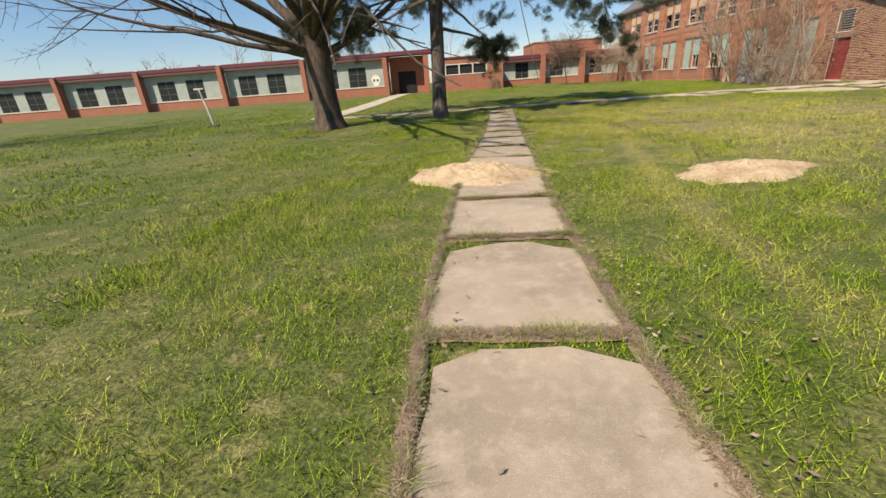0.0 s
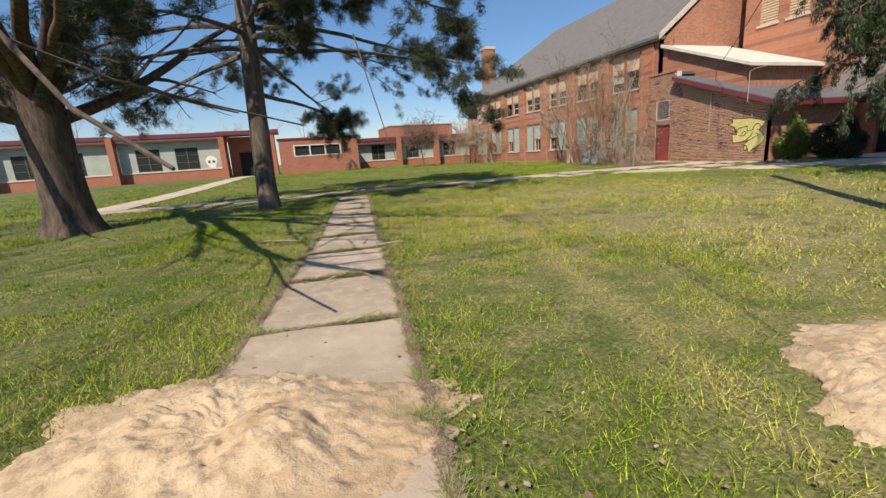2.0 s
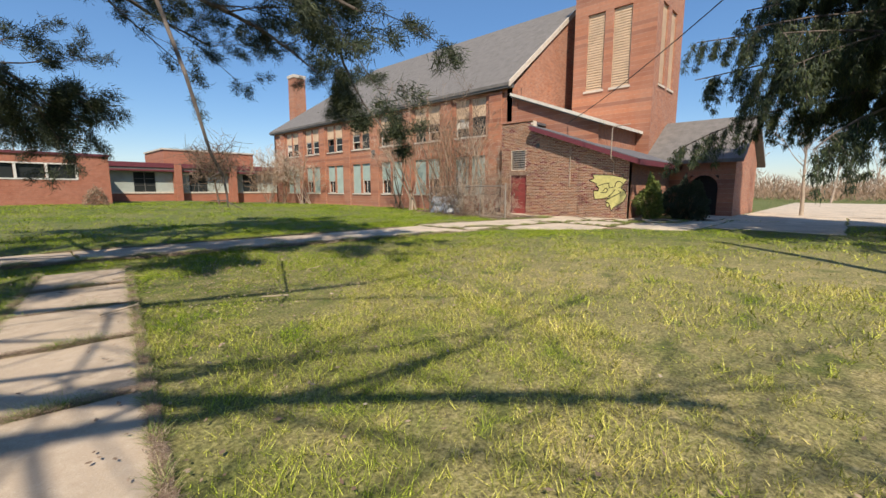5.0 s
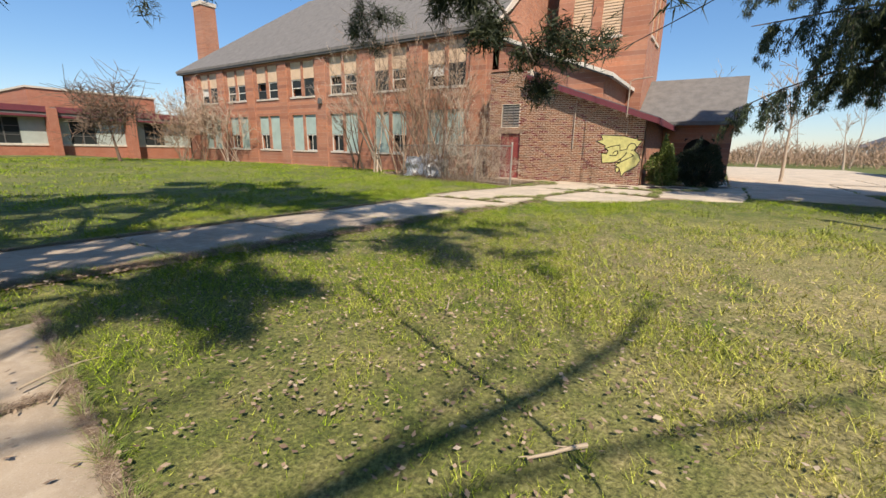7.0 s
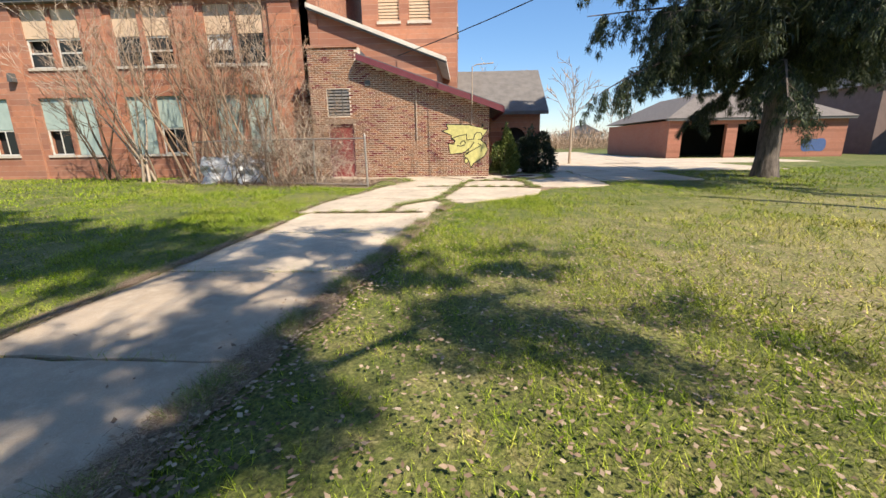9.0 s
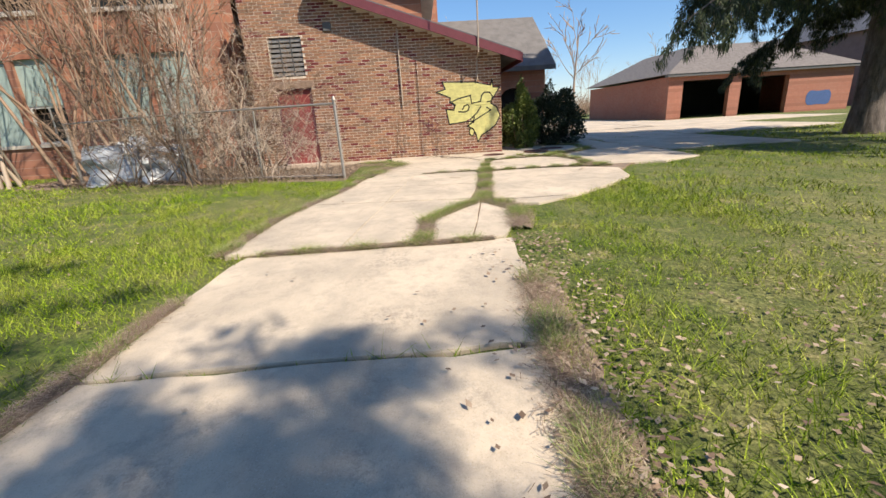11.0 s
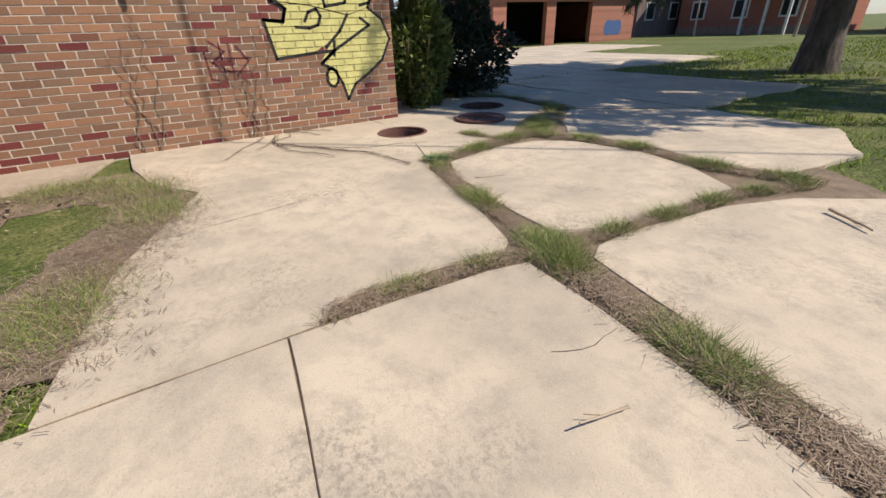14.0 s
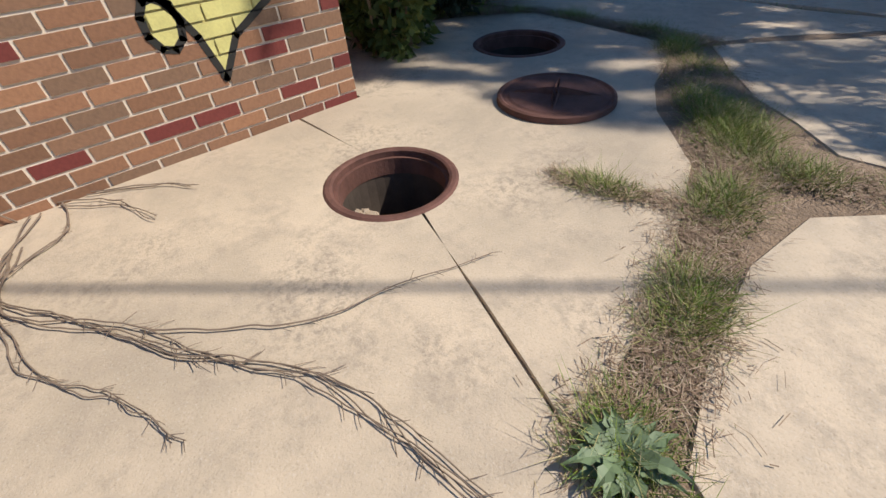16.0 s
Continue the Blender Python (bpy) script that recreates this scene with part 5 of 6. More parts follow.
def bush(name, at, size, m, n, label, seed, cards=0.045):
    """A leafy bush: uneven mass of small leaf blades on stems."""
    x, y = at
    r = np.random.default_rng(seed)
    t = thing(name, label, "bush", (x, y, 0))
    dirs = r.normal(0, 1, (n, 3))
    dirs /= np.linalg.norm(dirs, axis=1, keepdims=True)
    lump = 1 + 0.22 * np.sin(dirs[:, 0] * 5 + seed) * np.cos(dirs[:, 2] * 6) + 0.15 * np.sin(dirs[:, 1] * 9)
    rad = r.uniform(0.55, 1.0, n) ** 0.5 * lump
    c = dirs * rad[:, None] * np.array(size) / 2
    c[:, 2] += size[2] / 2
    c[:, 2] = np.abs(c[:, 2])
    hgt = np.clip(c[:, 2] / size[2], 0, 1.2)
    side = np.arctan2(c[:, 1], c[:, 0])
    c[:, :2] *= (1.12 - 0.55 * hgt ** 2 + 0.12 * np.sin(side * 3 + hgt * 7 + seed))[:, None]
    c[:, 2] *= 1 + 0.16 * np.sin(side * 2 + seed * 2)
    c += np.array([x, y, 0])
    d = dirs + r.normal(0, 0.6, (n, 3)) + np.array([0, 0, 0.5])
    d /= np.linalg.norm(d, axis=1, keepdims=True)
    s = np.cross(d, r.normal(0, 1, (n, 3)))
    s /= np.linalg.norm(s, axis=1, keepdims=True)
    L = cards * 2.2 * r.uniform(0.6, 1.4, (n, 1))
    wd = cards * 0.5 * r.uniform(0.6, 1.4, (n, 1))
    v = np.stack([c, c + d * L * 0.5 + s * wd, c + d * L, c + d * L * 0.5 - s * wd], 1)
    polys("leaves", v.reshape(-1, 3), 4, m, t)
    st = Limbs()
    rr = random.Random(seed)
    for _ in range(14):
        limb(st, (x + rr.uniform(-0.15, 0.15), y + rr.uniform(-0.15, 0.15), -0.03), (rr.uniform(-0.6, 0.6), rr.uniform(-0.6, 0.6), 1), size[2] * 0.7, 0.02, 0.006, rr, 0.1, 0, 5, 5)
    raw("stems", st.v, st.f, M_twig, t)


bush("evergreen_bush", (0.75, -0.75), (1.05, 1.0, 1.75), M_bush, 9000, "yellow-green evergreen bush at the annex corner", 4)
bush("dark_bush", (1.5, -2.0), (1.5, 1.9, 1.6), M_dbush, 12000, "dense dark bush beside the drive", 6)
bush("dead_bush", (-15.2, 29.5), (1.2, 1.2, 1.3), M_leaf, 2500, "dry brown bush on the lawn", 8)

# ---- street things ----
pole = thing("utility_pole", "pale weathered bare pole standing in the lawn", "pole", (-11.85, -10.1, 0))
bm = bmesh.new()
tube(bm, [(-11.85, -10.1, -0.1), (-11.83, -10.1, 4), (-11.8, -10.1, 8)], [0.15, 0.135, 0.11], 16)
part("shaft", bm, M_pole, pole, smooth=True)
part("cap", boxbm(-11.93, -11.67, -10.22, -9.98, 8.0, 8.06), M_steel, pole)


def cable(name, a, b, sag, r, label):
    pts = [Vector(a).lerp(Vector(b), s / 16) - Vector((0, 0, 4 * sag * (s / 16) * (1 - s / 16))) for s in range(17)]
    bm = bmesh.new()
    tube(bm, pts, [r] * 17, 6)
    return tagged(link(name, bm, M_cable), label, "cable")


cable("overhead_cable", (1.2, 3.65, 4.8), (-11.9, -9.98, 7.6), 0.45, 0.016, "black overhead service cable sagging from the annex mast")

sc = thing("sign_stake", "leaning bare stake with a small foot on the lawn", "stake", (-33.7, 5.2, 0))
bm = bmesh.new()
tube(bm, [(-33.62, 5.2, -0.02), (-33.75, 5.2, 0.9), (-33.95, 5.2, 1.9)], [0.05, 0.045, 0.045], 8)
part("stake", bm, M_pole, sc)
part("foot", boxbm(-33.85, -33.35, 5.1, 5.32, 0, 0.09, bev=0.02), M_dframe, sc)
part("crossbar", boxbm(-34.2, -33.7, 5.16, 5.24, 1.86, 1.94, bev=0.01), M_pole, sc)

# ---- sand ----
def sand_pile(name, cx, cy, rx, ry, h, turn, label, seed):
    """A loose heap with an uneven outline that runs out into the grass."""
    V, F = [], []
    NR, NA = 44, 180
    for i in range(NR + 1):
        f = i / NR
        for k in range(NA):
            a = k * math.tau / NA
            out = 1 + 0.42 * noise.noise((math.cos(a) * 1.4 + seed, math.sin(a) * 1.4, seed)) + 0.2 * noise.noise((math.cos(a) * 4, math.sin(a) * 4, seed)) + 0.13 * noise.noise((math.cos(a) * 9, math.sin(a) * 9, seed)) + 0.08 * noise.noise((math.cos(a) * 24, math.sin(a) * 24, seed))
            out = 1 + (out - 1) * f ** 5
            u, v = rx * f * out * math.cos(a), ry * f * out * math.sin(a)
            x = cx + u * math.cos(turn) - v * math.sin(turn)
            y = cy + u * math.sin(turn) + v * math.cos(turn)
            clod = max(0.0, noise.noise((x * 7, y * 7, seed))) ** 1.5
            z = h * (1 - f ** 1.6) * (0.7 + 0.75 * noise.noise((x * 1.9, y * 1.9, seed))) + 0.07 * noise.noise((x * 4.5, y * 4.5, seed)) * (1 - f) + 0.06 * clod * (1 - f * f) + 0.03 * noise.noise((x * 14, y * 14, seed)) * (1 - 0.6 * f) + 0.02 * noise.noise((x * 31, y * 31, seed)) + 0.04 - 0.075 * f ** 4
            V.append((x, y, z))
    for i in range(NR):
        for k in range(NA):
            b = (k + 1) % NA
            F.append((i * NA + k, i * NA + b, (i + 1) * NA + b, (i + 1) * NA + k))
    return tagged(raw(name, V, F, M_sand, smooth=True), label, "sand mound")


HEAPS = [(-20.98, -11.85, 1.05, 0.85), (-17.45, -12.75, 0.95, 0.58)]
sand_pile("sand_mound", -20.98, -11.85, 1.22, 0.86, 0.15, -0.42, "heap of dry tan sand dumped across the front walk", 3.1)
sand_pile("sand_mound", -17.45, -12.75, 0.98, 0.62, 0.085, 0.1, "heap of dry tan sand dumped on the lawn", 5.3)

# ---- manholes ----
def ring_mesh(cx, cy, z, r0, r1, h):
    bm = bmesh.new()
    prof = [(r0, -h), (r0, -0.03), (r0 + 0.018, -0.03), (r0 + 0.018, 0.0), (r0 + 0.03, 0.006), (r1 - 0.015, 0.006), (r1, -0.004), (r1, -h)]
    N = 48
    rings = [[bm.verts.new((cx + r * math.cos(k * math.tau / N), cy + r * math.sin(k * math.tau / N), z + dz)) for k in range(N)] for r, dz in prof]
    for a, b in zip(rings, rings[1:]):
        for k in range(N):
            bm.faces.new((a[k], a[(k + 1) % N], b[(k + 1) % N], b[k]))
    bmesh.ops.recalc_face_normals(bm, faces=bm.faces[:])
    return bm


def well(cx, cy, r):
    bm = bmesh.new()
    N = 32
    lo = [bm.verts.new((cx + r * math.cos(k * math.tau / N), cy + r * math.sin(k * math.tau / N), -1.3)) for k in range(N)]
    hi = [bm.verts.new((cx + r * math.cos(k * math.tau / N), cy + r * math.sin(k * math.tau / N), 0.0)) for k in range(N)]
    for k in range(N):
        bm.faces.new((lo[k], hi[k], hi[(k + 1) % N], lo[(k + 1) % N]))
    bm.faces.new(lo)
    return bm


for cx, cy, r in WELLS:
    mh = thing("manhole", "open round manhole with a rusty iron rim in the concrete", "manhole", (cx, cy, 0.03), group="open manholes")
    part("rim", ring_mesh(cx, cy, 0.032, r, r + 0.065, 0.12), M_rust, mh, "rusty iron rim")
    # shaft wall carries its depth shade as colour
    part("shaft", well(cx, cy, r + 0.005), M_shaft_shade, mh, "brick shaft coloured near-black for the shade inside")
deb = thing("rubble", "grey rubble lying on the ledge of the open manhole", "rubble", (WELLS[0][0] + 0.16, WELLS[0][1] + 0.15, -0.2))
bm = bmesh.new()
for k in range(14):
    m = pose(WELLS[0][0] + 0.10 + 0.09 * rng.random(), WELLS[0][1] + 0.08 + 0.1 * rng.random(), -0.28 + 0.09 * rng.random(), rng.uniform(0, 90), rng.uniform(0, 90), rng.uniform(0, 90)) @ Matrix.Diagonal((0.05, 0.035, 0.03, 1))
    bmesh.ops.create_icosphere(bm, subdivisions=1, radius=1, matrix=m)
part("stone", bm, M_walk, deb)
part("ledge", boxbm(WELLS[0][0] + 0.02, WELLS[0][0] + 0.22, WELLS[0][1] + 0.03, WELLS[0][1] + 0.2, -0.36, -0.3), M_walk, deb)

lid = thing("manhole_cover", "loose round rusty manhole cover with a raised cross", "manhole cover", (-0.95, -0.78, 0.03))
bm = bmesh.new()
N = 48
prof = [(0.0, 0.062), (0.27, 0.062), (0.285, 0.056), (0.31, 0.056), (0.325, 0.066), (0.34, 0.06), (0.345, 0.03), (0.0, 0.03)]
rings = []
for r, z in prof:
    rings.append([bm.verts.new((-0.95 + r * math.cos(k * math.tau / N), -0.78 + r * math.sin(k * math.tau / N), z + 0.004)) for k in range(N)] if r else None)
for a, b in zip(rings, rings[1:]):
    if a and b:
        for k in range(N):
            bm.faces.new((a[k], b[k], b[(k + 1) % N], a[(k + 1) % N]))
bm.faces.new(rings[1])
bm.faces.new(rings[-2][::-1])
part("disc", bm, M_rust, lid, smooth=False)
for a in (33, 123):
    bm = bmesh.new()
    d = Vector((math.cos(radians(a)), math.sin(radians(a)), 0))
    n_ = Vector((-d.y, d.x, 0))
    pts = [(0.26, 0.008, 0.0), (0.05, 0.022, 0.028), (-0.05, 0.022, 0.028), (-0.26, 0.008, 0.0)]
    c0 = Vector((-0.95, -0.78, 0.0665))
    top = [bm.verts.new(c0 + d * s + n_ * w * 0.6 + Vector((0, 0, h))) for s, w, h in pts] + [bm.verts.new(c0 + d * s - n_ * w * 0.6 + Vector((0, 0, h))) for s, w, h in pts[::-1]]
    low = [bm.verts.new(c0 + d * s + n_ * w - Vector((0, 0, 0.004))) for s, w, h in pts] + [bm.verts.new(c0 + d * s - n_ * w - Vector((0, 0, 0.004))) for s, w, h in pts[::-1]]
    bm.faces.new(top)
    for k in range(8):
        bm.faces.new((low[k], low[(k + 1) % 8], top[(k + 1) % 8], top[k]))
    bmesh.ops.recalc_face_normals(bm, faces=bm.faces[:])
    part("rib", bm, M_rust, lid)


# ---- vegetation in the joints, lawn, litter ----
def inside(px, py, poly):
    res = np.zeros(len(px), dtype=bool)
    n = len(poly)
    for i in range(n):
        (xa, ya), (xb, yb) = poly[i], poly[(i + 1) % n]
        hit = ((ya > py) != (yb > py)) & (px < (xb - xa) * (py - ya) / ((yb - ya) or 1e-9) + xa)
        res ^= hit
    return res


def paved(px, py):
    res = np.zeros(len(px), dtype=bool)
    for poly in PAVED:
        xs, ys = [p[0] for p in poly], [p[1] for p in poly]
        near = (px > min(xs)) & (px < max(xs)) & (py > min(ys)) & (py < max(ys))
        if near.any():
            k = np.where(near)[0]
            res[k] |= inside(px[k], py[k], poly)
    return res


def gza(x, y):
    s1 = np.clip((y - 9) / 24, 0, 1)
    s2 = np.clip((-2 - x) / 6, 0, 1)
    return 0.3 * s1 * s1 * (3 - 2 * s1) * s2 * s2 * (3 - 2 * s2)


def blades(x, y, z, h, w, r, lean=0.5):
    """Single grass blades as slim triangles."""
    n = len(x)
    a = r.uniform(0, math.tau, n)
    b = r.uniform(0, math.tau, n)
    ln = h * lean * r.uniform(0.2, 1.3, n)
    p0 = np.stack([x - np.cos(a) * w, y - np.sin(a) * w, z], 1)
    p1 = np.stack([x + np.cos(a) * w, y + np.sin(a) * w, z], 1)
    p2 = np.stack([x + np.cos(b) * ln, y + np.sin(b) * ln, z + h * r.uniform(0.6, 1.2, n)], 1)
    return np.stack([p0, p1, p2], 1).reshape(-1, 3)


ROUTE = np.array([(-21.4, -18.5), (-20.8, -14), (-20, -10.5), (-19.2, -5), (-18.7, -1.2), (-17.5, 1.0), (-14.5, 2.2), (-9, 2.8), (-5.7, 2.7), (-2.4, 1.3)])


def off_route(x, y):
    best = np.full(len(x), 1e9)
    for a, b in zip(ROUTE, ROUTE[1:]):
        d = b - a
        s = np.clip(((x - a[0]) * d[0] + (y - a[1]) * d[1]) / (d @ d), 0, 1)
        best = np.minimum(best, np.hypot(x - a[0] - s * d[0], y - a[1] - s * d[1]))
    return best


def sprinkle(n, x0, x1, y0, y1, r):
    x, y = r.uniform(x0, x1, n), r.uniform(y0, y1, n)
    ok = ~paved(x, y) & ~((x > -3.6 + (y - 4) * 0.26) & (y > 3.9) & (y < 13)) & ~((x > -0.05) & (y > -0.05) & (y < 8)) & ~((x > 1.2) & (y > 6))
    for hx, hy, hr, hs in HEAPS:
        ok &= ((x - hx) / hr) ** 2 + ((y - hy) / hs) ** 2 > 0.5 + 0.55 * r.random(len(x))
    return x[ok], y[ok]


rg = np.random.default_rng(31)
WAVES = [(*(rg.normal(0, 1, 2) * f), rg.uniform(0, 6.3)) for f in (0.7, 1.1, 1.9, 2.7, 3.9, 5.5, 8.0, 13.0, 19.0, 28.0, 40.0)]
sets = []
for n, lo, hi, h, w, box_ in ((1150000, 0, 3.6, 0.07, 0.0030, (-26, -4, -23, 7)), (620000, 3.2, 8, 0.075, 0.0055, (-30, 3, -26, 13)), (420000, 7, 30, 0.08, 0.012, (-48, 4, -30, 37))):
    x, y = sprinkle(n, *box_, rg)
    d = off_route(x, y)
    k = (d >= lo) & (d < hi)
    x, y, d = x[k], y[k], d[k]
    patch = sum(np.sin(x * fx_ + y * fy_ + ph) for fx_, fy_, ph in WAVES)
    patch = 1 / (1 + np.exp(-patch * 1.3))
    keep = rg.random(len(x)) < 0.28 + 0.72 * patch
    x, y, patch = x[keep], y[keep], patch[keep]
    sets.append(blades(x, y, gza(x, y) - 0.01, h * (0.3 + 0.95 * patch) * rg.uniform(0.5, 1.25, len(x)), w * rg.uniform(0.6, 1.3, len(x)), rg, 1.1))
tagged(polys("grass", np.concatenate(sets), 3, M_blade), "short patchy spring grass of the lawn", "grass", kind="stuff")


def litter(n, x0, x1, y0, y1, size, r, weight):
    x, y = r.uniform(x0, x1, n), r.uniform(y0, y1, n)
    k = r.random(n) < weight(x, y)
    x, y = x[k], y[k]
    on = paved(x, y)
    k = ~on | (r.random(len(x)) < 0.22)
    x, y, on = x[k], y[k], on[k]
    n = len(x)
    z = gza(x, y) + np.where(on, 0.042, 0.02 + 0.03 * r.random(n))
    a = r.uniform(0, math.tau, n)
    L, w = size * r.uniform(0.5, 1.3, n), size * r.uniform(0.35, 0.75, n)
    t1, t2 = r.uniform(-0.6, 0.6, n) * L, r.uniform(-0.6, 0.6, n) * w
    c, s = np.cos(a), np.sin(a)
    P = lambda u, v, h: np.stack([x + c * u - s * v, y + s * u + c * v, z + np.abs(h)], 1)
    return np.stack([P(-L, 0 * w, 0 * L), P(0 * L, -w, t2), P(L, 0 * w, t1), P(0 * L, w, 0 * L)], 1).reshape(-1, 3)


def leaf_w(x, y):
    d = np.clip(1 - np.hypot((x + 15.0) / 6.0, (y + 1.0) / 4.5), 0, 1)
    e = np.exp(-((y - (2.75 - 0.125 * (x + 18))) / 0.3) ** 2) * (x > -20) * (x < -9)
    f = np.exp(-(np.minimum(np.abs(x + 20.9 - (y + 9.6) * 0.11), np.abs(x + 19.72 - (y + 9.6) * 0.11)) / 0.2) ** 2) * (y < 2) * 0.7
    g = np.exp(-((x + 3.3) / 0.9) ** 2) * np.clip((y - 3.6) / 1.5, 0, 1) * (y < 11)
    return np.clip(0.05 + d * 1.1 + e + f + g, 0, 1) * np.where((x > -9.6) & (y > -3) & (y < 3.5), 0.0, 1.0)


tagged(polys("leaf_litter", litter(110000, -25, -1, -20, 11, 0.019, rg, leaf_w), 4, M_leaf), "scattered dry curled leaves over lawn and walks", "leaf litter", kind="stuff")
tagged(polys("leaf_litter", litter(9000, -25, -1, -20, 11, 0.027, rg, lambda x, y: leaf_w(x, y) * 0.5), 4, M_leaf), "larger dry fallen leaves over lawn and walks", "leaf litter", kind="stuff")

edge_w = lambda x, y: np.exp(-((y - (2.62 - 0.125 * (x + 18))) / 0.28) ** 2)
tagged(polys("leaf_litter", litter(14000, -20, -9, 0.9, 3.4, 0.021, rg, edge_w), 4, M_leaf), "brown dry leaves gathered along the cross walk's edge", "leaf litter", kind="stuff")
shade_w = lambda x, y: np.clip(1.3 - np.hypot((x + 14.0) / 4.0, (y + 0.6) / 2.6), 0, 1)
tagged(polys("leaf_litter", litter(5000, -18, -9.8, -3.5, 2.2, 0.02, rg, shade_w), 4, M_leaf), "pale dry leaves lying thick on the shaded lawn", "leaf litter", kind="stuff")


def ribbon(pts, width, z, seed):
    """A strip of soil along a joint."""
    V, F = [], []
    P = [Vector(p) for p in pts]
    line = []
    for a, b in zip(P, P[1:]):
        k = max(2, int((b - a).length / 0.1))
        line += [a + (b - a) * i / k for i in range(k)]
    line.append(P[-1])
    for i, p in enumerate(line):
        d = (line[min(i + 1, len(line) - 1)] - line[max(0, i - 1)]).normalized()
        nn = Vector((-d.y, d.x))
        wl = width * (0.8 + 0.6 * noise.noise((p.x * 3, p.y * 3, seed)))
        wr = width * (0.8 + 0.6 * noise.noise((p.x * 3, p.y * 3, seed + 9)))
        for s, hgt in ((-wl, -0.02), (-wl * 0.4, 0.006), (wr * 0.4, 0.008), (wr, -0.02)):
            V.append((p.x + nn.x * s, p.y + nn.y * s, z + hgt + gz(p.x, p.y) + 0.008 * noise.noise((p.x * 9, p.y * 9, s * 30))))
    for i in range(len(line) - 1):
        for k in range(3):
            F.append((i * 4 + k, i * 4 + k + 1, (i + 1) * 4 + k + 1, (i + 1) * 4 + k))
    return V, F


JOINTS = [
    ([(-2.05, -0.72), (-1.7, -1.25), (-1.3, -1.8)], 0.16, 2.2),
    ([(-4.05, 1.12), (-4.25, 1.15), (-4.45, 1.2)], 0.14, 2.5),
    ([(-2.3, 0.78), (-2.28, 0.45), (-2.2, 0.15), (-2.1, -0.15), (-2.02, -0.6), (-1.75, -1.05), (-1.3, -1.6), (-0.95, -2.2)], 0.12, 1.5),
    ([(-2.1, -0.75), (-2.6, -0.98), (-3.3, -1.1), (-3.9, -1.0), (-4.6, -1.2)], 0.11, 1.5),
    ([(-2.05, -0.3), (-1.7, -0.17), (-1.45, -0.12)], 0.06, 0.8),
    ([(-2.45, 0.8), (-3.0, 0.96), (-3.6, 1.05), (-4.1, 1.12)], 0.08, 1.1),
    ([(-4.22, 1.12), (-4.3, 0.8), (-4.34, 0.3), (-4.4, -0.5), (-4.6, -1.05)], 0.06, 1.0),
    ([(-4.2, 1.18), (-4.6, 1.22), (-5.2, 1.3), (-6.2, 1.45), (-7.2, 1.62)], 0.10, 1.3),
    ([(-4.2, 1.25), (-4.16, 1.6), (-4.12, 2.2), (-4.15, 2.4)], 0.06, 0.45),
    ([(-7.2, 1.6), (-7.55, 1.95), (-7.9, 2.2), (-8.2, 2.4), (-9.0, 2.45)], 0.09, 0.7),
    ([(-7.2, 1.58), (-7.6, 1.38), (-8.0, 1.33), (-8.7, 1.5)], 0.12, 1.0),
    ([(-3.9, 3.55), (-3.1, 3.4), (-2.3, 3.05), (-1.6, 3.1), (-1.1, 3.5), (-1.2, 4.2)], 0.30, 1.1),
    ([(-1.2, -2.3), (0.5, -2.35), (1.5, -1.3)], 0.1, 0.6),
]
for k in range(len(LEFT) - 1):
    JOINTS.append(([LEFT[k], LEFT[k + 1]], 0.035, 0.3))
    JOINTS.append(([RIGHT[k], RIGHT[k + 1]], 0.035, 0.3))
for v in cuts[1:-1]:
    JOINTS.append(([(along(LEFT, v), v), (along(RIGHT, v), v - 0.12)], 0.045, 0.35))
JOINTS.append(([(-20, 3.0), (-18, 2.72), (-15, 2.36), (-12, 1.95), (-10, 1.7)], 0.11, 0.7))
JOINTS.append(([(-19, 4.5), (-15, 4.32), (-10, 4.12)], 0.07, 0.2))
JOINTS.append(([(-9.05, 1.8), (-9.05, 2.8), (-9.05, 3.9)], 0.05, 0.5))
JOINTS.append(([(-9.0, 4.3), (-7.6, 4.25), (-5.5, 3.75), (-4.0, 3.6)], 0.08, 0.6))
sv, sf = [], []
for pts, wd, _ in JOINTS:
    v, f = ribbon(pts, wd * 1.5, 0.022, 2.0)
    sf += [tuple(i + len(sv) for i in q) for q in f]
    sv += v
tagged(raw("joint_soil", sv, sf, M_soil, smooth=True), "dark soil and dry thatch filling the drive joints", "soil", kind="stuff")
wv, wl = [], []
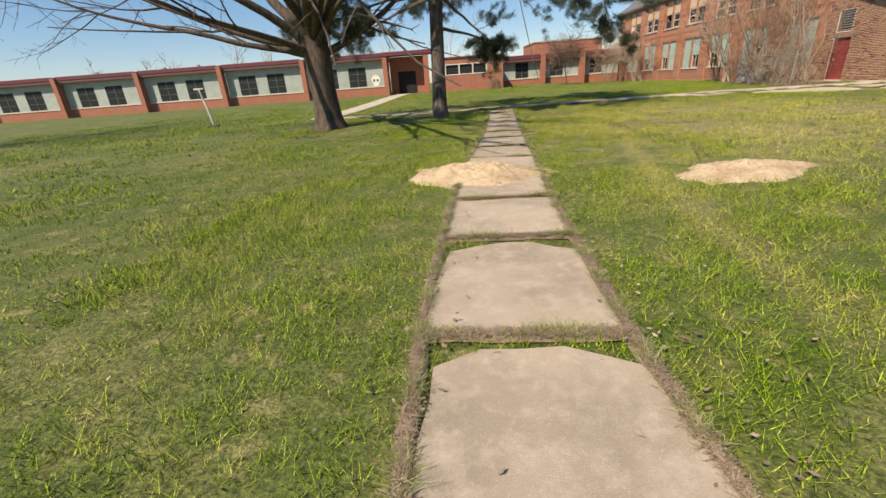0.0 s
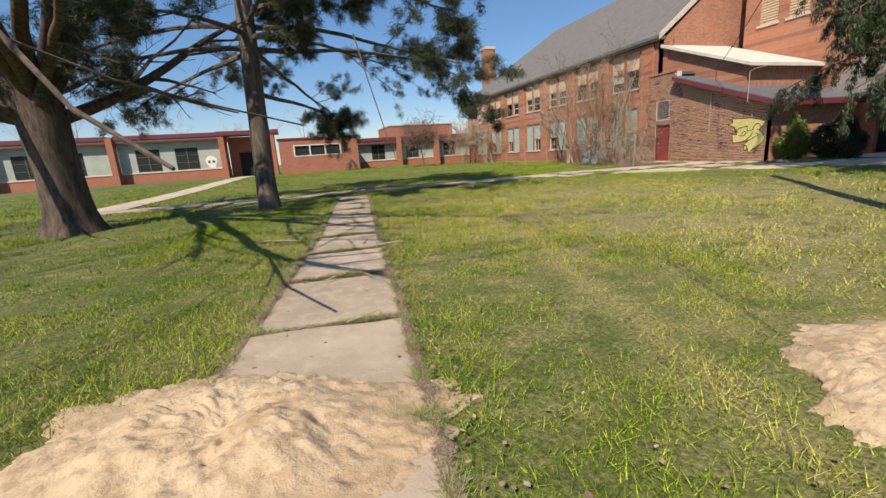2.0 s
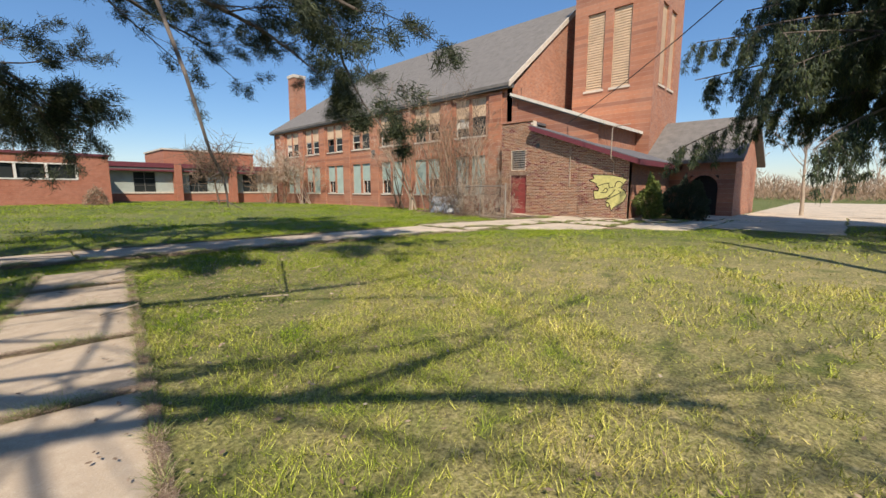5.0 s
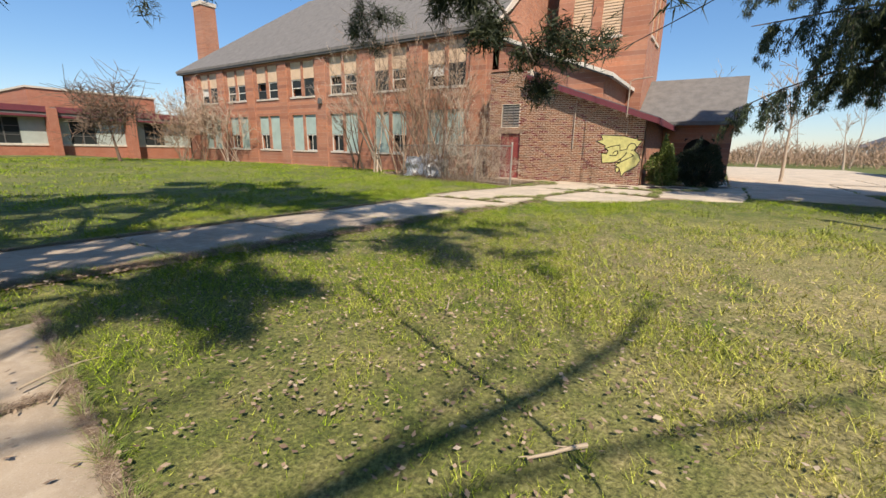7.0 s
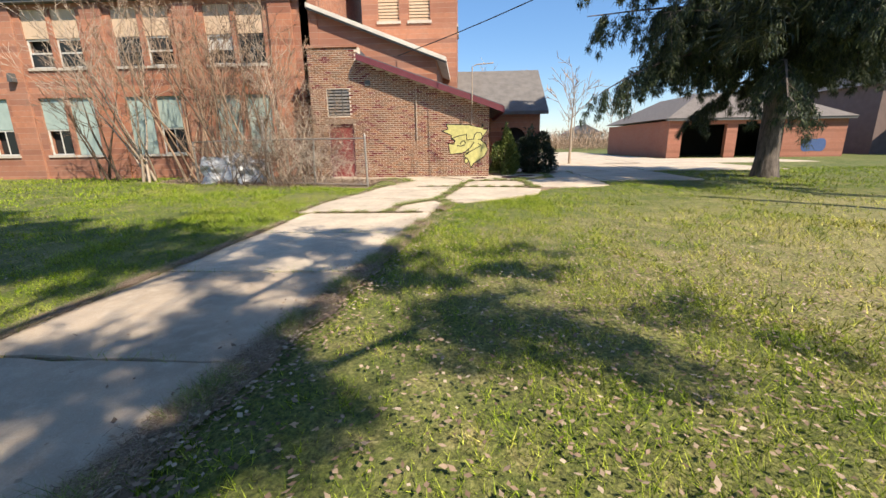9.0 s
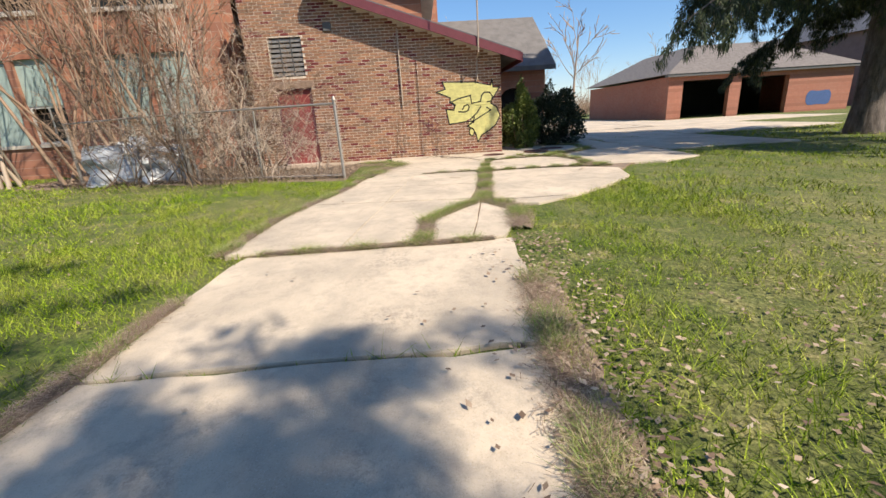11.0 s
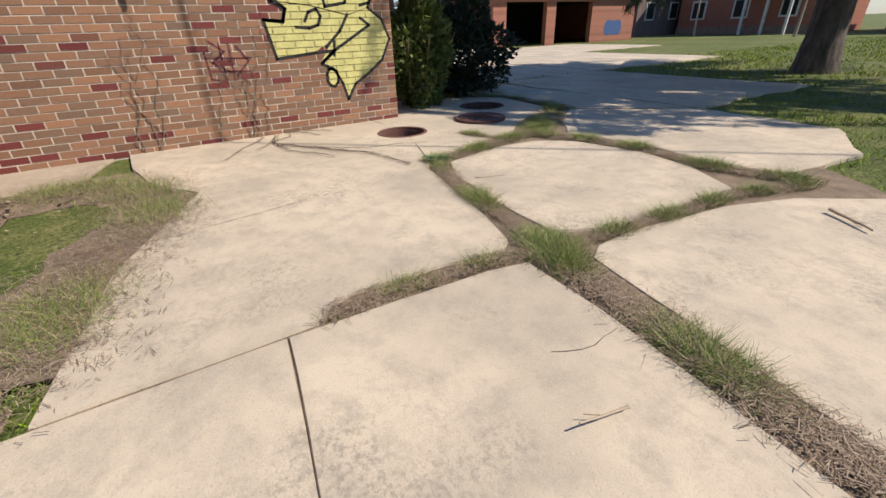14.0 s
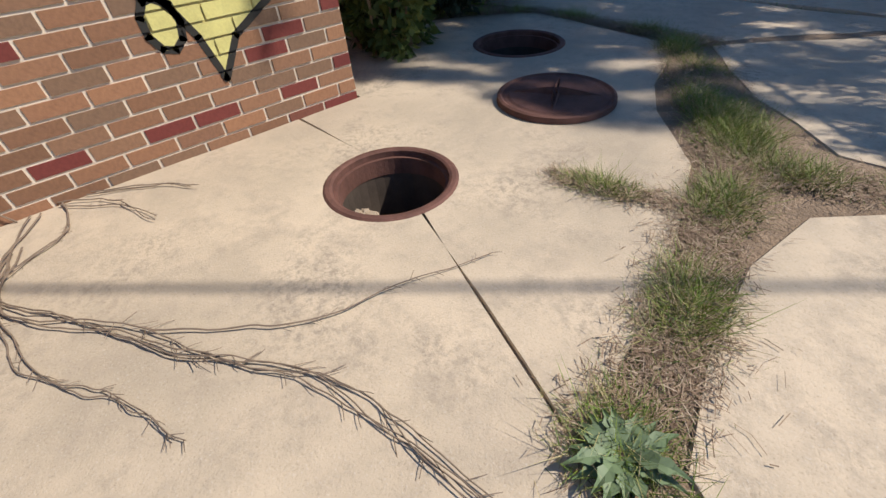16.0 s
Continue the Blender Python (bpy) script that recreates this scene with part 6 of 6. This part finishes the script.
for pts, wd, dens in JOINTS:
    P = np.array(pts)
    for a, b in zip(P, P[1:]):
        ln = np.hypot(*(b - a))
        n = int(ln * 5600 * dens)
        s = rg.random(n)
        clump = 0.5 + 0.5 * np.sin((a[0] + (b[0] - a[0]) * s) * 9 + (a[1] + (b[1] - a[1]) * s) * 13)
        k = rg.random(n) < 0.45 + 0.55 * clump
        s, clump = s[k], clump[k]
        x = a[0] + (b[0] - a[0]) * s + rg.normal(0, wd * 0.44, len(s))
        y = a[1] + (b[1] - a[1]) * s + rg.normal(0, wd * 0.44, len(s))
        wv.append(blades(x, y, np.full(len(s), 0.012), (0.02 + 0.055 * clump) * rg.uniform(0.4, 1.5, len(s)), 0.0019, rg, 1.5))
        m = int(ln * 4200 * min(1.0, wd / 0.1))
        s = rg.random(m)
        x = a[0] + (b[0] - a[0]) * s + rg.normal(0, wd * 0.6, m)
        y = a[1] + (b[1] - a[1]) * s + rg.normal(0, wd * 0.6, m)
        q = rg.uniform(0, math.tau, m)
        L, w = rg.uniform(0.006, 0.03, m), rg.uniform(0.0006, 0.0016, m)
        c, sn = np.cos(q), np.sin(q)
        z = 0.036 + rg.random(m) * 0.012
        Q = lambda u, v: np.stack([x + c * u - sn * v, y + sn * u + c * v, z], 1)
        wl.append(np.stack([Q(-L, -w), Q(L, -w), Q(L, w), Q(-L, w)], 1).reshape(-1, 3))
tagged(polys("joint_weeds", np.concatenate(wv), 3, M_weed), "tufts of grass and weeds growing in the drive joints", "weeds", kind="stuff")
tagged(polys("thatch", np.concatenate(wl), 4, M_leaf), "dry broken thatch along the drive joints", "litter", kind="stuff")

def crack(pts, width, parent, jag=0.03):
    """A hairline crack: a jagged dark strip on the slab."""
    V, F = [], []
    line = []
    for a, b in zip(pts, pts[1:]):
        a, b = Vector(a), Vector(b)
        k = max(2, int((b - a).length / 0.05))
        line += [a + (b - a) * i / k for i in range(k)]
    for i, p in enumerate(line):
        o = Vector((noise.noise((p.x * 6, p.y * 6, 1.0)), noise.noise((p.x * 6, p.y * 6, 7.0)))) * jag
        d = (line[min(i + 1, len(line) - 1)] - line[max(0, i - 1)]).normalized()
        w = width * (0.3 + 0.9 * abs(noise.noise((p.x * 8, p.y * 8, 3.0))))
        V += [(p.x + o.x - d.y * w, p.y + o.y + d.x * w, 0.0345), (p.x + o.x + d.y * w, p.y + o.y - d.x * w, 0.0345)]
    for i in range(len(line) - 1):
        F.append((2 * i, 2 * i + 1, 2 * i + 3, 2 * i + 2))
    raw("crack", V, F, M_crack, parent)


crack([(-2.78, 3.1), (-2.7, 2.6), (-2.64, 2.14), (-2.6, 1.7)], 0.003, drive)
crack([(-2.3, 0.95), (-2.45, 1.08), (-2.5, 1.3), (-2.62, 1.6)], 0.002, drive, 0.07)
for fx_, ya_, yb_ in ((xa_, 1.8, 4.05), (xb_, 1.55, 3.68)):
    crack([(fx_(ya_), ya_), (fx_(yb_), yb_)], 0.009, drive, 0.004)
crack([(-7.3, 1.36), (-7.31, 0.45)], 0.009, drive, 0.004)
crack([(-4.9, 1.42), (-4.95, 1.6), (-4.85, 1.8)], 0.004, drive)

thi = thing("thistle", "low grey-green thistle rosette in the drive joint", "weed", (-2.32, 0.74, 0.03))
for k in range(26):
    a, L = k * 2.4, rng.uniform(0.07, 0.15)
    d, up_ = Vector((math.cos(a), math.sin(a), 0)), rng.uniform(0.05, 0.4)
    nn = Vector((-d.y, d.x, 0))
    V = []
    for i in range(9):
        f = i / 8
        p = Vector((-2.32, 0.74, 0.035)) + d * (L * f) + Vector((0, 0, L * up_ * math.sin(f * 2.4)))
        w = 0.022 * math.sin(math.pi * min(1, f + 0.08)) * (1.0 if i % 2 else 0.55) + 0.002
        V += [p - nn * w + Vector((0, 0, 0.006)), p, p + nn * w + Vector((0, 0, 0.006))]
    F = []
    for i in range(8):
        F += [(i * 3, i * 3 + 1, i * 3 + 4, i * 3 + 3), (i * 3 + 1, i * 3 + 2, i * 3 + 5, i * 3 + 4)]
    raw("leaf", V, F, M_thistle, thi)

# ---- vines and sticks ----
vine = thing("vine", "dry leafless vine trailing from the wall over the concrete", "vine", (-0.8, 1.7, 0.03))
vr = random.Random(12)
runs = [[(-0.05, 1.72), (-0.35, 1.84), (-0.63, 1.88), (-0.83, 1.83), (-1.0, 1.79), (-1.18, 1.71), (-1.29, 1.63), (-1.45, 1.55), (-1.61, 1.48)],
        [(-0.3, 1.8), (-0.63, 1.86), (-0.9, 1.68), (-1.1, 1.54), (-1.29, 1.42), (-1.44, 1.30), (-1.65, 1.17), (-1.93, 1.09), (-2.17, 1.04), (-2.3, 1.02)],
        [(-1.1, 1.5), (-1.3, 1.30), (-1.42, 1.12), (-1.46, 1.01), (-1.5, 0.86), (-1.54, 0.71), (-1.63, 0.45)],
        [(-0.02, 1.6), (-0.3, 1.62), (-0.45, 1.85), (-0.8, 2.1)],
        [(-0.02, 1.9), (-0.25, 1.95), (-0.6, 2.2), (-1.0, 2.45)],
        [(-0.02, 1.5), (-0.2, 1.25), (-0.36, 1.13)], [(-0.02, 1.62), (-0.25, 1.4), (-0.5, 1.32)]]


def spline(pts, per):
    """Points along a smooth curve through the given ones."""
    q = [Vector(p) for p in (pts[0], *pts, pts[-1])]
    out = []
    for a, b, c, d in zip(q, q[1:], q[2:], q[3:]):
        for i in range(per):
            t = i / per
            out.append(0.5 * ((2 * b) + (c - a) * t + (2 * a - 5 * b + 4 * c - d) * t * t + (3 * b - a - 3 * c + d) * t ** 3))
    return out + [q[-1]]


for n_run, pts in enumerate(runs):
    for c in range((2, 4, 1, 2, 2, 2, 2)[n_run]):
        out = Limbs()
        sh = n_run * 7.3 + c * 3.1
        P = [Vector((p.x + 0.05 * noise.noise((p.x * 3, p.y * 3, sh)) + 0.012 * noise.noise((p.x * 11, p.y * 11, sh)), p.y + 0.05 * noise.noise((p.y * 3, p.x * 3, sh + 5)) + 0.012 * noise.noise((p.y * 11, p.x * 11, sh)), 0.042 + 0.02 * abs(noise.noise((p.x * 5, p.y * 5, sh))))) for p in spline(pts, 8)]
        out.tube(P, [0.0034 - 0.0018 * i / len(P) for i in range(len(P))], 5)
        branch_out(out, P, [0.003] * len(P), 1, vr, 16, 0.03, 0.9, 0.0, 0.2, None, 3, 0.0016)
        raw("stem", out.v, out.f, M_vine, vine)
wallv = thing("wall_vine", "dead vine stems clinging to the brick wall", "vine", (-0.02, 2.2, 0))
for k in range(16):
    out = Limbs()
    y0 = 1.55 + vr.uniform(0, 1.6) if k < 11 else vr.uniform(4.5, 6.8)
    P, y, z = [], y0, 0.03
    top = vr.uniform(0.5, 1.5) if k < 11 else vr.uniform(2, 4)
    while z < top:
        P.append(Vector((-0.012 - vr.random() * 0.012, y, z)))
        y += vr.uniform(-0.06, 0.055)
        z += vr.uniform(0.04, 0.09)
    out.tube(P, [0.005 - 0.003 * i / len(P) for i in range(len(P))], 5)
    branch_out(out, P, [0.003] * len(P), 1, vr, 6, 0.2, 0.9, 0.0, 1, None, 3, 0.0018)
    for i, v in enumerate(out.v):
        if v.x > -0.003:
            out.v[i] = Vector((-0.003, v.y, v.z))
        if v.x < -0.12:
            out.v[i] = Vector((-0.12, v.y, v.z))
    raw("stem", out.v, out.f, M_vine, wallv)
sr = random.Random(4)
for x, y, a, L, r in ((-19.55, -7.85, 20, 0.42, 0.022), (-19.7, -7.5, 70, 0.5, 0.010), (-19.9, -9.4, 100, 0.4, 0.008), (-20.4, -9.3, 30, 0.35, 0.008), (-18.9, -1.8, 15, 0.35, 0.016), (-18.5, 0.25, 20, 0.35, 0.009), (-18.45, -0.05, 65, 0.25, 0.007), (-19.4, -5.4, 50, 0.4, 0.009), (-20.3, -10.6, 10, 0.3, 0.007), (-5.2, 1.75, 80, 0.2, 0.006), (-17.2, -2.4, 140, 0.3, 0.012), (-16.2, -1.0, 30, 0.35, 0.008), (-3.1, 0.55, 60, 0.25, 0.004), (-4.9, -0.6, 150, 0.3, 0.012), (-20.6, -6.6, 170, 0.6, 0.01), (-19.6, -3.4, 160, 0.5, 0.01)):
    out = Limbs()
    q, w = limb(out, (x, y, 0.045 + r), (math.cos(radians(a)), math.sin(radians(a)), 0), L, r, r * 0.5, sr, 0.08, 0, 5, 6)
    branch_out(out, q, w, 1, sr, 2, 0.3, 0.6, 0, 0.1, None, 4, 0.003)
    for i, v in enumerate(out.v):
        if v.z < 0.03:
            out.v[i] = Vector((v.x, v.y, 0.03))
    tagged(raw("fallen_stick", out.v, out.f, M_bark_red), "dry broken stick lying on the ground", "stick", group="fallen sticks")

# ---- chain-link fence, debris ----
fence = thing("chain_link_fence", "bent galvanised chain-link fence overgrown with bare twigs", "fence", (-3, 7, 0))
FA, FB, FC = Vector((-3.7, 4.07, 0)), Vector((-2.75, 7.7, 0)), Vector((-1.9, 10.8, 0))


def rod(a, b, r, name, m=M_steel, sides=10, label=""):
    bm = bmesh.new()
    tube(bm, [a, b], [r, r], sides)
    return part(name, bm, m, fence, label)


post = rod(FA + Vector((0, 0, -0.05)), FA + Vector((0.06, 0.03, 1.55)), 0.034, "post")
bm = bmesh.new()
tube(bm, [FA + Vector((0.06, 0.03, 1.55)), FA + Vector((0.06, 0.03, 1.57)), FA + Vector((0.06, 0.03, 1.62)), FA + Vector((0.06, 0.03, 1.65))], [0.04, 0.044, 0.03, 0.008], 10)
part("post_cap", bm, M_steel, post)
rod(FA.lerp(FB, 0.52) + Vector((0, 0, -0.05)), FA.lerp(FB, 0.50) + Vector((0, 0, 1.47)), 0.022, "post")
rod(FB + Vector((0, 0, -0.05)), FB + Vector((0.05, 0.1, 2.3)), 0.045, "post")
rod(FB + Vector((0.1, -0.12, -0.05)), FB + Vector((0.3, 0.2, 2.0)), 0.035, "post")
rod(FC + Vector((0, 0, -0.05)), FC + Vector((0, 0, 1.5)), 0.035, "post")
rod(FB.lerp(FC, 0.5) + Vector((0, 0, -0.05)), FB.lerp(FC, 0.5) + Vector((0, 0, 1.5)), 0.022, "post")
rod(FA + Vector((0.06, 0.03, 1.5)), FB + Vector((0, 0, 1.52)), 0.021, "rail")
rod(FA + Vector((0, 0, 0.06)), FB + Vector((0, 0, 0.08)), 0.021, "rail")
rod(FB + Vector((0, 0, 1.52)), FC + Vector((0, 0, 1.48)), 0.021, "rail")
rod(FB + Vector((0, 0, 0.08)), FC + Vector((0, 0, 0.08)), 0.021, "rail")
for a, b in ((FA, FB), (FB, FC)):
    ln = (b - a).length
    d = (b - a).normalized()
    nrm = Vector((-d.y, d.x, 0))
    out = Limbs()
    H, P = 1.35, 0.085
    u = -H
    while u < ln:
        for sgn in (1, -1):
            s0, z0, s1, z1 = (u, 0.08, u + H, 0.08 + H) if sgn > 0 else (u, 0.08 + H, u + H, 0.08)
            if s0 < 0:
                z0 += sgn * (0 - s0)
                s0 = 0
            if s1 > ln:
                z1 -= sgn * (s1 - ln)
                s1 = ln
            if s1 > s0:
                pts = [a + d * (s0 + (s1 - s0) * i / 4) + Vector((0, 0, z0 + (z1 - z0) * i / 4)) + nrm * (0.05 * noise.noise((s0 + i, z0, 1.0)) - sgn * 0.003) for i in range(5)]
                out.tube(pts, [0.0014] * 5, 3)
        u += P
    raw("wire_mesh", out.v, out.f, M_steel, fence)
rk2 = random.Random(77)
for x, y, h in ((-2.6, 5.2, 1.2), (-2.3, 6.3, 2.4), (-1.8, 7.2, 3.0), (-2.9, 7.0, 2.2), (-2.2, 8.4, 3.0), (-2.5, 7.6, 2.0), (-2.7, 9.3, 2.0), (-2.9, 6.0, 2.2), (-2.0, 6.8, 3.4), (-1.5, 8.0, 3.6)):
    bare_tree("bramble", (x, y), h, 0.017, rk2, "tangle of bare thorny stems along the fence", (M_twig, M_twig_g, M_stemd)[rk2.randrange(3)], 0.95, 9, 3, 6, "fence brambles", 0.9, "bramble", 0.5, 0.0045, 0.2)
bed_v, bed_f = [], []
for i in range(25):
    for j in range(13):
        y_ = 4.0 + i * 0.36
        xl = -3.95 + (y_ - 4) * 0.26
        x_ = xl + (0.9 - xl) * j / 12 + (0.25 * noise.noise((y_, 3.0, 1.0)) if j == 0 else 0)
        bed_v.append((x_, y_, -0.015 if j == 0 else 0.012 + 0.03 * noise.noise((x_ * 2, y_ * 2, 4.0))))
for i in range(24):
    for j in range(12):
        q = i * 13 + j
        bed_f.append((q, q + 1, q + 14, q + 13))
tagged(raw("leaf_bed", bed_v, bed_f, M_soil, smooth=True), "bare brown soil and old leaves behind the fence", "soil", kind="structure")
lb = litter(40000, -3.9, 0.0, 4.0, 12.5, 0.03, rg, lambda x, y: ((x > -3.8 + (y - 4) * 0.26) & ~((x > -1.3) & (y < 7.2))) * 1.0)
lb[:, 2] += 0.02
tagged(polys("leaf_litter", lb, 4, M_leaf), "thick dry leaves behind the fence", "leaf litter", kind="stuff")
fv = []
for k in range(2600):
    a, b = (FA, FB) if k % 3 else (FB, FC)
    f = rk2.random()
    p = a.lerp(b, f)
    fv.append((p.x + rk2.gauss(0.3, 0.35), p.y + rk2.gauss(0, 0.1)))
fx, fy = np.array([p[0] for p in fv]), np.array([p[1] for p in fv])
tagged(polys("dry_grass", blades(fx, fy, np.zeros(len(fx)), rg.uniform(0.12, 0.42, len(fx)), 0.003, rg, 0.5), 3, M_leaf), "tall dry straw grass at the fence foot", "dry grass", kind="stuff")


def crumpled(name, c, size, seed, label):
    """A bent, creased metal sheet leaning on the ground."""
    V, F = [], []
    N = 12
    for j in range(N + 1):
        for i in range(N + 1):
            u, v = i / N - 0.5, j / N
            q = (u * 4 + seed, v * 4, seed)
            V.append((c[0] + 0.35 * v + 0.22 * noise.noise(q), c[1] + u * size[0] + 0.12 * noise.noise((q[1], q[0], 2)), c[2] + v * size[1] + 0.10 * noise.noise((q[0], q[1], 5)) * (v > 0)))
    for j in range(N):
        for i in range(N):
            a = j * (N + 1) + i
            F.append((a, a + 1, a + N + 2, a + N + 1))
    ob = raw(name, V, F, M_tarp)
    so = ob.modifiers.new("thickness", "SOLIDIFY")
    so.thickness = 0.012
    return tagged(ob, label, "sheet metal", group="dumped sheets")


crumpled("metal_sheet", (-2.2, 9.9, 0.0), (1.3, 0.95), 1.3, "crumpled grey sheet metal dumped behind the fence")
crumpled("metal_sheet", (-2.4, 8.5, 0.0), (1.0, 0.85), 4.1, "torn pale sheet metal dumped behind the fence")
crumpled("metal_sheet", (-1.9, 9.2, 0.0), (0.9, 1.1), 8.2, "crumpled grey sheet metal dumped behind the fence")

# ---- brick face of the annex, with its graffiti ----
CH, BL, JT = 0.0765, 0.235, 0.010
bricks = []
row = 0
z = 0.0
while z < 4.86:
    y = -BL / 2 if row % 2 else 0.0
    while y < AY1:
        a, b, c, d = max(y, 0.0) + (JT / 2 if y > 0 else 0), min(y + BL, AY1) - JT / 2, z + JT, z + CH
        y += BL
        if b - a < 0.03:
            continue
        if a < 5.0 and d > atop(max(a, 0)) - 0.06:
            continue
        cut = False
        for o0, o1, o2, o3 in (DOOR, VENT, (5.25, 6.48, 2.12, 2.30)):
            if d > o2 and c < o3 and b > o0 and a < o1:
                if a < o0 - 0.05:
                    b = o0
                elif b > o1 + 0.05:
                    a = o1
                else:
                    cut = True
        if not cut:
            bricks.append((a, b, c, d))
    z += CH
    row += 1


def clip(poly, y0, y1, z0, z1):
    """A polygon cut to a rectangle."""
    for ax, lim, keep_hi in ((0, y0, True), (0, y1, False), (1, z0, True), (1, z1, False)):
        out = []
        for i in range(len(poly)):
            p, q = poly[i], poly[(i + 1) % len(poly)]
            ip, iq = (p[ax] >= lim) == keep_hi or p[ax] == lim, (q[ax] >= lim) == keep_hi or q[ax] == lim
            if ip:
                out.append(p)
            if ip != iq:
                f = (lim - p[ax]) / (q[ax] - p[ax])
                out.append((p[0] + (q[0] - p[0]) * f, p[1] + (q[1] - p[1]) * f))
        poly = out
        if len(poly) < 3:
            return []
    return poly


def spray(name, shapes, m, parent, lift):
    """Paint that follows the bricks and lies back in the joints."""
    V, F = [], []
    for s in shapes:
        b0 = len(V)
        V += [(0.0042 - lift, p[0], p[1]) for p in s]
        F.append(tuple(range(b0, len(V))))
        lo_y, hi_y, lo_z, hi_z = min(p[0] for p in s), max(p[0] for p in s), min(p[1] for p in s), max(p[1] for p in s)
        for a, b, c, d in bricks:
            if b < lo_y or a > hi_y or d < lo_z or c > hi_z:
                continue
            q = clip(s, a, b, c, d)
            if len(q) >= 3:
                b0 = len(V)
                V += [(-0.0045 - lift, p[0], p[1]) for p in q]
                F.append(tuple(range(b0, len(V))))
    return raw(name, V, F, m, parent)


def art(u, v):
    """From the drawing's grid to the wall."""
    return (1.86 - (u - 425) * 0.00588, 2.05 - (v - 290) * 0.00552)


def strokes(lines, w):
    out = []
    for ln in lines:
        P = [art(*p) for p in ln]
        for p, q in zip(P, P[1:]):
            d = Vector((q[0] - p[0], q[1] - p[1]))
            if d.length < 1e-4:
                continue
            d.normalize()
            n_ = Vector((-d.y, d.x)) * w
            e = d * w * 0.6
            out.append([(p[0] + n_.x - e.x, p[1] + n_.y - e.y), (q[0] + n_.x + e.x, q[1] + n_.y + e.y), (q[0] - n_.x + e.x, q[1] - n_.y + e.y), (p[0] - n_.x - e.x, p[1] - n_.y - e.y)])
    return out


edge = [(455, 290), (610, 298), (690, 318), (697, 290), (702, 328), (733, 330), (705, 375), (688, 405), (718, 428), (734, 470), (712, 515), (680, 540), (640, 565), (620, 598), (611, 560), (598, 532), (570, 515), (600, 490), (560, 492), (480, 500), (468, 425), (505, 428), (512, 405), (488, 392), (490, 368), (425, 338), (468, 325)]
head = [(455, 290), (610, 298), (690, 318), (697, 290), (702, 328), (733, 330), (705, 375), (688, 405), (640, 420), (560, 400), (488, 392), (490, 368), (425, 338), (468, 325)]
face = [(488, 390), (560, 398), (642, 418), (600, 468), (560, 490), (480, 500), (468, 425), (505, 428), (512, 405)]
jaw = [(640, 418), (690, 404), (718, 428), (734, 470), (712, 515), (680, 540), (640, 565), (620, 598), (611, 560), (585, 520), (570, 512), (600, 468)]
tear = [(590 + 13 * math.cos(k * 0.45), 546 + 20 * math.sin(k * 0.45)) for k in range(14)]
graf = thing("graffiti", "yellow spray-painted cartoon head with black outlines on the bricks", "graffiti", (0, 1.0, 0.4))
spray("fill", [[art(*p) for p in s] for s in (head, face, jaw, tear)], M_yellow, graf, 0.0)["kind"] = "stuff"
lines = [edge + edge[:1],
         [(488, 392), (530, 375), (590, 362), (594, 402), (638, 395), (645, 365), (660, 350), (685, 352), (698, 372), (692, 395), (670, 400)],
         [(640, 418), (620, 450), (585, 482)], [(575, 512), (605, 488), (688, 440), (668, 425)], [(605, 470), (600, 500)],
         [(548, 430), (558, 412), (575, 406), (582, 420), (575, 437), (555, 443), (528, 440)],
         [(590 + 13 * math.cos(k * 0.7), 546 + 20 * math.sin(k * 0.7)) for k in range(10)],
         [(468, 425), (505, 430), (514, 405), (500, 394)]]
spray("outline", strokes(lines, 0.017), M_black, graf, 0.0008)
tag = thing("tag_graffiti", "small dark red scrawled tag on the bricks", "graffiti", (0, 2.1, 1.1))
spray("scrawl", strokes([[(350, 470), (352, 530), (375, 535)], [(362, 460), (385, 480), (360, 500), (390, 520)], [(395, 465), (393, 535)], [(408, 470), (425, 500), (400, 525), (420, 545)], [(350, 490), (430, 495)], [(355, 515), (425, 520)], [(378, 465), (378, 540)]], 0.009), M_redtrim, tag, 0.0012)
near_b = [q for q in bricks if q[0] < 2.62 and q[3] < 1.98][:300]
chosen = set(near_b)
shapes = {}
for a, b, c, d in near_b:
    key = (round(b - a, 3), rng.randrange(4))
    if key not in shapes:
        L = b - a
        bm = bmesh.new()
        vs = box(bm, -0.0035, 0.02, 0, L, 0, d - c)
        for v in bm.verts:
            if v.co.x < 0:
                v.co.y += 0.003 if v.co.y < L / 2 else -0.003
                v.co.z += 0.0025 if v.co.z < (d - c) / 2 else -0.0025
            v.co.x += 0.0012 * key[1] if v.co.x < 0 else 0
        me = bpy.data.meshes.new("brick")
        bm.to_mesh(me)
        bm.free()
        me.materials.append(M_brickpc)
        shapes[key] = me
    ob = new("brick", shapes[key])
    ob.parent = wall_w
    ob.matrix_parent_inverse = Matrix()
    ob.location = (0, a, c)
V, F = [], []
for a, b, c, d in bricks:
    if (a, b, c, d) in chosen:
        continue
    k = len(V)
    x0 = -0.003 + rng.random() * 0.003
    V += [(x0, a + 0.003, c + 0.0025), (x0, b - 0.003, c + 0.0025), (x0, b - 0.003, d - 0.0025), (x0, a + 0.003, d - 0.0025), (0.02, a, c), (0.02, b, c), (0.02, b, d), (0.02, a, d)]
    F += [(k, k + 3, k + 2, k + 1), (k, k + 1, k + 5, k + 4), (k + 1, k + 2, k + 6, k + 5), (k + 2, k + 3, k + 7, k + 6), (k + 3, k, k + 4, k + 7)]
rest = raw("bricks", V, F, M_brickis, wall_w)
rest["kind"] = "stuff"
